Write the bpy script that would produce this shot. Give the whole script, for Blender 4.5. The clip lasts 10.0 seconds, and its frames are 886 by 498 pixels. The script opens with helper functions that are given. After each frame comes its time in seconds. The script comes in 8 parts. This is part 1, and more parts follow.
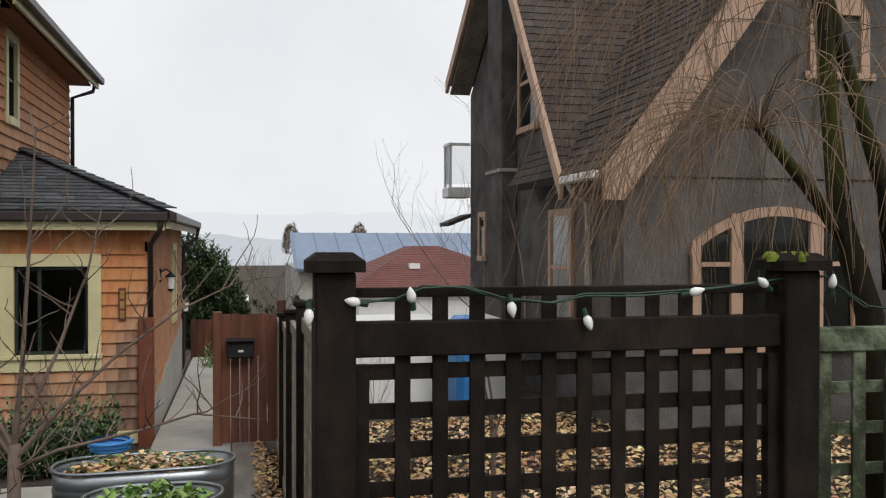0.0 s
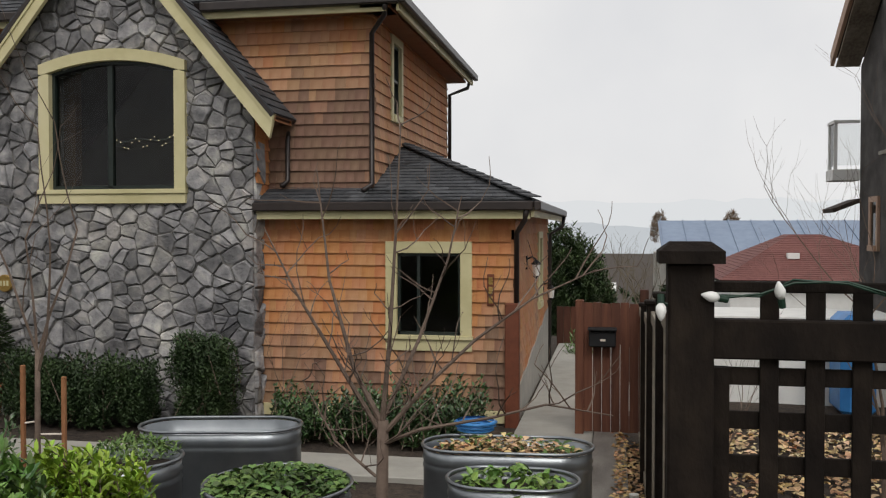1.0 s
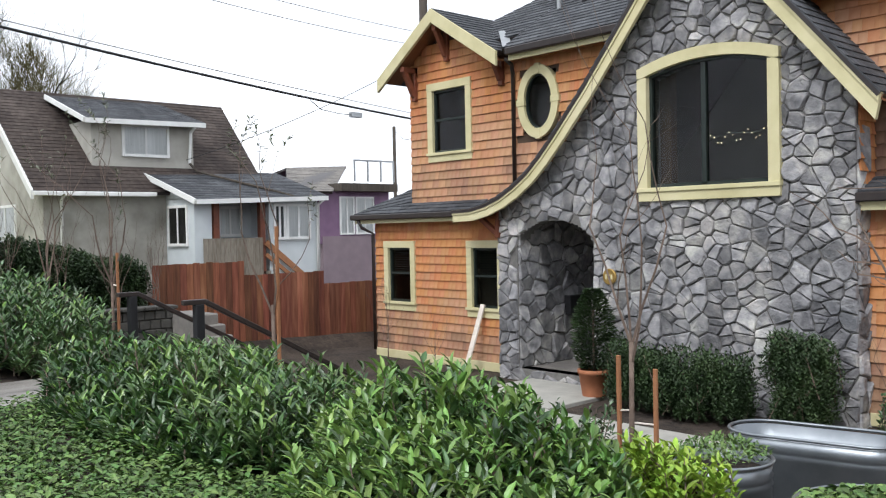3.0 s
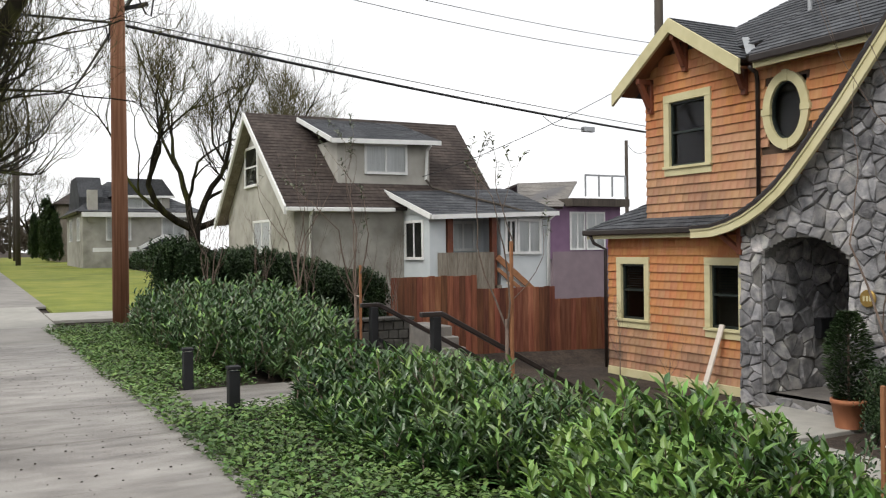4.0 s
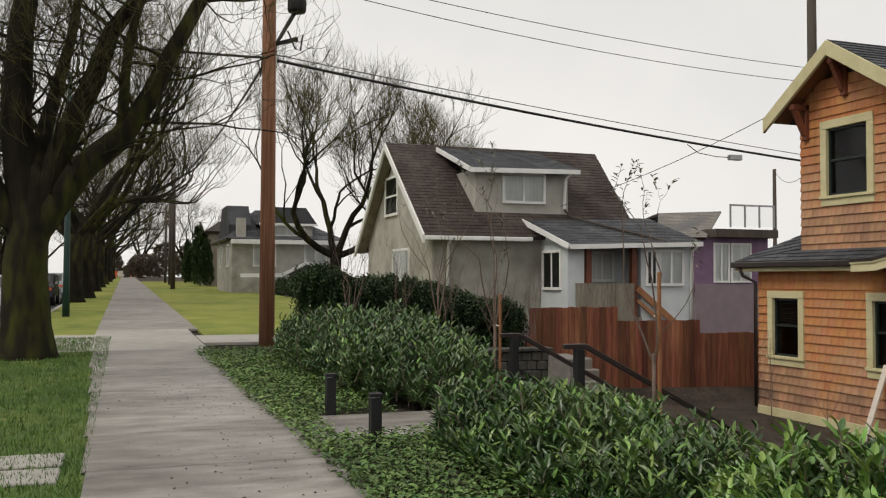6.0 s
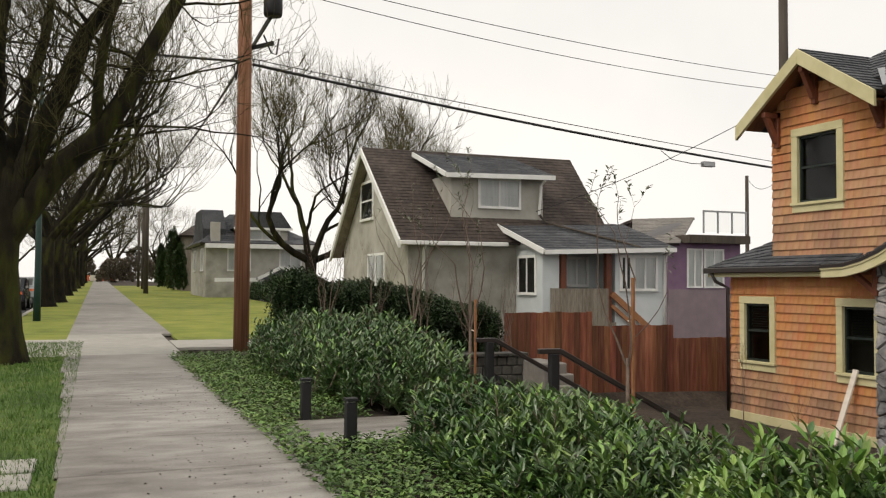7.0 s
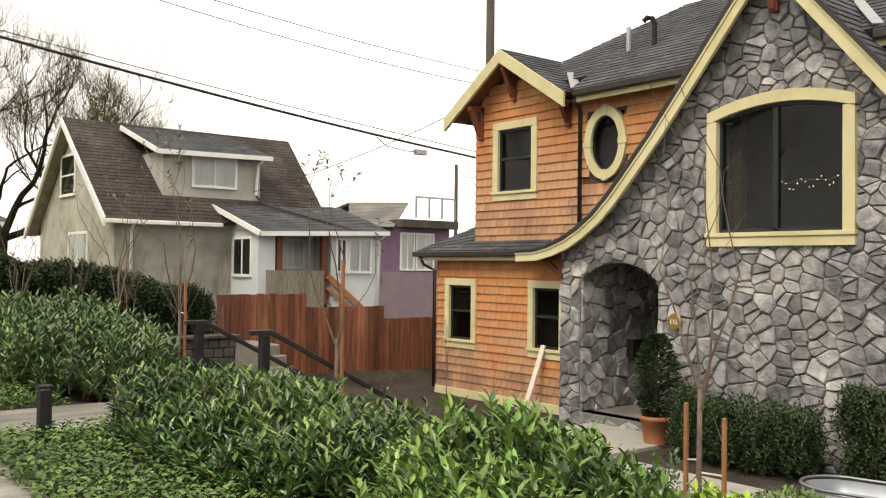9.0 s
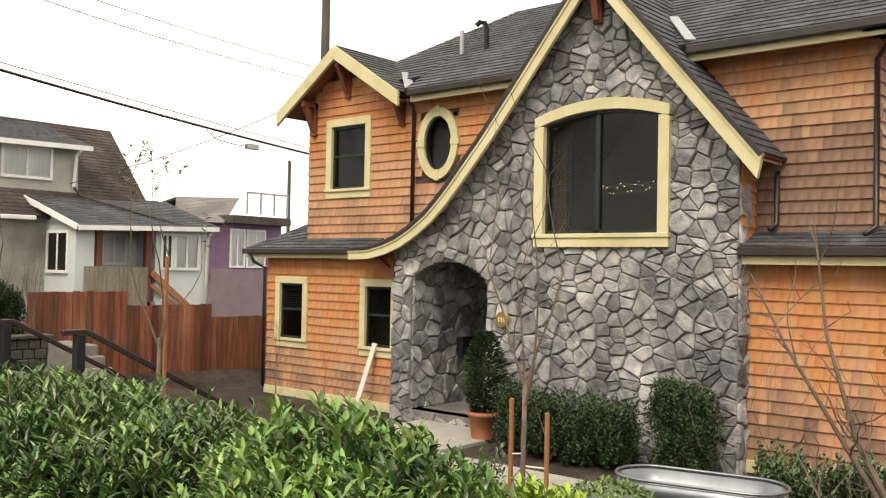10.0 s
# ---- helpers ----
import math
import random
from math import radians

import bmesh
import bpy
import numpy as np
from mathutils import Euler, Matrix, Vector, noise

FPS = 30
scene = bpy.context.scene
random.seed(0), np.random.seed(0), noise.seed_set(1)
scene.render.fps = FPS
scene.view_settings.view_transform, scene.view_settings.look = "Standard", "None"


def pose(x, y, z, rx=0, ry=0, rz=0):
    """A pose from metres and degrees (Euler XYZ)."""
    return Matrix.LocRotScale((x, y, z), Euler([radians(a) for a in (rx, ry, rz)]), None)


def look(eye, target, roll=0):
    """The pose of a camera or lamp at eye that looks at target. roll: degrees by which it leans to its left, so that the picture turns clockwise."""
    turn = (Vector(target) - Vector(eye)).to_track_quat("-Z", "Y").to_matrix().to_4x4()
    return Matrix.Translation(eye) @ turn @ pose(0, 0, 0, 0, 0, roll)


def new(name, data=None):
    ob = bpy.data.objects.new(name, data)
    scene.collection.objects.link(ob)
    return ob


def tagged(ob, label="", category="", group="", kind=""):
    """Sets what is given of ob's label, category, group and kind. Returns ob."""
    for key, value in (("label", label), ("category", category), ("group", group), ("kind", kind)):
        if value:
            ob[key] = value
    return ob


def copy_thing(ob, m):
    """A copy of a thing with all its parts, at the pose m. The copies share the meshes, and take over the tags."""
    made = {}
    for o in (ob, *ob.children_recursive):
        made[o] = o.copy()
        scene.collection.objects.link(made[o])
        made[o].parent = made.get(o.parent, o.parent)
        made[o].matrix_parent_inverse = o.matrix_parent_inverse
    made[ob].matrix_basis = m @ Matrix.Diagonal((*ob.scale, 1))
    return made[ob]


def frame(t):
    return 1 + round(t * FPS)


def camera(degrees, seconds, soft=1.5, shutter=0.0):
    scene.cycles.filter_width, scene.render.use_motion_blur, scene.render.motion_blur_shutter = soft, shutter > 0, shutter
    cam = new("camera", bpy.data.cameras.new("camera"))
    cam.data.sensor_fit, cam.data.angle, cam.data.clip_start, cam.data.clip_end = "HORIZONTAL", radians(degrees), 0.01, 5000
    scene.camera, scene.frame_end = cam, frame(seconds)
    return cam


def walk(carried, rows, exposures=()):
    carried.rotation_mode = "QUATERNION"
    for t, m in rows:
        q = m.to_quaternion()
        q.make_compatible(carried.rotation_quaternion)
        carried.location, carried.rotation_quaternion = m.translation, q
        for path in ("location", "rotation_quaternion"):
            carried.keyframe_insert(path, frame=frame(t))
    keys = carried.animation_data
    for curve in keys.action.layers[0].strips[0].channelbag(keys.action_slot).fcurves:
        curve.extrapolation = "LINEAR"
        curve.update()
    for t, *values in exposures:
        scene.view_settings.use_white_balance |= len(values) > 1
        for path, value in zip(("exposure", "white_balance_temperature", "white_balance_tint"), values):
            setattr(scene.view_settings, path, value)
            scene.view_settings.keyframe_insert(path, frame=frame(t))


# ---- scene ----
cam = camera(52.32, 10.0, soft=1.2)
PATH = [
    (0.0, pose(0.032, -0.270, 1.55, 89.51, -0.06, -12.36)),
    (0.5, pose(0.058, -0.179, 1.55, 89.48, -0.19, -0.30)),
    (1.0, pose(0.099, -0.066, 1.55, 88.74, -0.01, 10.72)),
    (1.5, pose(0.114, 0.058, 1.55, 88.16, 0.49, 20.96)),
    (2.0, pose(0.104, 0.146, 1.55, 88.12, 1.03, 30.49)),
    (2.5, pose(0.095, 0.171, 1.55, 88.39, 1.24, 39.38)),
    (3.0, pose(0.075, 0.174, 1.55, 88.78, 1.16, 47.58)),
    (3.2, pose(0.060, 0.173, 1.55, 88.88, 0.94, 50.76)),
    (4.3, pose(-0.047, 0.163, 1.55, 90.46, 0.56, 65.22)),
    (4.5, pose(-0.070, 0.160, 1.55, 90.71, 0.43, 66.91)),
    (5.0, pose(-0.130, 0.151, 1.55, 91.29, 0.06, 69.77)),
    (5.5, pose(-0.165, 0.150, 1.55, 91.82, -0.15, 70.67)),
    (7.0, pose(-0.137, 0.132, 1.55, 92.20, -0.31, 69.01)),
    (7.5, pose(-0.103, 0.129, 1.55, 91.88, -0.25, 66.27)),
    (8.0, pose(-0.054, 0.122, 1.55, 91.54, -0.34, 61.96)),
    (8.5, pose(-0.010, 0.113, 1.55, 91.28, -0.49, 56.57)),
    (9.0, pose(0.023, 0.112, 1.55, 91.21, -0.67, 51.24)),
    (9.5, pose(0.030, 0.124, 1.55, 91.25, -0.91, 45.91)),
    (10.0, pose(0.007, 0.149, 1.55, 91.26, -1.13, 40.68)),
]
EXPO = [(0.0, 0.06, 6500, 10), (0.5, -0.1, 6550, 10), (1.0, -0.06, 6650, 10), (1.5, 0.32, 6750, 10), (2.0, 0.68, 6600, 10), (2.5, 0.84, 6050, 10), (3.0, 0.78, 6050, 10),
        (4.5, 0.27, 6750, 10), (5.5, -0.03, 6850, 10), (7.0, 0.22, 7100, 10), (7.5, 0.45, 7200, 10), (8.5, 0.66, 7350, 10), (10.0, 0.92, 7600, 10)]
walk(cam, PATH, EXPO)

# ---- sky and light ----
world = bpy.data.worlds.new("overcast_sky")
scene.world = world
world.use_nodes = True
wn, wl = world.node_tree.nodes, world.node_tree.links
wn.clear()
w_out = wn.new("ShaderNodeOutputWorld")
w_bg = wn.new("ShaderNodeBackground")
w_sky = wn.new("ShaderNodeTexSky")
w_sky.sky_type = "NISHITA"
w_sky.sun_disc = False
w_sky.sun_elevation = radians(32)
w_sky.sun_rotation = radians(200)
w_hsv = wn.new("ShaderNodeHueSaturation")
w_hsv.inputs["Saturation"].default_value = 0.12
w_co = wn.new("ShaderNodeTexCoord")
w_no = wn.new("ShaderNodeTexNoise")
w_no.inputs["Scale"].default_value = 2.2
w_no.inputs["Detail"].default_value = 5
w_ra = wn.new("ShaderNodeValToRGB")
w_ra.color_ramp.elements[0].position, w_ra.color_ramp.elements[0].color = 0.30, (7.6, 7.8, 8.2, 1)
w_ra.color_ramp.elements[1].position, w_ra.color_ramp.elements[1].color = 0.68, (9.8, 9.8, 9.8, 1)
w_mix = wn.new("ShaderNodeMixRGB")
w_mix.inputs[0].default_value = 0.86
wl.new(w_sky.outputs[0], w_hsv.inputs["Color"])
wl.new(w_co.outputs["Generated"], w_no.inputs["Vector"])
wl.new(w_no.outputs["Fac"], w_ra.inputs[0])
wl.new(w_hsv.outputs[0], w_mix.inputs[1])
wl.new(w_ra.outputs[0], w_mix.inputs[2])
wl.new(w_mix.outputs[0], w_bg.inputs["Color"])
w_bg.inputs["Strength"].default_value = 0.1
wl.new(w_bg.outputs[0], w_out.inputs["Surface"])

sun = new("sun", bpy.data.lights.new("sun", "SUN"))
sun.data.energy, sun.data.angle, sun.data.color = 1.4, radians(25), (1.0, 0.97, 0.92)
sun.matrix_world = look((0, 0, 30), (-9, 25, 0))


# ---- materials ----
def material(name, colors, scale=6.0, rough=0.75, metal=0.0, bump=0.15, bscale=None, rand=0.0, stretch=(1, 1, 1),
             spec=0.4, detail=6, fine=0.0, coords="Object", hue=0.0):
    """A ramp of colours over noise at two scales, with bump; rand varies the value per object, and per island."""
    m = bpy.data.materials.new(name)
    m.use_nodes = True
    n, l = m.node_tree.nodes, m.node_tree.links
    b = n["Principled BSDF"]
    b.inputs["Roughness"].default_value = rough
    b.inputs["Metallic"].default_value = metal
    b.inputs["Specular IOR Level"].default_value = spec
    co = n.new("ShaderNodeTexCoord")
    mp = n.new("ShaderNodeMapping")
    mp.inputs["Scale"].default_value = stretch
    l.new(co.outputs[coords], mp.inputs["Vector"])
    no = n.new("ShaderNodeTexNoise")
    no.inputs["Scale"].default_value = scale
    no.inputs["Detail"].default_value = detail
    l.new(mp.outputs[0], no.inputs["Vector"])
    big = n.new("ShaderNodeTexNoise")
    big.inputs["Scale"].default_value = scale * 0.13
    l.new(mp.outputs[0], big.inputs["Vector"])
    mixf = n.new("ShaderNodeMath")
    mixf.operation = "MULTIPLY_ADD"
    mixf.inputs[1].default_value = 0.5
    l.new(no.outputs["Fac"], mixf.inputs[0])
    half = n.new("ShaderNodeMath")
    half.operation = "MULTIPLY"
    half.inputs[1].default_value = 0.5
    l.new(big.outputs["Fac"], half.inputs[0])
    l.new(half.outputs[0], mixf.inputs[2])
    ramp = n.new("ShaderNodeValToRGB")
    els = ramp.color_ramp.elements
    while len(els) < len(colors):
        els.new(0.5)
    for i, c in enumerate(colors):
        els[i].position = 0.34 + 0.32 * i / max(1, len(colors) - 1)
        els[i].color = (*c, 1)
    l.new(mixf.outputs[0], ramp.inputs[0])
    col = ramp.outputs[0]
    if rand:
        info = n.new("ShaderNodeObjectInfo")
        geo = n.new("ShaderNodeNewGeometry")
        add = n.new("ShaderNodeMath")
        add.operation = "ADD"
        l.new(info.outputs["Random"], add.inputs[0])
        l.new(geo.outputs["Random Per Island"], add.inputs[1])
        fr = n.new("ShaderNodeMath")
        fr.operation = "FRACT"
        l.new(add.outputs[0], fr.inputs[0])
        mr = n.new("ShaderNodeMapRange")
        mr.inputs["To Min"].default_value, mr.inputs["To Max"].default_value = 1 - rand, 1 + rand
        l.new(fr.outputs[0], mr.inputs["Value"])
        hs = n.new("ShaderNodeHueSaturation")
        l.new(mr.outputs[0], hs.inputs["Value"])
        if hue:
            m2 = n.new("ShaderNodeMapRange")
            m2.inputs["To Min"].default_value, m2.inputs["To Max"].default_value = 0.5 - hue, 0.5 + hue
            fr2 = n.new("ShaderNodeMath")
            fr2.operation = "MULTIPLY_ADD"
            fr2.inputs[1].default_value, fr2.inputs[2].default_value = 7.3, 0.1
            l.new(fr.outputs[0], fr2.inputs[0])
            fr3 = n.new("ShaderNodeMath")
            fr3.operation = "FRACT"
            l.new(fr2.outputs[0], fr3.inputs[0])
            l.new(fr3.outputs[0], m2.inputs["Value"])
            l.new(m2.outputs[0], hs.inputs["Hue"])
        l.new(col, hs.inputs["Color"])
        col = hs.outputs[0]
    l.new(col, b.inputs["Base Color"])
    if bump:
        bn = n.new("ShaderNodeTexNoise")
        bn.inputs["Scale"].default_value = bscale or scale * 4
        bn.inputs["Detail"].default_value = 4
        l.new(mp.outputs[0], bn.inputs["Vector"])
        bu = n.new("ShaderNodeBump")
        bu.inputs["Strength"].default_value = bump
        bu.inputs["Distance"].default_value = 0.02
        l.new(bn.outputs["Fac"], bu.inputs["Height"])
        l.new(bu.outputs[0], b.inputs["Normal"])
    return m


def glass_material(name, tint, rough=0.02):
    m = bpy.data.materials.new(name)
    m.use_nodes = True
    n, l = m.node_tree.nodes, m.node_tree.links
    n.clear()
    out = n.new("ShaderNodeOutputMaterial")
    tr = n.new("ShaderNodeBsdfTransparent")
    tr.inputs["Color"].default_value = (*tint, 1)
    gl = n.new("ShaderNodeBsdfGlossy")
    gl.inputs["Roughness"].default_value = rough
    fr = n.new("ShaderNodeFresnel")
    fr.inputs["IOR"].default_value = 1.38
    mx = n.new("ShaderNodeMixShader")
    l.new(fr.outputs[0], mx.inputs[0])
    l.new(tr.outputs[0], mx.inputs[1])
    l.new(gl.outputs[0], mx.inputs[2])
    l.new(mx.outputs[0], out.inputs["Surface"])
    return m


def glow_material(name, color, strength):
    m = bpy.data.materials.new(name)
    m.use_nodes = True
    n, l = m.node_tree.nodes, m.node_tree.links
    n.clear()
    out = n.new("ShaderNodeOutputMaterial")
    em = n.new("ShaderNodeEmission")
    em.inputs["Color"].default_value, em.inputs["Strength"].default_value = (*color, 1), strength
    l.new(em.outputs[0], out.inputs["Surface"])
    return m


def lerp3(a, b, c, f):
    """From a over b, at a half, to c."""
    return a + (b - a) * 2 * f if f < 0.5 else b + (c - b) * (2 * f - 1)


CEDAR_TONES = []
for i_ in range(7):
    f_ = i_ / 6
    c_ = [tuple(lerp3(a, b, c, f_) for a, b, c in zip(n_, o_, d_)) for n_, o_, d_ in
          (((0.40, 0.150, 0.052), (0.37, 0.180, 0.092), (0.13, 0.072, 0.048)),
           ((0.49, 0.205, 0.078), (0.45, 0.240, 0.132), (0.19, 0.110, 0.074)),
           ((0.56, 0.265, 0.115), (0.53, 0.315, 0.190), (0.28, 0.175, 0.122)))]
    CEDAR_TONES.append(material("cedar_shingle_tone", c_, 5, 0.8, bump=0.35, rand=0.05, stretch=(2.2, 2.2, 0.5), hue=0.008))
BACKING = material("wall_backing", [(0.05, 0.03, 0.02), (0.08, 0.05, 0.03)], 5)
CREAM = material("cream_paint", [(0.50, 0.45, 0.245), (0.60, 0.545, 0.32), (0.66, 0.60, 0.385)], 3, 0.55, bump=0.06)
STONE = material("field_stone", [(0.10, 0.10, 0.108), (0.25, 0.245, 0.25), (0.46, 0.44, 0.41)], 7, 0.85, bump=1.0, bscale=26, rand=0.38, hue=0.04)
MORTAR = material("mortar", [(0.10, 0.097, 0.094), (0.20, 0.19, 0.175)], 12, 0.95, bump=0.5)
ROOF = material("slate_shingle", [(0.030, 0.032, 0.037), (0.060, 0.063, 0.070), (0.095, 0.098, 0.105)], 9, 0.8, bump=0.4, rand=0.28)
ROOF_BROWN = material("brown_shingle", [(0.028, 0.020, 0.017), (0.052, 0.039, 0.033), (0.08, 0.064, 0.055)], 6, 0.9, bump=0.4, rand=0.2)
DARK_METAL = material("bronze_gutter", [(0.018, 0.013, 0.012), (0.035, 0.025, 0.022)], 8, 0.4, bump=0.03, spec=0.5)
BLACK_METAL = material("black_metal", [(0.008, 0.008, 0.009), (0.018, 0.018, 0.020)], 10, 0.6, bump=0.05, spec=0.3)
FLASHING = material("lead_flashing", [(0.30, 0.31, 0.32), (0.42, 0.43, 0.44)], 6, 0.45, metal=0.6, bump=0.05)
BRACKET = material("stained_bracket", [(0.11, 0.032, 0.016), (0.19, 0.06, 0.03)], 8, 0.6, bump=0.2)
SOFFIT = material("cedar_soffit", [(0.20, 0.08, 0.035), (0.30, 0.13, 0.06)], 8, 0.7, bump=0.2, stretch=(1, 6, 1))
SASH = material("dark_green_sash", [(0.012, 0.018, 0.016), (0.025, 0.034, 0.03)], 6, 0.4, bump=0.03)
GLASS = glass_material("window_glass", (0.55, 0.58, 0.56))
CLEAR_GLASS = glass_material("clear_glass", (0.92, 0.93, 0.93))
INTERIOR = material("dim_plaster", [(0.20, 0.18, 0.14), (0.28, 0.25, 0.2)], 2, 0.9)
BLIND = material("dark_blind", [(0.05, 0.05, 0.048), (0.09, 0.09, 0.085)], 5, 0.6)
CURTAIN = material("white_curtain", [(0.55, 0.56, 0.55), (0.72, 0.73, 0.72)], 3, 0.9, stretch=(8, 8, 0.4))
CONCRETE = material("wet_concrete", [(0.10, 0.090, 0.080), (0.225, 0.207, 0.187), (0.36, 0.34, 0.31)], 2.2, 0.42, bump=0.3, bscale=60, rand=0.10, spec=0.5, stretch=(2.6, 0.9, 1), detail=9)
PATH_OLD = material("old_asphalt_path", [(0.17, 0.16, 0.145), (0.25, 0.235, 0.215), (0.32, 0.30, 0.275)], 2, 0.7, bump=0.3, bscale=50)
SLAB = material("pale_slab", [(0.30, 0.29, 0.26), (0.42, 0.40, 0.36)], 4, 0.75, bump=0.25, bscale=50, rand=0.1)
ASPHALT = material("road_asphalt", [(0.035, 0.035, 0.036), (0.065, 0.065, 0.066)], 8, 0.8, bump=0.4, bscale=80)
SOIL = material("bark_soil", [(0.018, 0.013, 0.010), (0.045, 0.033, 0.025), (0.08, 0.06, 0.045)], 14, 0.95, bump=1.0, bscale=40)
GRASS = material("mown_grass", [(0.045, 0.08, 0.018), (0.085, 0.14, 0.03), (0.17, 0.19, 0.05)], 5, 0.9, bump=0.9, bscale=60)
BLADE = material("grass_blade", [(0.05, 0.11, 0.02), (0.09, 0.17, 0.03), (0.16, 0.23, 0.06)], 2, 0.7, bump=0, rand=0.35, hue=0.02)
MEADOW = material("yellowed_grass", [(0.11, 0.14, 0.02), (0.20, 0.23, 0.035), (0.30, 0.29, 0.06)], 1.2, 0.9, bump=0.8, bscale=30)
LAUREL = material("laurel_leaf", [(0.026, 0.058, 0.018), (0.054, 0.108, 0.032), (0.125, 0.195, 0.07)], 2.5, 0.33, bump=0.05, rand=0.5, spec=0.55, hue=0.02)
LAUREL_LIGHT = material("young_laurel_leaf", [(0.07, 0.15, 0.028), (0.14, 0.25, 0.05), (0.24, 0.36, 0.10)], 2.5, 0.36, bump=0.05, rand=0.4, spec=0.5, hue=0.02)
OLIVE = material("olive_leaf", [(0.07, 0.085, 0.05), (0.13, 0.15, 0.095), (0.22, 0.235, 0.165)], 3, 0.5, bump=0, rand=0.35)
SPURGE = material("spurge_leaf", [(0.13, 0.24, 0.02), (0.25, 0.38, 0.04), (0.38, 0.50, 0.09)], 3, 0.5, bump=0, rand=0.35, hue=0.015)
COVER = material("ground_cover_leaf", [(0.050, 0.100, 0.022), (0.100, 0.175, 0.042), (0.175, 0.265, 0.082)], 3, 0.5, bump=0, rand=0.45, hue=0.02)
YEW = material("dark_hedge_leaf", [(0.014, 0.028, 0.010), (0.032, 0.060, 0.019), (0.065, 0.10, 0.034)], 3, 0.6, bump=0, rand=0.45)
DRY_LEAF = material("fallen_leaf", [(0.34, 0.18, 0.08), (0.56, 0.38, 0.20), (0.72, 0.58, 0.37)], 4, 0.8, bump=0, rand=0.45, hue=0.03)
TWIG = material("bare_twig", [(0.10, 0.07, 0.055), (0.19, 0.14, 0.11)], 20, 0.85, bump=0.2)
BARK = material("mossy_bark", [(0.008, 0.007, 0.005), (0.022, 0.019, 0.012), (0.060, 0.066, 0.014)], 4, 0.97, bump=1.0, bscale=25, stretch=(1, 1, 0.35), spec=0.12)
MOSSY_TWIG = material("mossy_twig", [(0.045, 0.042, 0.018), (0.085, 0.078, 0.034), (0.12, 0.105, 0.05)], 3, 0.95, bump=0, spec=0.1)
DARK_STONE = material("dark_wet_stone", [(0.02, 0.02, 0.018), (0.05, 0.048, 0.042), (0.085, 0.08, 0.07)], 7, 0.8, bump=0.5)
PALE_TWIG = material("pale_twig", [(0.15, 0.10, 0.065), (0.27, 0.19, 0.125)], 20, 0.85, bump=0)
FAR_TWIG = material("far_twig", [(0.10, 0.085, 0.06), (0.17, 0.14, 0.10)], 5, 0.95, bump=0)
FENCE_RED = material("stained_fence", [(0.11, 0.038, 0.020), (0.21, 0.078, 0.040), (0.34, 0.15, 0.08)], 5, 0.75, bump=0.35, rand=0.42, stretch=(3, 3, 0.3), hue=0.012)
GATE_RED = material("dark_gate_stain", [(0.05, 0.017, 0.010), (0.09, 0.032, 0.018), (0.14, 0.055, 0.03)], 5, 0.75, bump=0.3, rand=0.3, stretch=(3, 3, 0.3))
FENCE_DARK = material("dark_stained_lattice", [(0.006, 0.0045, 0.004), (0.013, 0.0095, 0.0075), (0.026, 0.019, 0.014)], 6, 0.85, bump=0.35, rand=0.2, stretch=(2, 2, 1), spec=0.15)
FENCE_GREY = material("weathered_lattice", [(0.13, 0.105, 0.08), (0.22, 0.19, 0.15), (0.30, 0.27, 0.22)], 7, 0.9, bump=0.5, stretch=(3, 3, 0.4))
LICHEN = material("lichened_wood", [(0.015, 0.016, 0.010), (0.04, 0.05, 0.026), (0.17, 0.20, 0.13)], 14, 0.95, bump=0.5)
MOSS = material("moss", [(0.09, 0.12, 0.01), (0.20, 0.25, 0.03)], 20, 1.0, bump=0.8)
STUCCO = material("dark_stucco", [(0.058, 0.054, 0.053), (0.105, 0.099, 0.095), (0.16, 0.15, 0.144)], 2.5, 0.95, bump=1.0, bscale=35, spec=0.2)
PEACH = material("peach_trim", [(0.36, 0.23, 0.16), (0.46, 0.31, 0.22)], 4, 0.6, bump=0.1)
STUCCO_GREY = material("grey_stucco", [(0.22, 0.21, 0.18), (0.36, 0.345, 0.305), (0.45, 0.435, 0.39)], 1.6, 0.95, bump=0.5, bscale=40)
WHITE = material("white_paint", [(0.66, 0.66, 0.64), (0.80, 0.80, 0.78)], 3, 0.6, bump=0.08)
PALE_BLUE = material("pale_blue_siding", [(0.50, 0.54, 0.55), (0.60, 0.63, 0.64)], 2, 0.7)
PURPLE = material("purple_siding", [(0.15, 0.085, 0.15), (0.22, 0.13, 0.21)], 2, 0.7)
MAUVE = material("mauve_siding", [(0.19, 0.145, 0.165), (0.25, 0.195, 0.215)], 2, 0.8)
GALV = material("galvanised_steel", [(0.17, 0.185, 0.20), (0.27, 0.29, 0.31), (0.38, 0.40, 0.42)], 3, 0.36, metal=0.85, bump=0.05)
POLE_WOOD = material("pole_wood", [(0.12, 0.055, 0.030), (0.26, 0.115, 0.062), (0.38, 0.20, 0.12)], 4, 0.85, bump=0.6, stretch=(6, 6, 0.2))
POLE_GREY = material("grey_pole_wood", [(0.045, 0.037, 0.03), (0.09, 0.075, 0.06)], 4, 0.9, bump=0.4, stretch=(4, 4, 0.25))
STAKE = material("cedar_stake", [(0.24, 0.10, 0.045), (0.36, 0.17, 0.08)], 8, 0.8, bump=0.2)
TERRACOTTA = material("terracotta", [(0.30, 0.11, 0.05), (0.42, 0.17, 0.085)], 6, 0.8, bump=0.2)
FADED_WHITE = material("primed_board", [(0.62, 0.55, 0.47), (0.74, 0.67, 0.60)], 4, 0.7, bump=0.1)
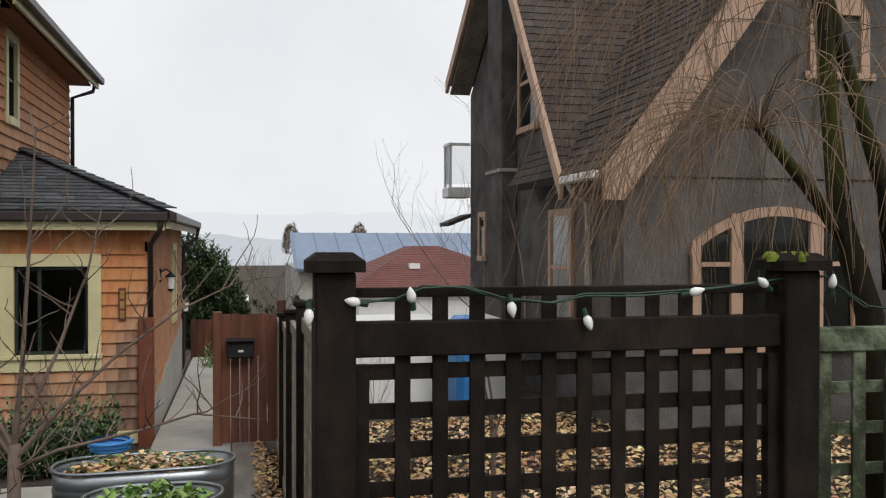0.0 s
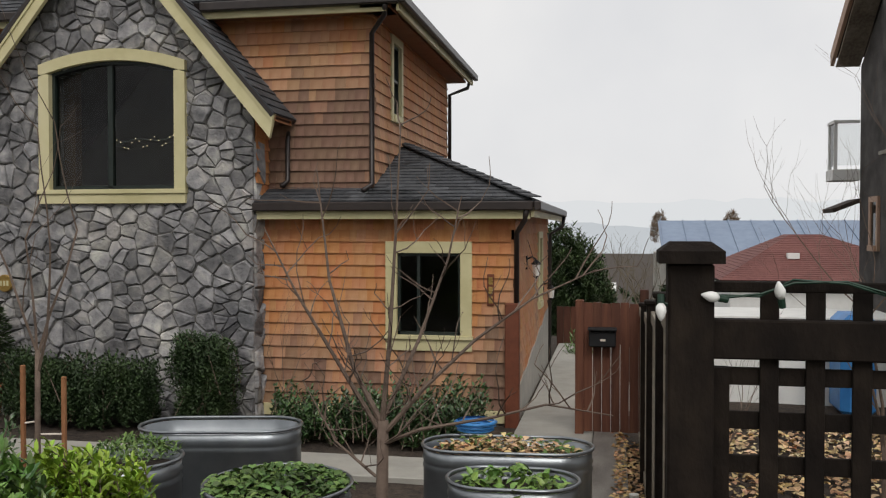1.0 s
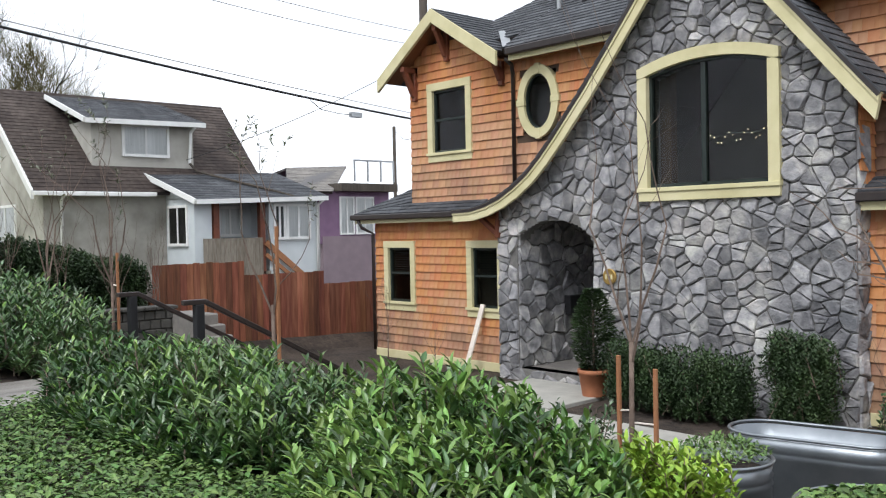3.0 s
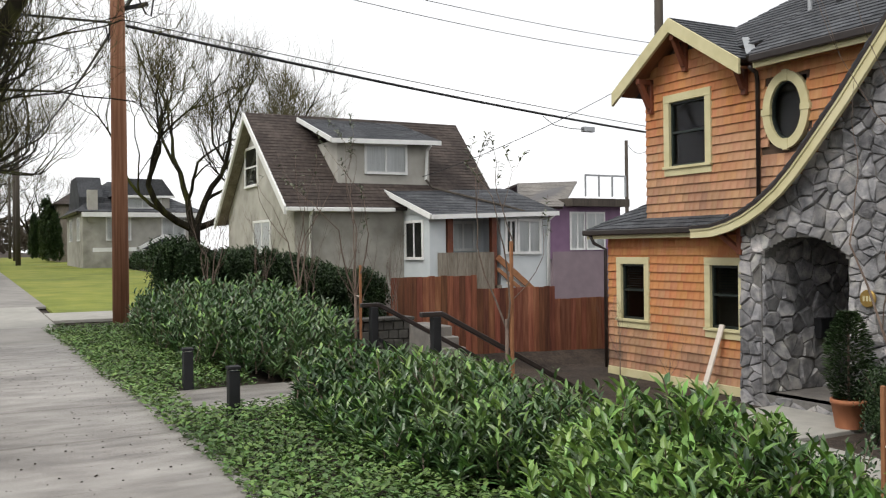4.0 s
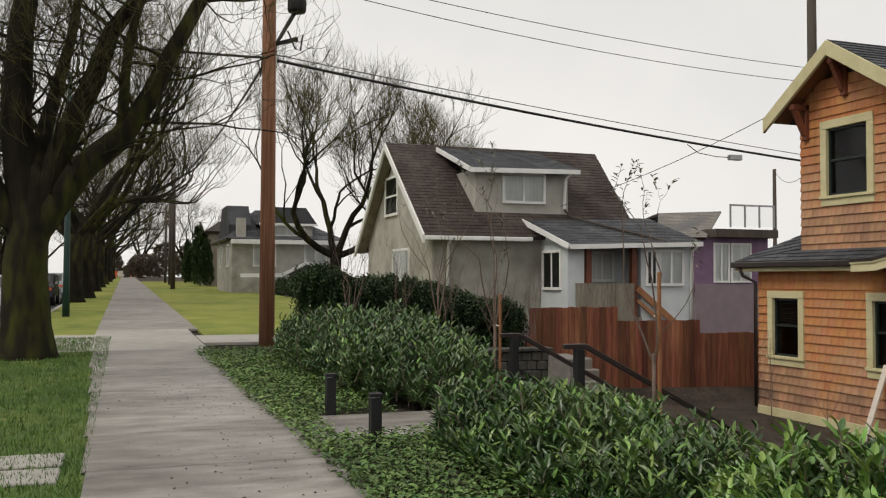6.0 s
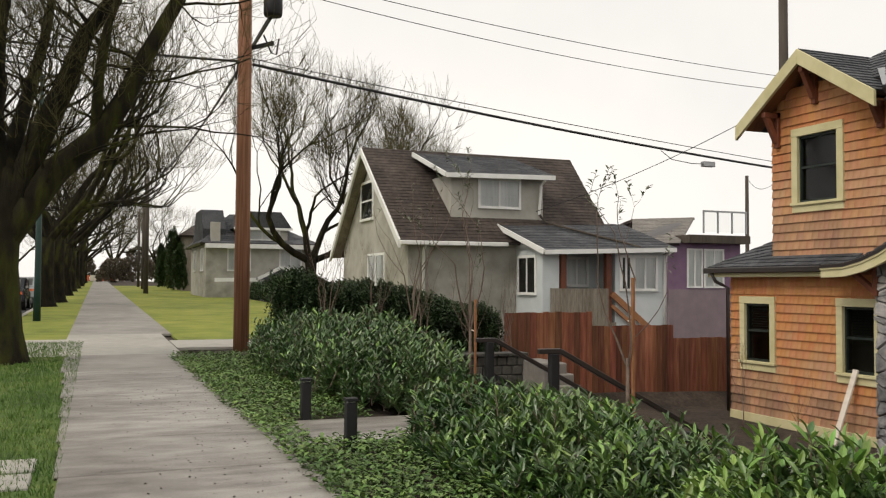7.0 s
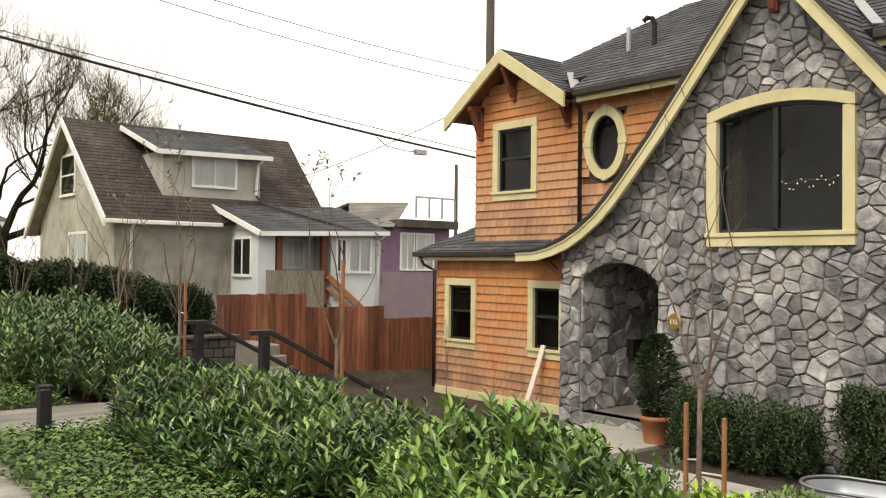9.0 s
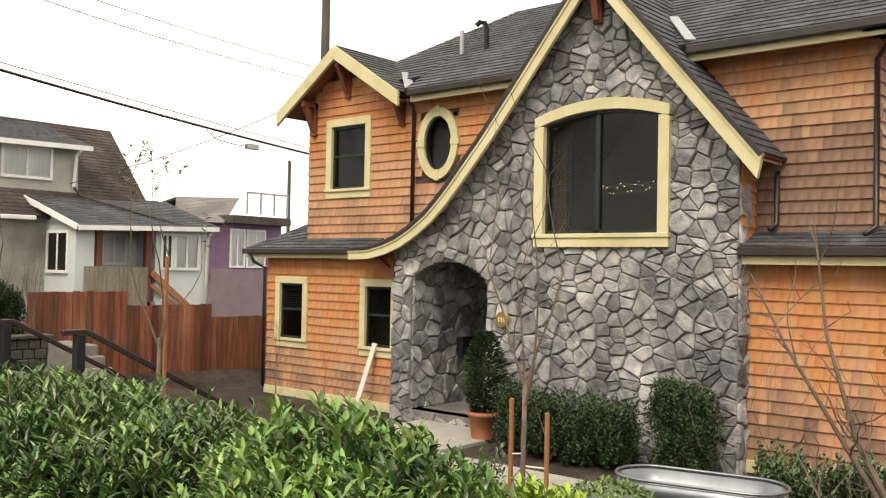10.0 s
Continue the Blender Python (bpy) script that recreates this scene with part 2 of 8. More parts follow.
BULB = material("frosted_bulb", [(0.72, 0.72, 0.70), (0.85, 0.85, 0.83)], 4, 0.25, spec=0.6, bump=0)
CABLE = material("cable_rubber", [(0.010, 0.010, 0.011), (0.022, 0.022, 0.023)], 5, 0.6, bump=0)
GREEN_WIRE = material("green_wire", [(0.008, 0.03, 0.018), (0.015, 0.05, 0.03)], 5, 0.5, bump=0)
BLUE_PLASTIC = material("blue_plastic", [(0.03, 0.16, 0.42), (0.05, 0.25, 0.60)], 4, 0.4, bump=0)
BRASS = material("aged_brass", [(0.35, 0.22, 0.06), (0.50, 0.34, 0.12)], 10, 0.4, metal=0.7, bump=0.1)
YELLOW = material("hydrant_yellow", [(0.60, 0.38, 0.02), (0.72, 0.48, 0.04)], 5, 0.5, bump=0)
ORANGE = material("orange_barrier", [(0.62, 0.10, 0.03), (0.72, 0.16, 0.06)], 3, 0.6, bump=0)
GREEN_POLE = material("green_lamp_pole", [(0.008, 0.03, 0.026), (0.015, 0.05, 0.042)], 5, 0.5, bump=0)
CAR_PAINT = material("silver_car_paint", [(0.36, 0.38, 0.39), (0.46, 0.48, 0.49)], 1, 0.25, metal=0.5, bump=0)
CAR_DARK = material("dark_car_paint", [(0.02, 0.022, 0.026), (0.04, 0.043, 0.05)], 1, 0.25, metal=0.4, bump=0)
TYRE = material("tyre_rubber", [(0.01, 0.01, 0.01), (0.02, 0.02, 0.02)], 8, 0.85)
BLUE_ROOF = material("blue_metal_roof", [(0.16, 0.21, 0.30), (0.22, 0.28, 0.38)], 2, 0.5, bump=0.05)
RED_ROOF = material("red_shingle", [(0.12, 0.045, 0.04), (0.19, 0.075, 0.065)], 4, 0.85, bump=0.3)
STEP_STONE = material("step_stone", [(0.14, 0.13, 0.12), (0.26, 0.24, 0.215)], 6, 0.85, bump=0.4)
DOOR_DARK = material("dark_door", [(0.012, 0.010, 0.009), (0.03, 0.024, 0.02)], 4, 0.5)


# ---- mesh helpers ----
class Mesh:
    """Vertices and faces gathered for one mesh."""

    def __init__(self):
        self.v, self.f = [], []

    def add(self, verts, faces):
        k = len(self.v)
        self.v += [tuple(p) for p in verts]
        self.f += [tuple(i + k for i in q) for q in faces]
        return self

    def box(self, x0, x1, y0, y1, z0, z1):
        return self.add([(x0, y0, z0), (x1, y0, z0), (x1, y1, z0), (x0, y1, z0), (x0, y0, z1), (x1, y0, z1), (x1, y1, z1), (x0, y1, z1)],
                        [(0, 3, 2, 1), (4, 5, 6, 7), (0, 1, 5, 4), (1, 2, 6, 5), (2, 3, 7, 6), (3, 0, 4, 7)])

    def bar(self, a, b, w, h, up=(0, 0, 1)):
        """A square bar from a to b, w wide and h high."""
        a, b = Vector(a), Vector(b)
        d = (b - a).normalized()
        s = d.cross(Vector(up))
        s = s.normalized() if s.length > 1e-4 else Vector((1, 0, 0))
        u = s.cross(d)
        vs = [p + s * (i * w / 2) + u * (j * h / 2) for p in (a, b) for i, j in ((-1, -1), (1, -1), (1, 1), (-1, 1))]
        return self.add(vs, [(0, 1, 2, 3), (7, 6, 5, 4), (0, 4, 5, 1), (1, 5, 6, 2), (2, 6, 7, 3), (3, 7, 4, 0)])

    def tube(self, pts, radii, n=6, caps=True):
        pts = [Vector(p) for p in pts]
        if isinstance(radii, (int, float)):
            radii = [radii] * len(pts)
        rings = []
        ax = (pts[-1] - pts[0]).normalized()
        ref = Vector((1, 0, 0)) if abs(ax.z) > 0.75 else Vector((0, 0, 1))
        for i, p in enumerate(pts):
            d = (pts[min(i + 1, len(pts) - 1)] - pts[max(i - 1, 0)]).normalized()
            s = d.cross(ref)
            s = s.normalized() if s.length > 1e-3 else Vector((0, 1, 0))
            u = s.cross(d)
            rings.append([p + (s * math.cos(2 * math.pi * k / n) + u * math.sin(2 * math.pi * k / n)) * radii[i] for k in range(n)])
        vs = [q for r in rings for q in r]
        fs = []
        for i in range(len(rings) - 1):
            for k in range(n):
                a, b = i * n + k, i * n + (k + 1) % n
                fs.append((a, b, b + n, a + n))
        if caps:
            fs.append(tuple(range(n - 1, -1, -1)))
            fs.append(tuple(range((len(rings) - 1) * n, len(rings) * n)))
        return self.add(vs, fs)

    def prism_y(self, poly, y0, y1):
        """A polygon of (x, z), anticlockwise seen from -y, made solid between y0 and y1."""
        n = len(poly)
        vs = [(x, y0, z) for x, z in poly] + [(x, y1, z) for x, z in poly]
        fs = [tuple(range(n)), tuple(range(2 * n - 1, n - 1, -1))]
        fs += [((i + 1) % n, i, i + n, (i + 1) % n + n) for i in range(n)]
        return self.add(vs, fs)

    def prism_x(self, poly, x0, x1):
        """A polygon of (y, z) made solid between x0 and x1."""
        n = len(poly)
        vs = [(x0, y, z) for y, z in poly] + [(x1, y, z) for y, z in poly]
        fs = [tuple(range(n)), tuple(range(2 * n - 1, n - 1, -1))]
        fs += [((i + 1) % n, i, i + n, (i + 1) % n + n) for i in range(n)]
        return self.add(vs, fs)

    def slab(self, corners, thick):
        """A plate with the given top corners, thick metres deep along its normal."""
        c = [Vector(p) for p in corners]
        nrm = (c[1] - c[0]).cross(c[2] - c[0]).normalized()
        if nrm.z < 0:
            c.reverse()
            nrm = -nrm
        n = len(c)
        vs = c + [p - nrm * thick for p in c]
        fs = [tuple(range(n)), tuple(range(2 * n - 1, n - 1, -1))]
        fs += [((i + 1) % n, i, i + n, (i + 1) % n + n) for i in range(n)]
        return self.add(vs, fs)

    def ring(self, cx, cy, prof, a=1.0, b=1.0, n=32, sy=0.0):
        """A body of revolution; prof of (radius, z); stretched by sy along x between its half circles."""
        vs, fs = [], []
        for r, z in prof:
            for k in range(n):
                t = 2 * math.pi * (k + 0.5) / n
                vs.append((cx + r * a * math.cos(t) + math.copysign(sy, math.cos(t)), cy + r * b * math.sin(t), z))
        for i in range(len(prof) - 1):
            for k in range(n):
                p, q = i * n + k, i * n + (k + 1) % n
                fs.append((p, q, q + n, p + n))
        return self.add(vs, fs)


def data_of(name, mb, mat, bevel=0.0, smooth=False, weld=False):
    me = bpy.data.meshes.new(name)
    me.from_pydata(mb.v, [], mb.f)
    if weld or bevel or (not smooth and mat is not GLASS and mat is not CLEAR_GLASS):
        bm = bmesh.new()
        bm.from_mesh(me)
        if weld:
            bmesh.ops.remove_doubles(bm, verts=bm.verts, dist=0.0005)
        if len(bm.verts) < 6000:
            bmesh.ops.recalc_face_normals(bm, faces=bm.faces)
        if bevel:
            bmesh.ops.bevel(bm, geom=bm.edges[:], offset=bevel, segments=1, affect="EDGES", clamp_overlap=True)
        bm.to_mesh(me)
        bm.free()
    if smooth:
        for p in me.polygons:
            p.use_smooth = True
    me.materials.append(mat)
    return me


def under(ob, parent):
    ob.parent = parent
    if parent:
        top = parent
        while top.parent:
            top = top.parent
        ob.matrix_parent_inverse = Matrix.Translation(-top.location) if parent is top else Matrix.Identity(4)
    return ob


def part(name, mb, mat, parent=None, label="", bevel=0.0, smooth=False, weld=False):
    ob = new(name, data_of(name, mb, mat, bevel, smooth, weld))
    if parent:
        under(ob, parent)
    return tagged(ob, label) if label else ob


def thing(name, base, label, category, group=""):
    ob = new(name)
    ob.location = base
    ob.empty_display_size = 0.2
    return tagged(ob, label, category, group)


def structure(name, mb, mat, label="", bevel=0.0, smooth=False):
    return tagged(part(name, mb, mat, None, "", bevel, smooth), label or name.replace("_", " "), "structure", "", "structure")


def pane_y(x0, x1, z0, z1, y):
    """A single sheet of glass that faces -y."""
    return Mesh().add([(x0, y, z0), (x1, y, z0), (x1, y, z1), (x0, y, z1)], [(0, 1, 2, 3)])


def pane_x(x, y0, y1, z0, z1, out=1):
    """A single sheet of glass that faces +x, or -x."""
    q = (0, 1, 2, 3) if out > 0 else (3, 2, 1, 0)
    return Mesh().add([(x, y0, z0), (x, y1, z0), (x, y1, z1), (x, y0, z1)], [q])


def lerp(a, b, t):
    return a + (b - a) * t


def smoothstep(a, b, x):
    t = min(1.0, max(0.0, (x - a) / (b - a)))
    return t * t * (3 - 2 * t)


# ---- ground ----
def street_z(x):
    """The street climbs gently towards -x."""
    return -0.009 * x if x < 0 else 0.0


def ground_z(x, y):
    base = street_z(max(x, -250.0))
    if y < -2.3:
        return base - 0.15
    yard = base * 0.3 - 0.92
    z = lerp(base, yard, smoothstep(2.9, 7.4, y)) if y > 2.0 else base
    far = smoothstep(-15.4, -17.0, x)
    z = lerp(z, base - 0.05 - 1.2 * smoothstep(8, 22, y), far)
    if y > 18:
        z -= 6.0 * smoothstep(18, 60, y) + 26.0 * smoothstep(50, 260, y)
    return z


def axis(lo, hi, fine_lo, fine_hi, step):
    out = [fine_lo]
    while out[-1] < fine_hi:
        out.append(out[-1] + step)
    s = step
    while out[-1] < hi:
        s *= 1.3
        out.append(out[-1] + s)
    s = step
    while out[0] > lo:
        s *= 1.3
        out.insert(0, out[0] - s)
    return out


gx, gy = axis(-2500, 2500, -34, 12, 0.5), axis(-2500, 2500, -8, 22, 0.4)
g = Mesh()
g.v = [(x, y, ground_z(x, y) + 0.018 * noise.noise((x * 1.3, y * 1.3, 0)) - 0.035) for y in gy for x in gx]
nx = len(gx)
g.f = [(j * nx + i, j * nx + i + 1, (j + 1) * nx + i + 1, (j + 1) * nx + i) for j in range(len(gy) - 1) for i in range(nx - 1)]
structure("ground", g, SOIL, "dark damp bark soil sloping down to the houses", smooth=True)


def sheet(name, x0, x1, y0, y1, mat, label, lift=0.0, step=1.0, thick=0.06):
    """A sheet that follows the street's climb."""
    m = Mesh()
    n = max(1, int((x1 - x0) / step))
    for i in range(n + 1):
        x = lerp(x0, x1, i / n)
        z = street_z(x) + lift
        m.v += [(x, y0, z - thick), (x, y0, z), (x, y1, z), (x, y1, z - thick)]
    for i in range(n):
        k = 4 * i
        for a in range(3):
            m.f.append((k + a, k + a + 1, k + a + 5, k + a + 4))
    m.f += [(0, 1, 2, 3), (4 * n + 3, 4 * n + 2, 4 * n + 1, 4 * n)]
    return structure(name, m, mat, label)


sheet("road", -260, 60, -12, -2.45, ASPHALT, "grey asphalt road surface", lift=-0.14)
sheet("kerb", -260, 60, -2.45, -2.3, SLAB, "pale concrete kerb along the road", lift=0.0, thick=0.2)
sheet("grass_verge_1", -18.4, 30, -2.3, -0.10, GRASS, "short green grass verge beside the sidewalk", lift=-0.012)
sheet("grass_verge_2", -180, -23, -2.3, -0.5, MEADOW, "yellow green grass verge under street trees", lift=-0.012, step=4)
sheet("driveway_1", -23, -18.4, -2.3, -0.42, SLAB, "pale concrete driveway crossing the verge", lift=-0.008)
sheet("driveway_2", -22.3, -20.0, 1.75, 7, SLAB, "grey concrete driveway beside the sidewalk", lift=-0.012)
sheet("lawn_1", -120, -22.3, 1.95, 9.1, MEADOW, "yellowed lawn beyond the driveway", lift=-0.01, step=4)
sheet("pavement_2", -18.4, -15.42, -0.38, 1.58, PATH_OLD, "older grey asphalt footpath stretch", lift=0.004)
sheet("pavement_3", -24.5, -18.4, -0.5, 1.70, SLAB, "ribbed pale concrete footpath crossing", lift=0.004)
sheet("pavement_4", -240, -24.5, -0.5, 1.95, PATH_OLD, "long grey footpath running between grass strips", lift=0.004, step=5)

# ---- cedar house: walls ----
YS, YW, YU, YT = 11.0, 11.3, 11.5, 11.4      # stone face, lower walls, upper right wall, tower wall
BACK = 16.9
house = thing("cedar_house", (-8, 12, -0.92), "storybook house with orange cedar shingles, grey stone gable and slate roof", "house")


def cell_wall(m, y0, y1, x0, x1, z0, z1, holes):
    """A wall in the xz plane with thickness, open at the rectangular holes."""
    xs = sorted({x0, x1, *[h[0] for h in holes], *[h[1] for h in holes]})
    zs = sorted({z0, z1, *[h[2] for h in holes], *[h[3] for h in holes]})
    for a, b in zip(xs, xs[1:]):
        for c, d in zip(zs, zs[1:]):
            cx, cz = (a + b) / 2, (c + d) / 2
            if any(h[0] < cx < h[1] and h[2] < cz < h[3] for h in holes):
                continue
            m.box(a, b, y0, y1, c, d)
    return m


W1 = (-13.65, -12.99, 0.185, 1.22)
W2 = (-11.32, -10.69, 0.17, 1.22)
WT = (-12.385, -11.505, 2.97, 4.11)
WR = (-2.65, -1.82, 0.185, 1.242)
OV = (-9.79, 3.63, 0.33, 0.48)               # oval window: centre x, z and half sizes of the glass
OVH = (OV[0] - 0.36, OV[0] + 0.36, OV[1] - 0.5, OV[1] + 0.5)
part("lower_wall", cell_wall(Mesh(), YW, YW + 0.15, -14.07, -10.0, -1.1, 1.9, [W1, W2]), BACKING, house)
part("lower_wall", cell_wall(Mesh(), YW, YW + 0.15, -4.6, -1.14, -1.1, 1.9, [WR]), BACKING, house)
part("upper_wall", cell_wall(Mesh(), YT, YT + 0.15, -13.04, -7.3, 1.9, 4.6, [WT, OVH]), BACKING, house)
part("upper_wall", cell_wall(Mesh(), YU, YU + 0.15, -5.3, -3.05, 1.9, 4.6, []), BACKING, house)
SW = (12.55, 13.02, 3.2, 4.22)
LSW = (14.75, 15.35, 0.35, 1.40)
m = Mesh()
for a, b, c, d in ((YU, SW[0], 1.7, 4.6), (SW[0], SW[1], 1.7, SW[2]), (SW[0], SW[1], SW[3], 4.6), (SW[1], BACK, 1.7, 4.6)):
    m.box(-3.2, -3.05, a, b, c, d)
part("upper_wall", m, BACKING, house)
m = Mesh()
for a, b, c, d in ((YW, LSW[0], -1.4, 1.9), (LSW[0], LSW[1], -1.4, LSW[2]), (LSW[0], LSW[1], LSW[3], 1.9), (LSW[1], BACK, -1.4, 1.9)):
    m.box(-1.29, -1.14, a, b, c, d)
part("lower_wall", m, BACKING, house)
m = Mesh().box(-14.07, -1.14, BACK - 0.15, BACK, -1.6, 1.9).box(-13.04, -3.05, BACK - 0.15, BACK, 1.7, 4.6)
m.box(-14.07, -13.92, YW, BACK, -1.6, 1.9).box(-13.04, -12.89, YT, BACK, 1.7, 4.6)
part("lower_wall", m, BACKING, house, "plain rear and far side walls")
m = Mesh().box(-13.9, -1.3, YW + 0.3, BACK - 0.2, -1.0, -0.9).box(-13.9, -1.3, 12.75, BACK - 0.2, 1.62, 1.75)
part("floor", m, INTERIOR, house)
m = Mesh().box(-12.8, -3.3, 14.2, 14.3, 1.75, 4.6).box(-13.9, -10.0, 13.6, 13.7, -0.9, 1.62).box(-8.2, -1.4, 13.6, 13.7, -0.9, 1.62)
part("inner_wall", m, INTERIOR, house)
part("inner_ceiling", Mesh().box(-12.9, -3.2, YU + 0.2, BACK - 0.2, 4.5, 4.58), INTERIOR, house)

# ---- cedar shingles ----
WIDTHS = (0.095, 0.12, 0.145, 0.175)
EXPO_H = 0.155


def shingle_mesh(w):
    h, e = 0.185, 0.0008
    return Mesh().add([(-w / 2 + e, -0.034, 0), (w / 2 - e, -0.034, 0), (w / 2 - e, 0, 0), (-w / 2 + e, 0, 0),
                       (-w / 2 + e, -0.005, h), (w / 2 - e, -0.005, h), (w / 2 - e, 0, h), (-w / 2 + e, 0, h)],
                      [(0, 3, 2, 1), (4, 5, 6, 7), (0, 1, 5, 4), (1, 2, 6, 5), (3, 0, 4, 7)])


SHINGLE = {}
for w in WIDTHS:
    for tag, mat in enumerate(CEDAR_TONES):
        SHINGLE[w, tag] = data_of("shingle", shingle_mesh(w), mat)


def shingle_wall(basis, u0, u1, z0, z1, holes, tone, limit=300, keep=None):
    """Courses of cedar shingles over a wall; basis maps (along, out, up) into the world. The nearest are pieces, the rest one field."""
    rng = random.Random(int(abs(u0 * 97 + z0 * 31)))
    rest = [Mesh() for mat in CEDAR_TONES]
    made = 0
    rows = int(round((z1 - z0) / EXPO_H))
    for r in range(rows):
        z = z0 + (z1 - z0) * r / rows
        u = u0
        while u < u1 - 0.03:
            w = rng.choice(WIDTHS)
            if u + w > u1 + 0.02:
                w = WIDTHS[0]
            c = u + w / 2
            u += w
            if any(h[0] - w / 2 < c < h[1] + w / 2 and z + 0.185 > h[2] and z < h[3] for h in holes):
                continue
            if keep and not keep(c, z):
                continue
            tag = tone(c, z, rng)
            mat4 = basis @ Matrix.Translation((c, rng.uniform(-0.003, 0), z + rng.uniform(-0.003, 0.002)))
            if made < limit:
                ob = new("shingle", SHINGLE[w, tag])
                ob.matrix_world = mat4
                under(ob, house)
                made += 1
            else:
                sm = shingle_mesh(w)
                rest[tag].add([mat4 @ Vector(p) for p in sm.v], sm.f)
    for tag, mat in enumerate(CEDAR_TONES):
        if rest[tag].v:
            tagged(part("shingle_field", rest[tag], mat, house), kind="stuff")


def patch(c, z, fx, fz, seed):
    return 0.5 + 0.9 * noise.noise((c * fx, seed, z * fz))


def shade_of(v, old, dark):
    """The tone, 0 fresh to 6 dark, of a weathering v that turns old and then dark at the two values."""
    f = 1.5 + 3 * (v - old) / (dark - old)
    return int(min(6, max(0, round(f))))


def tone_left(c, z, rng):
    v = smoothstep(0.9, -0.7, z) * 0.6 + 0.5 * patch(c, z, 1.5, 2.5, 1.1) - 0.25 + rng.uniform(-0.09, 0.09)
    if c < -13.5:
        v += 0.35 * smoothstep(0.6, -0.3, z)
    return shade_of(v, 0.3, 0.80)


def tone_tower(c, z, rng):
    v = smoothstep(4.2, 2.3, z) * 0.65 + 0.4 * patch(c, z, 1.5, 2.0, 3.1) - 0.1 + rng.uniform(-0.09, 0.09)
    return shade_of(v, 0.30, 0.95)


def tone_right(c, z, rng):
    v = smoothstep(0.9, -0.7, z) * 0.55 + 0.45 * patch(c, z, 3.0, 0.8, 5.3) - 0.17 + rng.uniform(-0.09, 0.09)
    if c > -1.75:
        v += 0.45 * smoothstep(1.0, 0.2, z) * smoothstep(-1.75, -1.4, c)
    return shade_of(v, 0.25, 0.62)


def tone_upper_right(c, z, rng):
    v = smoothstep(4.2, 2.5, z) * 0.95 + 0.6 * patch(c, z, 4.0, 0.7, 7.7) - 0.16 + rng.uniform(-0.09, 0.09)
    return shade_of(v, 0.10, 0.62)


FRONT = Matrix.Identity(4)


def front(y):
    return Matrix.Translation((0, y, 0))


def side(x):
    return Matrix.Translation((x, 0, 0)) @ Matrix.Rotation(radians(90), 4, "Z")


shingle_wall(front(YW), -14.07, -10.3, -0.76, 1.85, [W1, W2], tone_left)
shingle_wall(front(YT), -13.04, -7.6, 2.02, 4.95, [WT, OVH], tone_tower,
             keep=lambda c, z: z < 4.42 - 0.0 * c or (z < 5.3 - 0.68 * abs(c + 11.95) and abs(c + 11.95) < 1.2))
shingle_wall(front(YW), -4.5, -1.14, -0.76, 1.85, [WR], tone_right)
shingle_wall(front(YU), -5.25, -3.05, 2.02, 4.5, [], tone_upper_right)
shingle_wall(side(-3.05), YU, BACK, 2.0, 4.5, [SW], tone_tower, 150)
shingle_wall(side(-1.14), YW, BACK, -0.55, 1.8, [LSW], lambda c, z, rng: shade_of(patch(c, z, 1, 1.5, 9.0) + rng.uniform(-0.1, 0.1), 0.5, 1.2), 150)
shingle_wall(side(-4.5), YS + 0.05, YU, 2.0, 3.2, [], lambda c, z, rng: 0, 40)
m = Mesh().prism_y([(-13.0, 4.5), (-10.55, 4.5), (-11.95, 5.32)], YT, YT + 0.1)
part("gable_wall", m, BACKING, house)

# ---- skirt boards, corner post, window trim ----
m = Mesh().box(-14.09, -10.34, YW - 0.045, YW, -0.92, -0.76)
part("skirt_board", m, CREAM, house, "cream painted skirting board", 0.006)
m = Mesh().box(-4.48, -1.2, YW - 0.045, YW, -0.92, -0.76)
part("skirt_board", m, CREAM, house, "cream painted skirting board", 0.006)
m = Mesh().box(-14.07, -10.3, YW - 0.01, YW + 0.1, -1.3, -0.9).box(-4.5, -1.1, YW - 0.01, YW + 0.1, -1.3, -0.9)
part("foundation", m, CONCRETE, house)
part("foundation", Mesh().prism_x([(YW, -1.4), (BACK, -1.8), (BACK, 0.1), (YW, -0.55)], -1.16, -1.10), SLAB, house)
part("corner_post", Mesh().box(-1.24, -1.06, YW - 0.13, YW + 0.02, -1.2, 0.62), BRACKET, house, "brown stained corner post", 0.012)


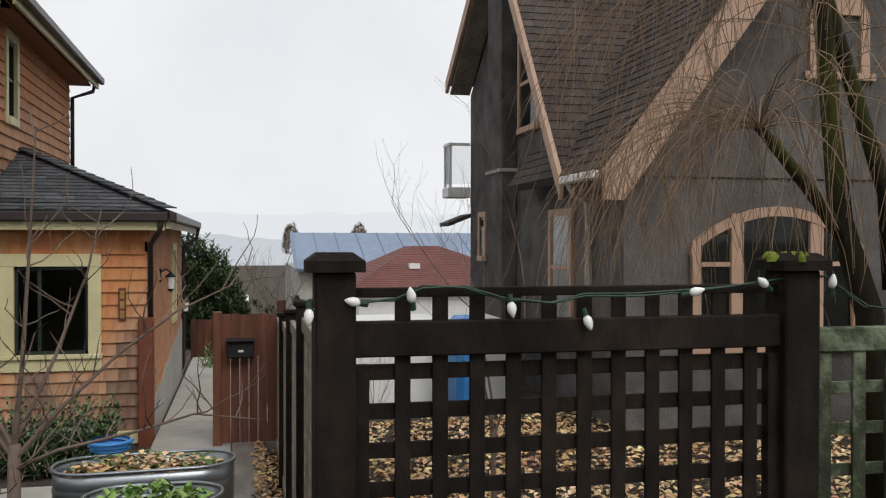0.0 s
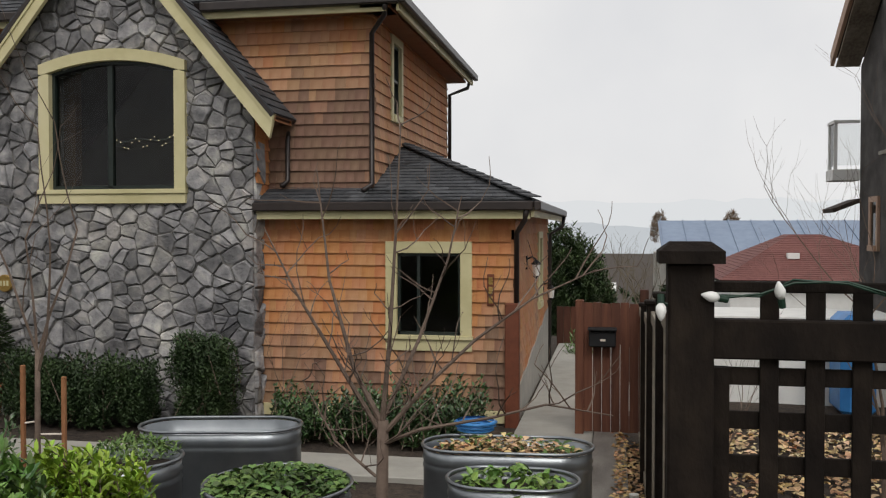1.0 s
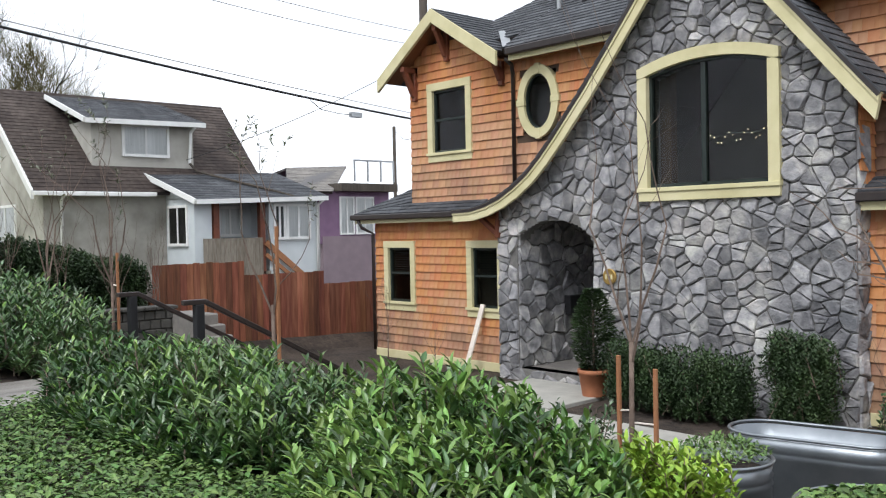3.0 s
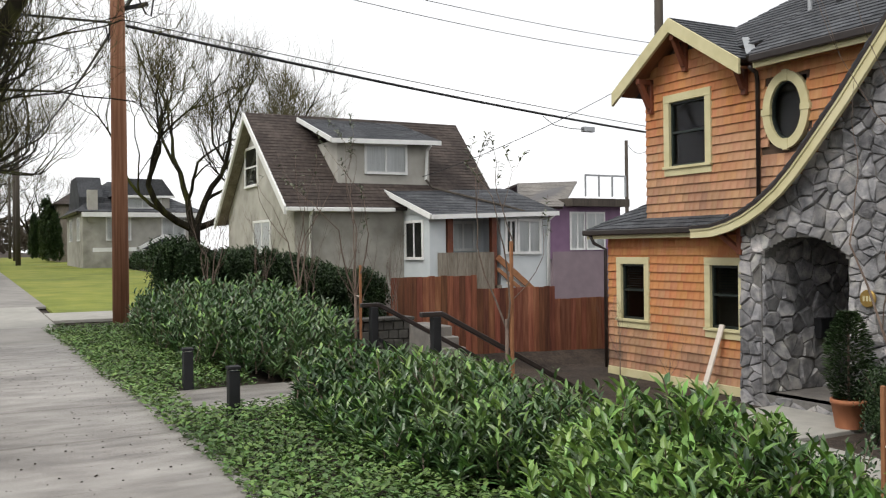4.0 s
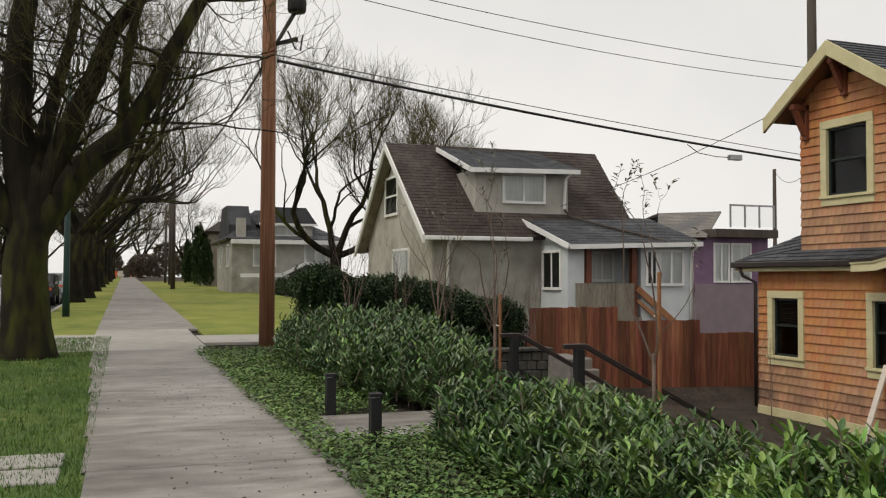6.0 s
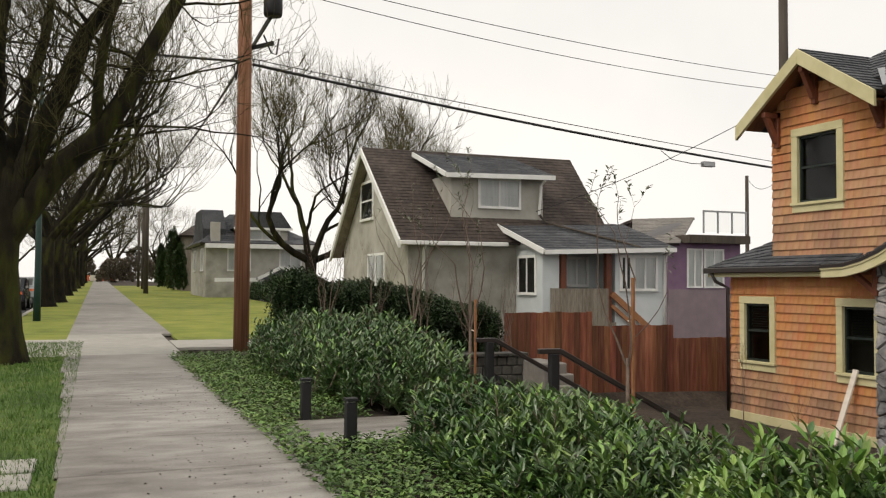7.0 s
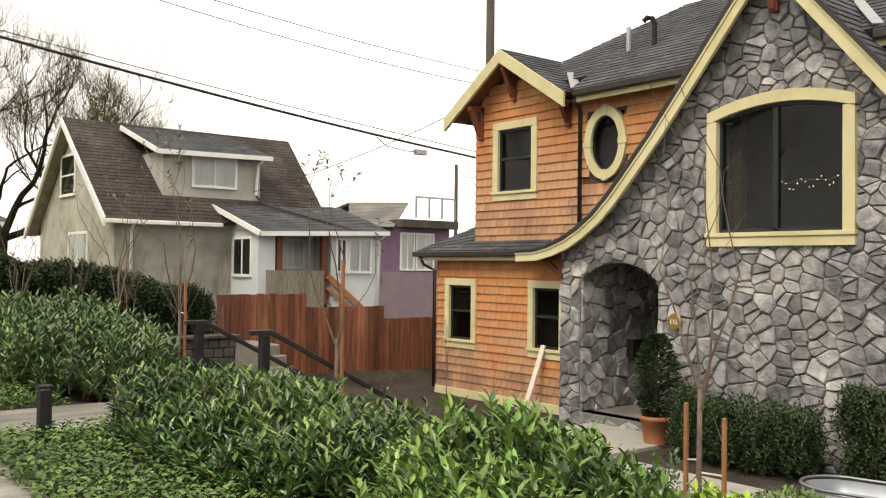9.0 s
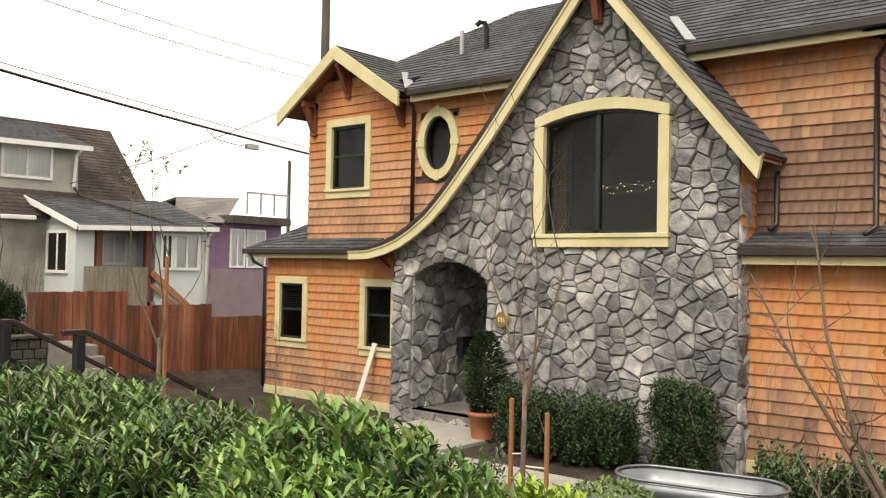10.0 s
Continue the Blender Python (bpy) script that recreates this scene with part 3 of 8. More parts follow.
def window(name, wx0, wx1, wz0, wz1, y, trim=0.13, sill=0.16, double_hung=True, blind=False, mull=False, mat=CREAM):
    """A framed window in a wall that faces -y."""
    t = trim
    w = part(name, Mesh().box(wx0 - t, wx1 + t, y - 0.065, y + 0.02, wz1, wz1 + t), mat, house, "cream painted window casing", 0.004)
    part("jamb", Mesh().box(wx0 - t, wx0, y - 0.06, y + 0.02, wz0, wz1), mat, w, "", 0.004)
    part("jamb", Mesh().box(wx1, wx1 + t, y - 0.06, y + 0.02, wz0, wz1), mat, w, "", 0.004)
    part("sill", Mesh().box(wx0 - t - 0.015, wx1 + t + 0.015, y - 0.085, y + 0.02, wz0 - 0.05, wz0)
         .box(wx0 - t, wx1 + t, y - 0.05, y + 0.02, wz0 - sill, wz0 - 0.05), mat, w, "cream sill", 0.004)
    s = Mesh()
    for a, b, c, d in ((wx0, wx0 + 0.035, wz0, wz1), (wx1 - 0.035, wx1, wz0, wz1), (wx0, wx1, wz0, wz0 + 0.04), (wx0, wx1, wz1 - 0.04, wz1)):
        s.box(a, b, y + 0.0, y + 0.06, c, d)
    if double_hung:
        mz = (wz0 + wz1) / 2 + 0.03
        s.box(wx0, wx1, y + 0.005, y + 0.06, mz - 0.02, mz + 0.02)
    if mull:
        mx = wx0 + (wx1 - wx0) * 0.33
        s.box(mx - 0.02, mx + 0.02, y + 0.005, y + 0.06, wz0, wz1)
    part("sash", s, SASH, w, "dark green window sash")
    p = part("pane", pane_y(wx0, wx1, wz0, wz1, y + 0.045), GLASS, w, "dark reflecting glass")
    p.visible_shadow = False
    if blind:
        k = 0
        z = wz1 - 0.05
        while z > wz0 + 0.5 * (wz1 - wz0):
            part("blind_slat", Mesh().box(wx0 + 0.03, wx1 - 0.03, y + 0.10, y + 0.13, z - 0.006, z), BLIND, w)
            z -= 0.045
            k += 1
    return w


window("window", *W1, YW, 0.13, 0.17, blind=True)
window("window", *W2, YW, 0.13, 0.17, blind=True)
window("window", *WT, YT, 0.14, 0.17)
window("window", *WR, YW, 0.15, 0.2, double_hung=False, mull=True)

# oval window
def oval(m, rx0, rz0, rx1, rz1, y0, y1, n=40):
    k = len(m.v)
    for i in range(n):
        a = 2 * math.pi * i / n
        ca, sa = math.cos(a), math.sin(a)
        for rx, rz, y in ((rx0, rz0, y1), (rx0, rz0, y0), (rx1, rz1, y0), (rx1, rz1, y1)):
            m.v.append((OV[0] + rx * ca, y, OV[1] + rz * sa))
    for i in range(n):
        j = (i + 1) % n
        for q in range(3):
            m.f.append((k + 4 * i + q, k + 4 * i + q + 1, k + 4 * j + q + 1, k + 4 * j + q))
    return m


ovw = part("oval_window", oval(Mesh(), 0.30, 0.45, 0.44, 0.60, YT - 0.07, YT + 0.03), CREAM, house, "oval window with cream segmented casing")
part("sash", oval(Mesh(), 0.275, 0.42, 0.305, 0.455, YT - 0.02, YT + 0.05), SASH, ovw)
m = Mesh()
m.v = [(OV[0] + 0.31 * math.cos(a * math.pi / 20), YT + 0.03, OV[1] + 0.46 * math.sin(a * math.pi / 20)) for a in range(40)]
m.f = [tuple(range(40))]
part("pane", m, GLASS, ovw).visible_shadow = False
for a in (0, 90, 180, 270):
    ca, sa = math.cos(radians(a)), math.sin(radians(a))
    part("keystone", Mesh().box(OV[0] + 0.375 * ca - 0.05 - 0.04 * abs(ca), OV[0] + 0.375 * ca + 0.05 + 0.04 * abs(ca), YT - 0.08, YT - 0.02,
                                OV[1] + 0.53 * sa - 0.05 - 0.04 * abs(sa), OV[1] + 0.53 * sa + 0.05 + 0.04 * abs(sa)), CREAM, ovw, "", 0.004)


def side_window(x, w):
    y0, y1, z0, z1 = w
    t = 0.11
    o = part("window", Mesh().box(x - 0.02, x + 0.05, y0 - t, y0, z0 - t, z1 + t).box(x - 0.02, x + 0.05, y1, y1 + t, z0 - t, z1 + t)
             .box(x - 0.02, x + 0.05, y0, y1, z1, z1 + t).box(x - 0.02, x + 0.07, y0, y1, z0 - t, z0), CREAM, house, "cream cased side window", 0.004)
    s = Mesh()
    for a, b, c, d in ((y0, y0 + 0.04, z0, z1), (y1 - 0.04, y1, z0, z1), (y0, y1, z0, z0 + 0.04), (y0, y1, z1 - 0.04, z1), (y0, y1, (z0 + z1) / 2 - 0.02, (z0 + z1) / 2 + 0.02)):
        s.box(x - 0.06, x, a, b, c, d)
    part("sash", s, SASH, o)
    part("pane", pane_x(x - 0.05, y0, y1, z0, z1), GLASS, o).visible_shadow = False


side_window(-3.05, SW)
side_window(-1.14, LSW)

# ---- stone gable ----
RAKE = [(-11.19, 1.885), (-10.74, 1.90), (-10.40, 1.97), (-10.08, 2.08), (-9.77, 2.24), (-9.47, 2.44), (-9.19, 2.69), (-8.91, 2.98),
        (-8.37, 3.57), (-7.86, 4.18), (-6.91, 5.34), (-6.50, 5.84), (-4.09, 3.0)]
Y_RAKE = 10.72


def rake_z(x):
    for (a, za), (b, zb) in zip(RAKE, RAKE[1:]):
        if a <= x <= b:
            return lerp(za, zb, (x - a) / (b - a))
    return 1.87 if x < -11 else 3.0


def stone_top(x):
    return min(rake_z(x * 0.99) - 0.12, 9)


AX0, AX1, ASP, AAP, AFL = -9.99, -8.43, 1.22, 1.66, -0.74       # entry arch
BW = (-7.39, -5.57, 2.08)                                       # large window: x0, x1, sill


def arch_z(x):
    t = (x - (AX0 + AX1) / 2) / ((AX1 - AX0) / 2)
    return ASP + (AAP - ASP) * math.sqrt(max(0, 1 - t * t * 0.98))


def bigwin_z(x):
    t = (x - (BW[0] + BW[1]) / 2) / ((BW[1] - BW[0]) / 2)
    return 3.79 - 0.17 * t * t


m = Mesh()
xs = sorted({-10.40, -4.5, AX0, AX1, BW[0], BW[1], *[round(-10.40 + 0.08 * i, 3) for i in range(1, 74)]})
for a, b in zip(xs, xs[1:]):
    c = (a + b) / 2
    top = stone_top(c)
    segs = [(-1.1, top)]
    if AX0 < c < AX1:
        segs = [(-1.1, AFL), (arch_z(c), top)]
    elif BW[0] < c < BW[1]:
        segs = [(-1.1, BW[2]), (bigwin_z(c), top)]
    for z0, z1 in segs:
        m.box(a, b, YS + 0.01, YS + 0.26, z0, z1)
part("stone_wall", m, MORTAR, house, "mortared stone gable wall", weld=True)


def clip(poly, nx_, nz_, d):
    """Keep the part of a polygon where nx*x + nz*z <= d."""
    out = []
    for i, p in enumerate(poly):
        q = poly[(i + 1) % len(poly)]
        a, b = nx_ * p[0] + nz_ * p[1] - d, nx_ * q[0] + nz_ * q[1] - d
        if a <= 0:
            out.append(p)
        if a * b < 0:
            t = a / (a - b)
            out.append((lerp(p[0], q[0], t), lerp(p[1], q[1], t)))
    return out


def stone_cells(x0, x1, z0, z1, step, rng):
    """Irregular polygons that fill a rectangle."""
    pts = {}
    ni, nj = int((x1 - x0) / step) + 3, int((z1 - z0) / step) + 3
    for i in range(-2, ni):
        for j in range(-2, nj):
            pts[i, j] = (x0 + (i + 0.5 + rng.uniform(-0.49, 0.49)) * step * 1.08, z0 + (j + 0.5 + rng.uniform(-0.49, 0.49)) * step * 0.92)
    for (i, j), (px, pz) in pts.items():
        poly = [(px - step * 1.5, pz - step * 1.5), (px + step * 1.5, pz - step * 1.5), (px + step * 1.5, pz + step * 1.5), (px - step * 1.5, pz + step * 1.5)]
        for di in (-2, -1, 0, 1, 2):
            for dj in (-2, -1, 0, 1, 2):
                q = pts.get((i + di, j + dj))
                if q is None or (di == 0 and dj == 0):
                    continue
                ax, az = q[0] - px, q[1] - pz
                ln = math.hypot(ax, az)
                if ln < 1e-6:
                    continue
                poly = clip(poly, ax / ln, az / ln, (ax * (px + q[0]) + az * (pz + q[1])) / 2 / ln)
                if len(poly) < 3:
                    break
            if len(poly) < 3:
                break
        if len(poly) >= 3:
            yield (px, pz), poly


def shrink(poly, d):
    n = len(poly)
    area = sum(poly[i][0] * poly[(i + 1) % n][1] - poly[(i + 1) % n][0] * poly[i][1] for i in range(n))
    if area < 0:
        poly = poly[::-1]
    out = poly
    for i in range(n):
        p, q = poly[i], poly[(i + 1) % n]
        ex, ez = q[0] - p[0], q[1] - p[1]
        ln = math.hypot(ex, ez)
        if ln < 1e-5:
            continue
        nx_, nz_ = ez / ln, -ex / ln
        out = clip(out, nx_, nz_, nx_ * p[0] + nz_ * p[1] - d)
        if len(out) < 3:
            return []
    return out


def stone_body(poly, depth, rng):
    """A rough stone: sloping sides and an uneven face; in local (x, -out, z)."""
    a = shrink(poly, 0.0045)
    if len(a) < 3:
        return None
    cx, cz = sum(p[0] for p in a) / len(a), sum(p[1] for p in a) / len(a)
    size = max(math.hypot(p[0] - cx, p[1] - cz) for p in a)
    if size < 0.035:
        return None
    rough = []
    for i, p in enumerate(a):
        q = a[(i + 1) % len(a)]
        rough.append((lerp(p[0], cx, rng.uniform(0.0, 0.07)), lerp(p[1], cz, rng.uniform(0.0, 0.07))))
        if math.hypot(q[0] - p[0], q[1] - p[1]) > 0.07:
            k = rng.uniform(0.35, 0.65)
            f = rng.uniform(-0.03, 0.07)
            rough.append((lerp(lerp(p[0], q[0], k), cx, f), lerp(lerp(p[1], q[1], k), cz, f)))
    a = rough
    n = len(a)
    mb = Mesh()
    tx, tz = rng.uniform(-0.17, 0.17), rng.uniform(-0.17, 0.17)
    mid = [(cx + (p[0] - cx) * 0.96, -depth * rng.uniform(0.55, 0.9) + tx * (p[0] - cx) + tz * (p[1] - cz), cz + (p[1] - cz) * 0.96) for p in a]
    top = [(cx + (p[0] - cx) * 0.84, -depth * rng.uniform(0.85, 1.25) + tx * (p[0] - cx) + tz * (p[1] - cz), cz + (p[1] - cz) * 0.84) for p in a]
    mb.v = [(p[0], 0.0, p[1]) for p in a] + mid + top
    for i in range(n):
        j = (i + 1) % n
        mb.f += [(i, j, n + j, n + i), (n + i, n + j, 2 * n + j, 2 * n + i)]
    mb.f.append(tuple(range(2 * n, 3 * n)))
    return mb


def lay_stones(basis, cells, depth, limit, rng):
    rest, made = Mesh(), 0
    for poly in cells:
        body = stone_body(poly, depth * rng.uniform(0.7, 1.25), rng)
        if body is None:
            continue
        body.v = [tuple(basis @ Vector(p)) for p in body.v]
        if made < limit:
            part("stone", body, STONE, house)
            made += 1
        else:
            rest.add(body.v, body.f)
    if rest.v:
        tagged(part("stone_field", rest, STONE, house), kind="stuff")


def gable_cells():
    rng = random.Random(5)
    for (px, pz), poly in stone_cells(-10.40, -4.5, -1.0, 5.7, 0.222, rng):
        poly = clip(clip(clip(poly, -1, 0, 10.415), 1, 0, -4.49), 0, -1, 1.0)
        if len(poly) < 3:
            continue
        px = min(max(px, -10.37), -4.52)
        top = stone_top(px)
        sl = (stone_top(px + 0.05) - stone_top(px - 0.05)) / 0.1
        if pz > top + 0.15:
            continue
        poly = clip(poly, -sl, 1, top - sl * px)
        if AX0 < px < AX1 and pz < arch_z(px):
            if pz < AFL:
                poly = clip(poly, 0, 1, AFL)
            else:
                continue
        elif AX0 - 0.3 < px < AX1 + 0.3 and AFL < pz < AAP + 0.35:
            if pz < ASP:
                poly = clip(poly, 1, 0, AX0) if px < AX0 else clip(poly, -1, 0, -AX1)
            else:
                cx = (AX0 + AX1) / 2
                dx, dz = (px - cx) / 0.78, (pz - ASP) / 0.44
                ln = math.hypot(dx, dz)
                ex, ez = cx + 0.78 * dx / ln, ASP + 0.44 * dz / ln
                nx_, nz_ = dx / 0.78, dz / 0.44
                nn = math.hypot(nx_, nz_)
                poly = clip(poly, -nx_ / nn, -nz_ / nn, -(nx_ * ex + nz_ * ez) / nn)
        if BW[0] < px < BW[1] and BW[2] < pz < bigwin_z(px):
            continue
        if BW[0] - 0.3 < px < BW[1] + 0.3 and BW[2] - 0.3 < pz < 4.1:
            if px < BW[0]:
                poly = clip(poly, 1, 0, BW[0]) if BW[2] < pz < 3.68 else poly
            elif px > BW[1]:
                poly = clip(poly, -1, 0, -BW[1]) if BW[2] < pz < 3.68 else poly
            elif pz < BW[2]:
                poly = clip(poly, 0, 1, BW[2])
            else:
                poly = clip(poly, 0, -1, -bigwin_z(px))
        if len(poly) < 3:
            continue
        if rng.random() < 0.3:
            cx, cz = sum(p[0] for p in poly) / len(poly), sum(p[1] for p in poly) / len(poly)
            a = rng.uniform(0.9, 2.2)
            ex, ez = math.cos(a), math.sin(a)
            for f in (1, -1):
                piece = clip(poly, f * ex, f * ez, f * (ex * cx + ez * cz))
                if len(piece) >= 3:
                    yield piece
        else:
            yield poly


lay_stones(Matrix.Translation((0, YS + 0.012, 0)), gable_cells(), 0.042, 300, random.Random(8))
# returns of the stone wall: the corner, the jambs of the entry and its side walls
rng_ret = random.Random(12)
lay_stones(Matrix.Translation((-4.5, 0, 0)) @ Matrix.Rotation(radians(90), 4, "Z"),
           [clip(clip(p, -1, 0, -YS), 1, 0, YS + 0.3) for _, p in stone_cells(YS, YS + 0.3, -1.0, 2.0, 0.26, rng_ret)], 0.03, 20, rng_ret)
m = Mesh().box(AX0 - 0.35, AX0, YS + 0.26, 13.0, -1.0, 1.75).box(AX1, AX1 + 0.2, YS + 0.26, 13.0, -1.0, 1.75)
m.box(AX0 - 0.35, AX1 + 0.2, YS + 0.26, 13.0, 1.72, 1.85)
part("porch_wall", m, MORTAR, house)
lay_stones(Matrix.Translation((AX0, 0, 0)) @ Matrix.Rotation(radians(90), 4, "Z"),
           [clip(clip(clip(p, -1, 0, -YS - 0.02), 1, 0, 12.95), 0, -1, 0.74) for _, p in stone_cells(YS, 13.0, -0.74, 1.5, 0.27, rng_ret)], 0.04, 60, rng_ret)
part("porch_floor", Mesh().box(AX0 - 0.1, AX1 + 0.1, YS + 0.02, 13.0, -1.0, AFL), STEP_STONE, house, "dark slate porch floor", 0.01)
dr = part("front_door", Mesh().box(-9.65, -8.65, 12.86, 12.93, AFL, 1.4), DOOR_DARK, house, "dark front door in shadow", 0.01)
part("door_window", pane_y(-9.45, -8.85, 0.6, 1.2, 12.845), GLASS, dr)
part("wall_mailbox", Mesh().box(AX0 + 0.01, AX0 + 0.15, 12.15, 12.5, 0.05, 0.38), BLACK_METAL, house, "black mail box on porch wall", 0.01)

# large arched window
def arched_band(x0, x1, zl, top, inner_drop, y0, y1):
    """Side and arched head boards: outer box, inner opening set in by the board width."""
    m = Mesh()
    w = inner_drop
    m.box(x0, x0 + w, y0, y1, zl, top(x0 + w * 0.5) - w)
    m.box(x1 - w, x1, y0, y1, zl, top(x1 - w * 0.5) - w)
    n = 24
    k = len(m.v)
    for i in range(n + 1):
        x = lerp(x0, x1, i / n)
        zt = top(x)
        m.v += [(x, y0, zt - w), (x, y0, zt), (x, y1, zt), (x, y1, zt - w)]
    for i in range(n):
        a = k + 4 * i
        for q in range(4):
            m.f.append((a + q, a + (q + 1) % 4, a + 4 + (q + 1) % 4, a + 4 + q))
    m.f += [(k, k + 1, k + 2, k + 3), (k + 4 * n + 3, k + 4 * n + 2, k + 4 * n + 1, k + 4 * n)]
    return m


def big_outer(x):
    t = (x + 6.477) / 1.0625
    return 3.945 - 0.185 * t * t


bigw = part("arched_window", arched_band(-7.54, -5.415, BW[2], big_outer, 0.155, YS - 0.085, YS + 0.05), CREAM, house, "large arched window in a cream casing", 0)
part("sill", Mesh().box(-7.555, -5.40, YS - 0.11, YS + 0.05, BW[2] - 0.06, BW[2] + 0.0).box(-7.54, -5.415, YS - 0.085, YS + 0.05, BW[2] - 0.19, BW[2] - 0.06), CREAM, bigw, "cream sill board", 0.005)
part("sash", arched_band(BW[0], BW[1], BW[2], lambda x: big_outer(x) - 0.15, 0.045, YS + 0.0, YS + 0.08), SASH, bigw, "dark green sash")
part("mullion", Mesh().box(-6.57, -6.50, YS + 0.01, YS + 0.08, BW[2], 3.74).box(BW[0], BW[1], YS + 0.01, YS + 0.08, BW[2], BW[2] + 0.05), SASH, bigw, "dark green mullion")
m = Mesh()
n = 24
for i in range(n + 1):
    x = lerp(BW[0], BW[1], i / n)
    m.v += [(x, YS + 0.05, BW[2]), (x, YS + 0.05, big_outer(x) - 0.15)]
m.f = [(2 * i, 2 * i + 2, 2 * i + 3, 2 * i + 1) for i in range(n)]
part("pane", m, GLASS, bigw, "dark reflecting glass").visible_shadow = False

# barge boards
def band_profile(pts, w):
    low = []
    for i, p in enumerate(pts):
        a, b = pts[max(i - 1, 0)], pts[min(i + 1, len(pts) - 1)]
        dx, dz = b[0] - a[0], b[1] - a[1]
        ln = math.hypot(dx, dz)
        low.append((p[0] + dz / ln * w, p[1] - dx / ln * w))
    return low


def barge(m, pts, w, y0, y1, flip=False):
    low = band_profile(pts, -w if flip else w)
    for i in range(len(pts) - 1):
        m.prism_y([low[i], low[i + 1], pts[i + 1], pts[i]], y0, y1)
    return m


LEFT = RAKE[:12]
RIGHT = [RAKE[11], RAKE[12]]
rb = part("barge_board", barge(Mesh(), LEFT, 0.21, Y_RAKE - 0.03, Y_RAKE + 0.03), CREAM, house, "curved cream barge board", weld=True)
part("barge_cap", barge(Mesh(), LEFT, 0.09, Y_RAKE - 0.05, Y_RAKE - 0.03), CREAM, rb, "cream moulding strip")
rb2 = part("barge_board", Mesh().prism_y([(-6.50, 5.52), (-4.16, 2.70), (-4.09, 3.0), (-6.50, 5.84)], Y_RAKE - 0.034, Y_RAKE + 0.034), CREAM, house, "straight cream barge board")
part("barge_cap", Mesh().prism_y([(-6.50, 5.72), (-4.12, 2.90), (-4.09, 3.0), (-6.50, 5.84)], Y_RAKE - 0.052, Y_RAKE - 0.03), CREAM, rb2)
# soffit under the gable roof
m = Mesh()
for (a, za), (b, zb) in zip(RAKE, RAKE[1:]):
    m.add([(a, Y_RAKE, za - 0.03), (b, Y_RAKE, zb - 0.03), (b, YS + 0.3, zb - 0.03), (a, YS + 0.3, za - 0.03),
           (a, Y_RAKE, za - 0.09), (b, Y_RAKE, zb - 0.09), (b, YS + 0.3, zb - 0.09), (a, YS + 0.3, za - 0.09)],
          [(0, 1, 2, 3), (7, 6, 5, 4), (0, 4, 5, 1), (2, 6, 7, 3)])
part("soffit", m, SOFFIT, house, "cedar soffit boards")


# ---- roofs ----
def clip3(poly, p0, nrm, keep_neg=True):
    out = []
    s = 1 if keep_neg else -1
    for i, p in enumerate(poly):
        q = poly[(i + 1) % len(poly)]
        a, b = s * (p - p0).dot(nrm), s * (q - p0).dot(nrm)
        if a <= 1e-9:
            out.append(p)
        if a * b < 0 and abs(a - b) > 1e-9:
            out.append(p.lerp(q, a / (a - b)))
    return out


def roof_plane(m, corners, tab=0.32, expo=0.15, seed=1, lift=0.014):
    """Overlapping shingle tabs over a flat convex roof plane; the first two corners are its eave."""
    rng = random.Random(seed)
    c = [Vector(p) for p in corners]
    u = (c[1] - c[0]).normalized()
    nrm = (c[1] - c[0]).cross(c[2] - c[0]).normalized()
    if nrm.z < 0:
        nrm = -nrm
    v = nrm.cross(u)
    if (c[2] - c[0]).dot(v) < 0:
        v = -v
    hi = max((p - c[0]).dot(v) for p in c)
    lo_u, hi_u = min((p - c[0]).dot(u) for p in c), max((p - c[0]).dot(u) for p in c)
    d, row = 0.0, 0
    while d < hi:
        strip = clip3(clip3(c, c[0] + v * d, -v), c[0] + v * (d + expo), v)
        s = lo_u - rng.uniform(0, tab)
        while s < hi_u and len(strip) >= 3:
            w = tab * rng.uniform(0.6, 1.2)
            cell = clip3(clip3(strip, c[0] + u * s, -u), c[0] + u * (s + w - 0.006), u)
            s += w
            if len(cell) < 3:
                continue
            k, n_ = len(m.v), len(cell)
            for p in cell:
                f = 1 - ((p - c[0]).dot(v) - d) / expo
                m.v.append(tuple(p + nrm * (0.004 + lift * f)))
            for p in cell:
                m.v.append(tuple(p - nrm * 0.01))
            m.f.append(tuple(range(k, k + n_)))
            m.f += [(k + (i + 1) % n_, k + i, k + i + n_, k + (i + 1) % n_ + n_) for i in range(n_)]
        d += expo
        row += 1
    return m


def roof_part(planes, deck, parent=None, mat=ROOF, name="roof", label="", seed=1, tab=0.32, expo=0.15):
    r = part(name, deck, DARK_METAL, parent or house, label)
    m = Mesh()
    for i, p in enumerate(planes):
        roof_plane(m, p, tab, expo, seed + i)
    tagged(part("roof_shingles", m, mat, r), kind="stuff")
    return r


def decked(planes, thick=0.09):
    m = Mesh()
    for p in planes:
        m.slab([Vector(q) - Vector((0, 0, 0.012)) for q in p], thick)
    return m


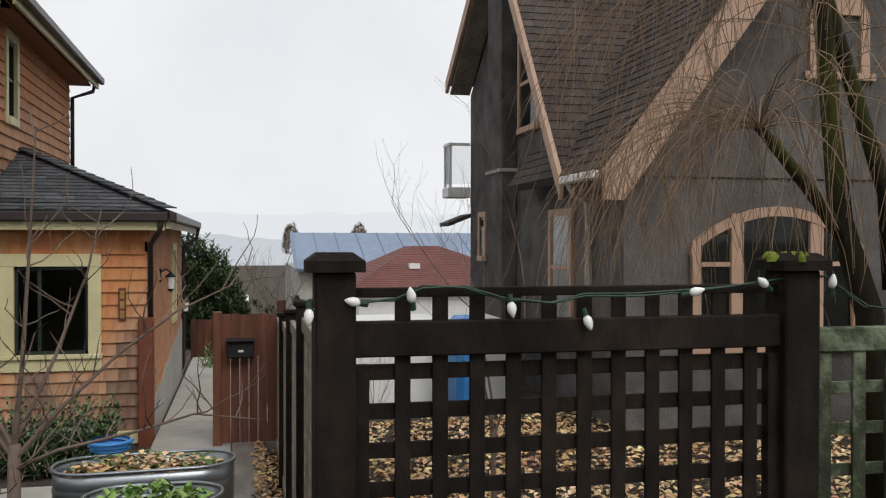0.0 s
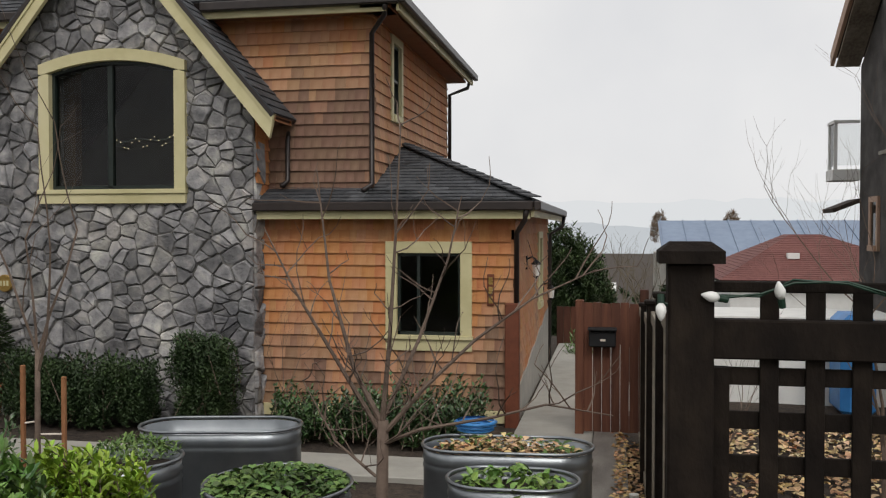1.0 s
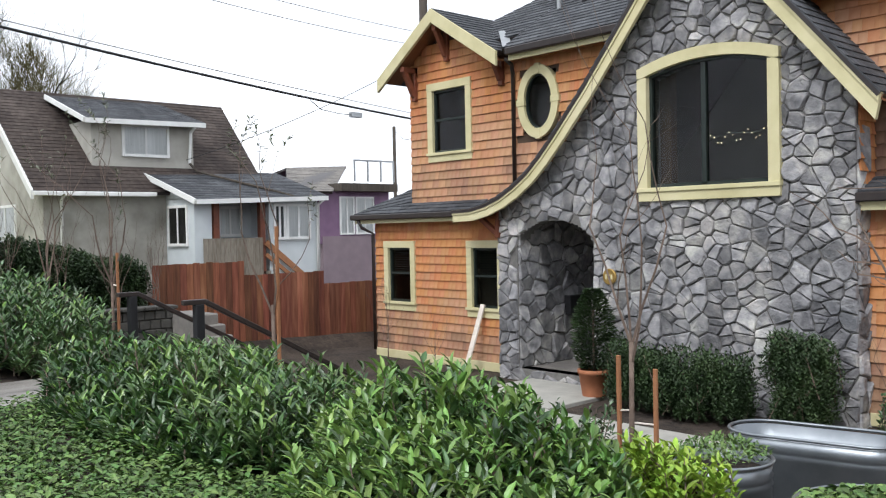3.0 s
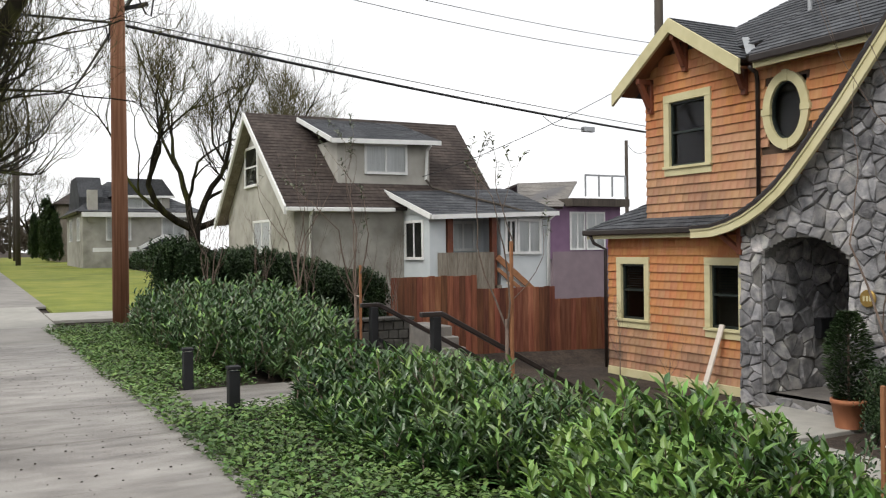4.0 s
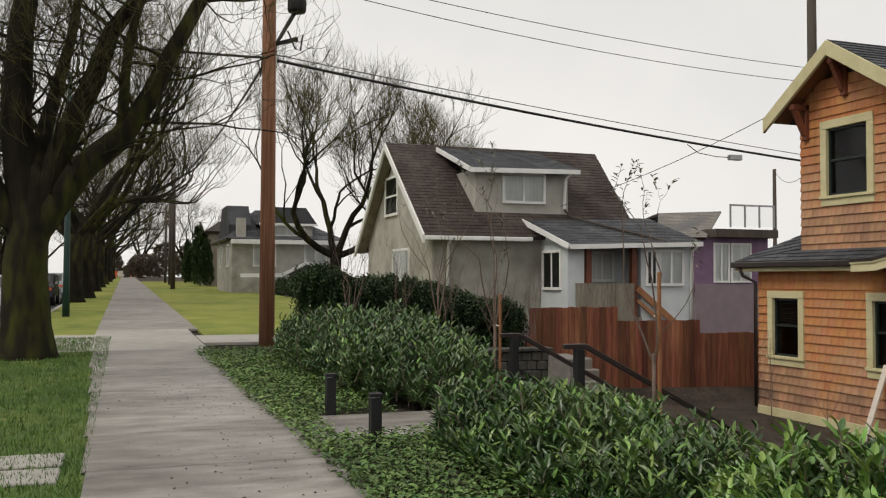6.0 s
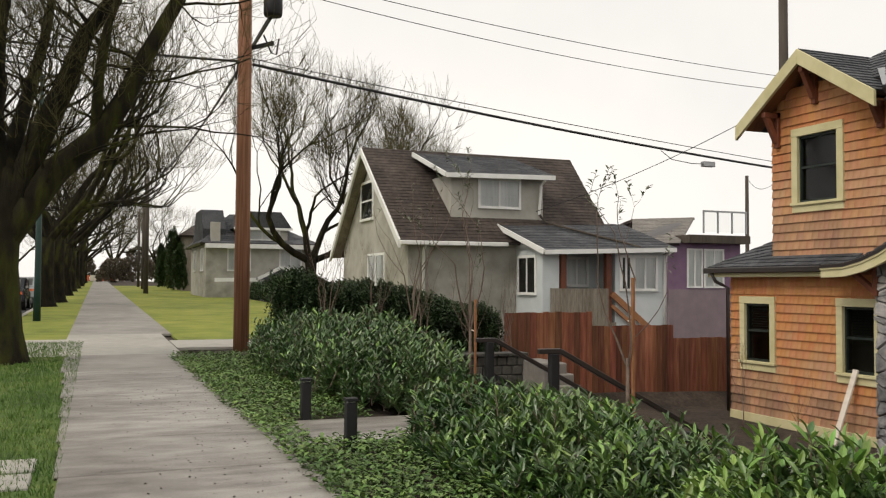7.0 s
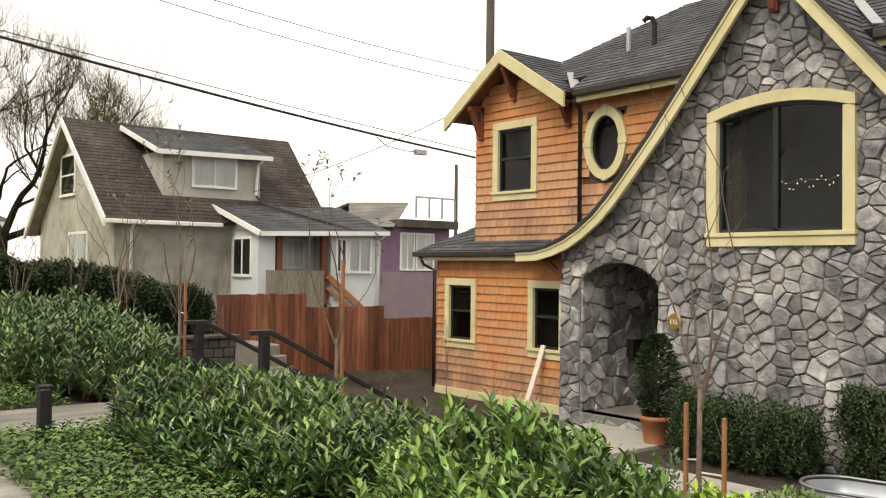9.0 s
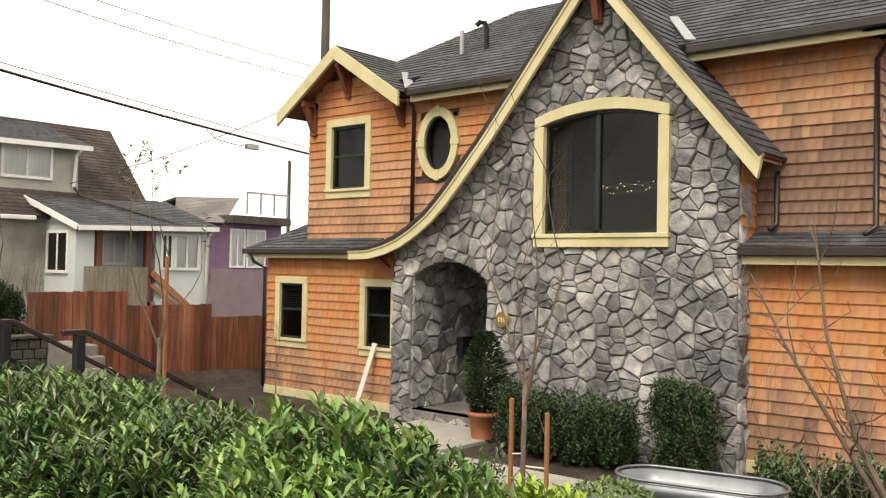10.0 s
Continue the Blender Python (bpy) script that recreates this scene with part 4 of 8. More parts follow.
EZ, P = 4.53, 0.65
x0, x1, y0, y1 = -13.3, -2.53, 11.05, 17.2
half = (y1 - y0) / 2
rz, ry = EZ + half * P, (y0 + y1) / 2
main_planes = [
    [(-10.3, y0, EZ), (x1, y0, EZ), (x1 - half, ry, rz), (x0 + half, ry, rz), (-10.3, y0 + 3.0, EZ + 3.0 * P)],
    [(-12.85, 11.5, EZ + 0.45 * P), (-10.3, 11.5, EZ + 0.45 * P), (-10.3, y0 + 3.0, EZ + 3.0 * P)],
    [(x1, y0, EZ), (x1, y1, EZ), (x1 - half, ry, rz)],
    [(x1, y1, EZ), (x0, y1, EZ), (x0 + half, ry, rz), (x1 - half, ry, rz)],
    [(x0, y1, EZ), (x0, 11.5, EZ), (-12.85, 11.5, EZ + 0.45 * P), (x0 + half, ry, rz)]]
roof_part(main_planes, decked(main_planes), label="dark slate grey hipped main roof", seed=3)
# tower gable
tg = (-11.96, 11.0, 5.5)
tl, trr = (-13.52, 11.0, 4.44), (-10.37, 11.0, 4.50)
tower_planes = [
    [tl, (-13.52, 13.2, 4.44), (-11.96, 13.2, 5.5), tg],
    [(-10.37, 12.0, 4.50), trr, tg, (-11.96, 13.2, 5.5)]]
roof_part(tower_planes, decked(tower_planes, 0.07), label="small slate gable roof over the tower", seed=11)
bt = part("barge_board", Mesh().prism_y([(-13.52, 4.19), (-11.96, 5.25), (-11.96, 5.5), (-13.52, 4.44)], 10.96, 11.02)
          .prism_y([(-11.96, 5.25), (-10.37, 4.25), (-10.37, 4.50), (-11.96, 5.5)], 10.96, 11.02), CREAM, house, "cream tower barge boards", 0.004)
m = Mesh().slab([(-13.48, 11.02, 4.40), (-11.96, 11.02, 5.42), (-11.96, YT + 0.1, 5.42), (-13.48, YT + 0.1, 4.40)], 0.03)
m.slab([(-11.96, 11.02, 5.42), (-10.4, 11.02, 4.38), (-10.4, YT + 0.1, 4.38), (-11.96, YT + 0.1, 5.42)], 0.03)
part("soffit", m, SOFFIT, house)


def bracket(x, z):
    m = Mesh().box(x - 0.05, x + 0.05, YT - 0.10, YT - 0.02, z - 0.62, z)
    m.box(x - 0.05, x + 0.05, 11.03, YT - 0.02, z - 0.10, z)
    m.bar((x, YT - 0.08, z - 0.52), (x, 11.09, z - 0.06), 0.09, 0.10)
    b = part("roof_bracket", m, BRACKET, house, "red brown timber bracket", 0.008)
    return b


bracket(-12.86, 4.60)
bracket(-11.96, 5.22)
bracket(-10.60, 4.60)
m = Mesh().box(-6.56, -6.44, YS - 0.14, YS - 0.05, 4.98, 5.5).box(-6.56, -6.44, Y_RAKE + 0.03, YS - 0.05, 5.28, 5.4)
m.bar((-6.5, YS - 0.12, 5.02), (-6.5, Y_RAKE + 0.08, 5.34), 0.1, 0.1)
part("roof_bracket", m, BRACKET, house, "red brown timber bracket", 0.008)
m = Mesh().box(-10.44, -10.36, YS - 0.05, YS + 0.04, 1.4, 1.85).bar((-10.4, YS, 1.45), (-10.85, YS - 0.1, 1.83), 0.08, 0.09, (0, 1, 0))
part("roof_bracket", m, BRACKET, house, "red brown timber bracket", 0.006)

# roof of the stone gable, its flare, and the two low roofs
gp = []
for (a, za), (b, zb) in zip(RAKE, RAKE[1:]):
    yb = 12.0 if a < -9.5 else 14.6
    if a == RAKE[11][0]:
        gp.append([(b, Y_RAKE - 0.06, zb), (b, 11.9, zb), (a, 14.6, za), (a, Y_RAKE - 0.06, za)])
    else:
        gp.append([(a, yb if a >= -9.5 else 11.36, za), (a, Y_RAKE - 0.06, za), (b, Y_RAKE - 0.06, zb), (b, yb if a >= -9.5 else 11.36, zb)])
roof_part(gp, decked(gp, 0.05), label="steep slate roof of the stone gable", seed=31)
LR = 1.9
low_right = [
    [(-4.5, 11.0, LR), (-0.85, 11.0, LR), (-3.05, 11.5, 2.10), (-4.5, 11.5, 2.10)],
    [(-3.05 + 0.0, 11.5, 2.10), (-0.85, 11.0, LR), (-3.05, 13.3, 2.82)],
    [(-0.85, 11.0, LR), (-0.85, 17.1, LR), (-3.05, 17.1, 2.80), (-3.05, 13.3, 2.82)]]
r = part("roof", decked(low_right, 0.08), DARK_METAL, house, "low slate hip roof around the side wing")
m = Mesh()
roof_plane(m, low_right[0], 0.3, 0.13, 41)
base_front = [(-4.5, 11.0, LR), (-0.85, 11.0, LR), (-3.05, 13.3, 2.82), (-3.05, 11.5, 2.10)]
roof_plane(m, low_right[2], 0.3, 0.14, 43)
rp = Mesh()
roof_plane(rp, [(-3.05, 11.0, LR), (-0.85, 11.0, LR), (-3.05, 13.3, 2.82)], 0.3, 0.13, 42)
m.add(rp.v, rp.f)
tagged(part("roof_shingles", m, ROOF, r), kind="stuff")
for i in range(16):
    t = i / 16
    a, b = Vector((-0.85, 11.0, LR + 0.02)).lerp(Vector((-3.05, 13.3, 2.84)), t), Vector((-0.85, 11.0, LR + 0.02)).lerp(Vector((-3.05, 13.3, 2.84)), t + 0.08)
    part("hip_cap", Mesh().bar(a + Vector((0, 0, 0.03)), b + Vector((0, 0, 0.012)), 0.2, 0.015), ROOF, r)
low_left = [
    [(-14.45, 11.05, 1.88), (-11.0, 11.05, 1.88), (-11.0, YT, 2.08), (-13.8, YT, 2.08)],
    [(-14.45, 18.9, 1.88), (-14.45, 11.05, 1.88), (-13.0, 12.2, 2.62), (-13.0, 18.9, 2.62)],
    [(-14.45, 11.05, 1.88), (-13.04, 11.42, 2.10), (-13.0, 12.2, 2.62)]]
roof_part(low_left, decked(low_left, 0.06), label="low slate roof below the tower", seed=51, expo=0.13)

# gutters, fascias, downspouts
GUTTERS = [(-10.2, -7.6, 11.0, 11.1, EZ - 0.13, EZ - 0.01), (-5.25, -2.58, 11.0, 11.1, EZ - 0.13, EZ - 0.01), (-2.57, -2.48, 11.0, 17.2, EZ - 0.13, EZ - 0.01),
           (-4.5, -0.87, 10.93, 11.02, LR - 0.12, LR - 0.005), (-0.86, -0.77, 10.93, 17.1, LR - 0.12, LR - 0.005), (-14.5, -11.05, 10.97, 11.06, 1.77, 1.875)]
for b in GUTTERS:
    part("gutter", Mesh().box(*b), DARK_METAL, house, "dark bronze gutter", 0.015)
FASCIAS = [(-10.2, -7.6, 11.1, 11.14, EZ - 0.21, EZ - 0.10), (-5.25, -2.75, 11.1, 11.14, EZ - 0.21, EZ - 0.10), (-2.62, -2.58, 11.1, 17.2, EZ - 0.21, EZ - 0.10),
           (-4.48, -0.91, 11.02, 11.06, LR - 0.22, LR - 0.08), (-0.90, -0.86, 11.02, 17.1, LR - 0.2, LR - 0.08), (-14.45, -11.05, 11.06, 11.1, 1.70, 1.80)]
for b in FASCIAS:
    part("fascia", Mesh().box(*b), CREAM, house, "weathered cream fascia")
part("soffit", Mesh().box(-10.2, -2.7, 11.12, YU + 0.05, EZ - 0.16, EZ - 0.12).box(-3.1, -2.72, 11.1, 17.2, EZ - 0.16, EZ - 0.12), SOFFIT, house)
part("soffit", Mesh().box(-4.48, -0.9, 11.04, YW + 0.05, LR - 0.13, LR - 0.1).box(-1.2, -0.88, 11.04, 17.1, LR - 0.13, LR - 0.1)
     .box(-14.4, -10.4, 11.08, YW + 0.05, 1.72, 1.75), SOFFIT, house)


def spout(pts, r=0.035):
    d = part("downspout", Mesh().tube(pts, r, 8), DARK_METAL, house, "dark bronze downspout", smooth=True)
    return d


spout([(-10.27, 11.1, 4.36), (-10.27, 11.25, 4.28), (-10.33, YT - 0.06, 4.15), (-10.33, YT - 0.06, 2.25)])
spout([(-14.3, 11.02, 1.78), (-14.28, 11.1, 1.62), (-14.1, YW - 0.06, 1.5), (-14.1, YW - 0.06, -0.8)])
spout([(-2.75, 11.05, 4.40), (-2.8, 11.2, 4.3), (-3.03, YU - 0.06, 4.12), (-3.03, YU - 0.06, 2.15), (-3.1, YU - 0.25, 2.05)])
spout([(-0.95, 10.98, 1.80), (-0.98, 11.05, 1.66), (-1.1, YW - 0.05, 1.50), (-1.1, YW - 0.05, 0.6)])
spout([(-4.2, 11.5, 2.85), (-4.2, YU - 0.05, 2.75), (-4.2, YU - 0.05, 2.2), (-4.25, 11.35, 2.12)])
spout([(-2.64, 17.15, 4.40), (-2.66, 17.05, 4.25), (-2.98, 16.88, 4.1), (-2.98, 16.88, 2.85)])
spout([(-0.82, 17.05, 1.78), (-0.85, 17.0, 1.6), (-1.08, 16.92, 1.45), (-1.08, 16.92, -1.2)])
# valley flashing and roof vents
part("valley_flashing", Mesh().bar((-10.24, 11.12, 4.56), (-10.95, 11.78, 5.03), 0.16, 0.012), FLASHING, house, "pale metal valley flashing")
part("valley_flashing", Mesh().bar((-5.22, 11.1, 4.60), (-5.95, 12.05, 5.24), 0.14, 0.02), FLASHING, house, "pale metal valley flashing")
part("vent_pipe", Mesh().tube([(-10.1, 12.3, 5.2), (-10.1, 12.3, 5.75)], 0.04, 8), FLASHING, house, "grey vent pipe")
part("vent_pipe", Mesh().tube([(-9.55, 12.3, 5.2), (-9.55, 12.3, 5.72), (-9.58, 12.28, 5.8), (-9.66, 12.25, 5.82), (-9.72, 12.22, 5.76)], 0.045, 8), BLACK_METAL, house, "black hooked vent pipe")


# ---- plants: helpers ----
def leaf(m, base, way, length, width, rng, curl=0.15):
    """One folded leaf from its base along way."""
    d = Vector(way).normalized()
    s = d.cross(Vector((rng.uniform(-0.4, 0.4), rng.uniform(-0.4, 0.4), 1)))
    s = s.normalized() if s.length > 1e-3 else Vector((1, 0, 0))
    n = s.cross(d).normalized()
    b = Vector(base)
    k = len(m.v)
    p1, p2, p3 = b + d * length * 0.35, b + d * length * 0.7 - n * length * curl * 0.3, b + d * length - n * length * curl
    up = n * width * 0.22
    m.v += [tuple(q) for q in (b, p1 - s * width / 2 + up, p1, p1 + s * width / 2 + up, p2 - s * width * 0.4 + up, p2, p2 + s * width * 0.4 + up, p3)]
    m.f += [(k, k + 2, k + 1), (k, k + 3, k + 2), (k + 1, k + 2, k + 5, k + 4), (k + 2, k + 3, k + 6, k + 5), (k + 4, k + 5, k + 7), (k + 5, k + 6, k + 7)]


def shrub(name, x0, x1, y0, y1, top, label, mat, shoots, per, length, width, seed, category="shrub", group="", spread=0.5, low=0.12, rough_top=0.12, base_z=None, mat2=None, share=0.0, twiggy=0.35, slope=0.0, round_off=0.5):
    """A leafy mound of upright shoots over a rectangle with rounded ends."""
    rng = random.Random(seed)
    cx, cy = (x0 + x1) / 2, (y0 + y1) / 2
    gz = ground_z(cx, cy) - 0.05 if base_z is None else base_z
    ob = thing(name, (cx, cy, gz), label, category, group)
    stems, fol, fol2 = Mesh(), Mesh(), Mesh()
    done = 0
    while done < shoots:
        x, y = rng.uniform(x0, x1), rng.uniform(y0, y1)
        u, v = (x - cx) / (x1 - x0) * 2, (y - cy) / (y1 - y0) * 2
        r = abs(u) ** 3 + abs(v) ** 3
        if r > 1.0:
            continue
        done += 1
        g0 = ground_z(x, y) - 0.05 if base_z is None else base_z
        full = (top + slope * (y - cy)) * (1 - round_off * r) if base_z is None else base_z + (top - base_z) * (1 - round_off * r)
        h = full - rng.random() ** 2 * (full - g0) * 0.8 + rng.uniform(-rough_top, rough_top) + 0.24 * noise.noise((x * 1.3, y * 1.3, seed))
        if base_z is None and noise.noise((x * 2.6, y * 2.6, seed + 0.5)) < -0.28 and rng.random() < 0.75:
            h -= 0.3 * (h - g0)
        lean = Vector((u * spread * rng.uniform(0.2, 1) + rng.uniform(-0.55, 0.55), v * spread * rng.uniform(0.2, 1) + rng.uniform(-0.55, 0.55), 1.0)).normalized()
        tip = Vector((x, y, max(h, g0 + 0.15)))
        run = min(0.5, (tip.z - g0) * 0.8)
        foot = tip - lean * run
        if rng.random() < twiggy:
            stems.tube([foot, tip], [0.008, 0.004], 4, False)
        for i in range(per):
            t = i / per
            p = foot.lerp(tip, lerp(low, 1.0, t))
            a = i * 2.4 + rng.uniform(-0.5, 0.5)
            out = Vector((math.cos(a), math.sin(a), rng.uniform(-0.35, 0.8) + 0.6 * t))
            leaf(fol2 if rng.random() < share and t > 0.5 else fol, p, out + lean * 0.5, length * rng.uniform(0.65, 1.15), width * rng.uniform(0.75, 1.2), rng)
    if stems.v:
        tagged(part("stem", stems, TWIG, ob, "thin brown stems"), kind="stuff")
    tagged(part("foliage", fol, mat, ob), kind="stuff")
    if fol2.v:
        tagged(part("young_foliage", fol2, mat2, ob, "lighter young leaves"), kind="stuff")
    return ob


def grow(m, p, d, length, r, depth, rng, tips, bend=0.25, fork=(2, 3), shrinkage=0.72, up=0.15, thin=0.62, droop=0.0, seg=3, n=5):
    """A branch and the branches that fork from it."""
    pts, rad = [Vector(p)], [r]
    d = Vector(d).normalized()
    for i in range(seg):
        d = (d + Vector((rng.uniform(-bend, bend), rng.uniform(-bend, bend), rng.uniform(-bend, bend) + up - droop))).normalized()
        pts.append(pts[-1] + d * length / seg)
        rad.append(lerp(r, r * thin, (i + 1) / seg))
    m.tube(pts, rad, n if r > 0.03 else 4 if r > 0.012 else 3, False)
    if depth <= 0:
        tips.append((pts[-1], d))
        return
    for i in range(rng.randint(*fork)):
        side_ = Vector((rng.uniform(-1, 1), rng.uniform(-1, 1), rng.uniform(-0.5, 0.8)))
        nd = (d + side_ * 0.85).normalized()
        start = pts[-1] if i == 0 else pts[rng.randint(max(1, seg - 2), seg)]
        grow(m, start, nd, length * shrinkage * rng.uniform(0.75, 1.2), rad[-1] * (0.95 if i == 0 else 0.75), depth - 1, rng, tips, bend, fork, shrinkage, up, thin, droop, seg, n)


# ---- sidewalk slabs ----
walk_slabs = new("sidewalk")
walk_slabs.location = (0, 0, 0)
tagged(walk_slabs, "wet grey concrete sidewalk slabs with joints", "sidewalk", "", "structure")
sx = 5.0
k = 0
while sx > -14.5:
    L = 1.57
    m = Mesh()
    k += 1
    y0a, y1a = -0.11 + 0.024 * min(0.0, sx - L / 2 + 6.5), 1.80 + 0.024 * min(0.0, sx - L / 2 + 6.5)
    z0, z1 = street_z(sx) + 0.004 * math.sin(k * 2.1), street_z(sx - L) + 0.004 * math.sin(k * 3.7 + 1)
    m.add([(sx - L + 0.010, y0a, z1 - 0.1), (sx - 0.010, y0a, z0 - 0.1), (sx - 0.010, y1a, z0 - 0.1), (sx - L + 0.010, y1a, z1 - 0.1),
           (sx - L + 0.010, y0a, z1 + 0.01), (sx - 0.010, y0a, z0 + 0.01), (sx - 0.010, y1a, z0 + 0.01), (sx - L + 0.010, y1a, z1 + 0.01)],
          [(0, 3, 2, 1), (4, 5, 6, 7), (0, 1, 5, 4), (1, 2, 6, 5), (2, 3, 7, 6), (3, 0, 4, 7)])
    part("paving_slab", m, CONCRETE, walk_slabs, "", 0.008)
    part("joint", Mesh().box(sx - 0.009, sx + 0.009, y0a + 0.01, y1a - 0.01, z0 - 0.08, z0 + 0.002), SOIL, walk_slabs, "dark open joint")
    sx -= L
m = Mesh()
rngd = random.Random(3)
for i in range(420):
    x = rngd.uniform(-15, -3)
    y = 1.78 * rngd.random() ** 0.6 + 0.024 * min(0.0, x + 6.5)
    s = rngd.uniform(0.006, 0.018)
    z = street_z(x) + 0.011
    m.add([(x - s, y, z), (x, y - s * 0.6, z), (x + s, y, z), (x, y + s * 0.8, z), (x, y, z + s * 0.5)], [(0, 1, 4), (1, 2, 4), (2, 3, 4), (3, 0, 4)])
tagged(structure("sidewalk_debris", m, SOIL, "scattered dark leaf crumbs on the sidewalk"), kind="stuff", category="litter")
# stepping slabs in the verge, garden path, stairs and lower walk
for x in (-7.54, -8.14):
    structure("stepping_slab", Mesh().box(x - 0.25, x + 0.25, -1.75, -0.3, street_z(x) - 0.06, street_z(x) + 0.012), SLAB, "pale concrete stepping slab set in grass", 0.012)
structure("garden_path", Mesh().box(-9.7, -8.3, 1.72, 4.4, -0.1, 0.088), CONCRETE, "grey concrete path from the sidewalk to the stairs", 0.01)
stairs = thing("garden_stairs", (-9.0, 5.2, -0.8), "grey concrete garden stairs going down to the house", "stairs")
for i in range(5):
    part("step", Mesh().box(-9.85, -8.25, 4.4 + 0.33 * i, 4.4 + 0.33 * (i + 1) + 0.02, -0.16 - 0.165 * i - 0.3, -0.13 - 0.165 * i), CONCRETE, stairs, "", 0.01)
structure("garden_walk", Mesh().box(-10.2, -1.3, 8.5, 9.3, -1.0, -0.885).box(-9.85, -8.25, 6.05, 8.5, -1.0, -0.89), SLAB, "tan concrete walk across the front yard", 0.01)
structure("porch_landing", Mesh().box(-9.7, -7.9, 9.3, YS + 0.02, -1.0, -0.87), SLAB, "pale concrete landing before the porch", 0.012)
structure("side_path", Mesh().box(-0.12, 0.24, 4.6, 14.0, -0.95, -0.82), CONCRETE, "narrow concrete path leading to the side gate", 0.01)
structure("side_threshold", Mesh().box(-1.05, -0.13, 10.2, 12.2, -1.0, -0.85), SLAB, "pale concrete slab beside the corner post", 0.012)
structure("side_gravel", Mesh().box(-1.05, 0.35, 12.2, 19.4, -1.2, -0.9), SLAB, "pale gravel strip beside the side wall")
wp = thing("white_marker", (0.27, 7.35, -0.9), "short white plastic marker post by the path", "post")
part("tube", Mesh().tube([(0.27, 7.35, -0.95), (0.27, 7.35, -0.62)], 0.035, 10), WHITE, wp, smooth=True)
part("cap", Mesh().tube([(0.27, 7.35, -0.62), (0.27, 7.35, -0.595)], 0.04, 10), WHITE, wp)
structure("yard_lawn", Mesh().box(-8.2, -5.4, 5.4, 8.4, -1.0, -0.86), GRASS, "small green lawn in the sunken front yard")


def hand_rail(x, y0):
    """A square metal rail with two posts and a lower bar."""
    o = thing("stair_railing", (x, y0, 0), "black metal stair railing with square posts", "railing", "stair railings")
    for y, z in ((y0, 0.86), (y0 + 1.62, 0.0)):
        part("post", Mesh().box(x - 0.045, x + 0.045, y - 0.045, y + 0.045, z - 1.15, z), BLACK_METAL, o, "", 0.006)
    part("handrail", Mesh().bar((x, y0 - 0.17, 0.885), (x, y0 + 0.08, 0.885), 0.06, 0.05).bar((x, y0 + 0.07, 0.885), (x, y0 + 2.1, -0.20), 0.06, 0.05), DARK_METAL, o, "dark brown handrail", 0.006)
    part("lower_bar", Mesh().bar((x, y0, 0.50), (x, y0 + 1.65, -0.38), 0.04, 0.04), BLACK_METAL, o)


hand_rail(-8.15, 4.39)
hand_rail(-9.95, 4.49)


def bollard(x, y):
    z = street_z(x)
    o = thing("path_bollard", (x, y, z), "black square metal bollard light by the path", "bollard", "path bollards")
    part("shaft", Mesh().box(x - 0.05, x + 0.05, y - 0.05, y + 0.05, z - 0.1, z + 0.40), BLACK_METAL, o, "", 0.006)
    part("cap", Mesh().box(x - 0.058, x + 0.058, y - 0.058, y + 0.058, z + 0.41, z + 0.44), BLACK_METAL, o, "", 0.004)
    part("lens", Mesh().box(x - 0.035, x + 0.035, y - 0.035, y + 0.035, z + 0.39, z + 0.42), BULB, o)


bollard(-8.1, 2.3)
bollard(-9.75, 2.25)

# ---- front planting ----
shrub("laurel_bush", -17.6, -9.75, 2.55, 4.8, 0.97, "dense dark green laurel hedge beyond the path", LAUREL, 3000, 15, 0.13, 0.030, 1, group="laurel bushes", mat2=LAUREL_LIGHT, share=0.10, rough_top=0.17, round_off=0.35, spread=0.7)
shrub("laurel_bush", -8.45, -4.5, 2.65, 4.5, 0.56, "glossy dark green laurel bush beside the path", LAUREL, 2300, 16, 0.125, 0.028, 2, group="laurel bushes", mat2=LAUREL_LIGHT, share=0.28, rough_top=0.15, round_off=0.45, spread=0.7)
shrub("laurel_bush", -4.4, -2.5, 2.7, 4.2, 0.60, "bright green laurel bush close to the sidewalk", LAUREL, 1300, 16, 0.12, 0.032, 3, group="laurel bushes", mat2=LAUREL_LIGHT, share=0.75, rough_top=0.16, spread=0.7)
shrub("spurge", -3.35, -2.65, 4.55, 5.15, 0.22, "bright yellow green leafy garden plant", SPURGE, 190, 16, 0.09, 0.034, 4, spread=0.8, rough_top=0.06)
shrub("spurge", -2.3, -1.75, 3.5, 4.1, 0.05, "low green garden plant with narrow leaves", LAUREL, 60, 9, 0.2, 0.03, 14, spread=0.9)
shrub("sage_plant", -0.55, -0.1, 4.1, 4.5, -0.05, "grey green sage plant with soft leaves", COVER, 50, 9, 0.12, 0.035, 5, spread=0.9)
shrub("yew_shrub", -7.6, -5.45, 9.9, 10.6, -0.12, "clipped dark evergreen hedge before the stone wall", YEW, 1700, 16, 0.055, 0.024, 6, group="evergreen shrubs", rough_top=0.05, twiggy=0.03)
shrub("yew_shrub", -5.3, -4.55, 10.1, 10.75, 0.28, "taller dark evergreen shrub before the stone wall", YEW, 900, 18, 0.055, 0.024, 7, group="evergreen shrubs", rough_top=0.06, twiggy=0.03)
shrub("box_shrub", -3.9, -1.3, 9.7, 10.55, -0.50, "low green shrub row below the shingle wall", LAUREL, 950, 12, 0.07, 0.034, 8, rough_top=0.08)
shrub("box_shrub", -8.2, -4.9, 6.2, 7.4, -0.35, "low dark green shrubs in the sunken yard", LAUREL, 300, 12, 0.08, 0.03, 19, rough_top=0.08)
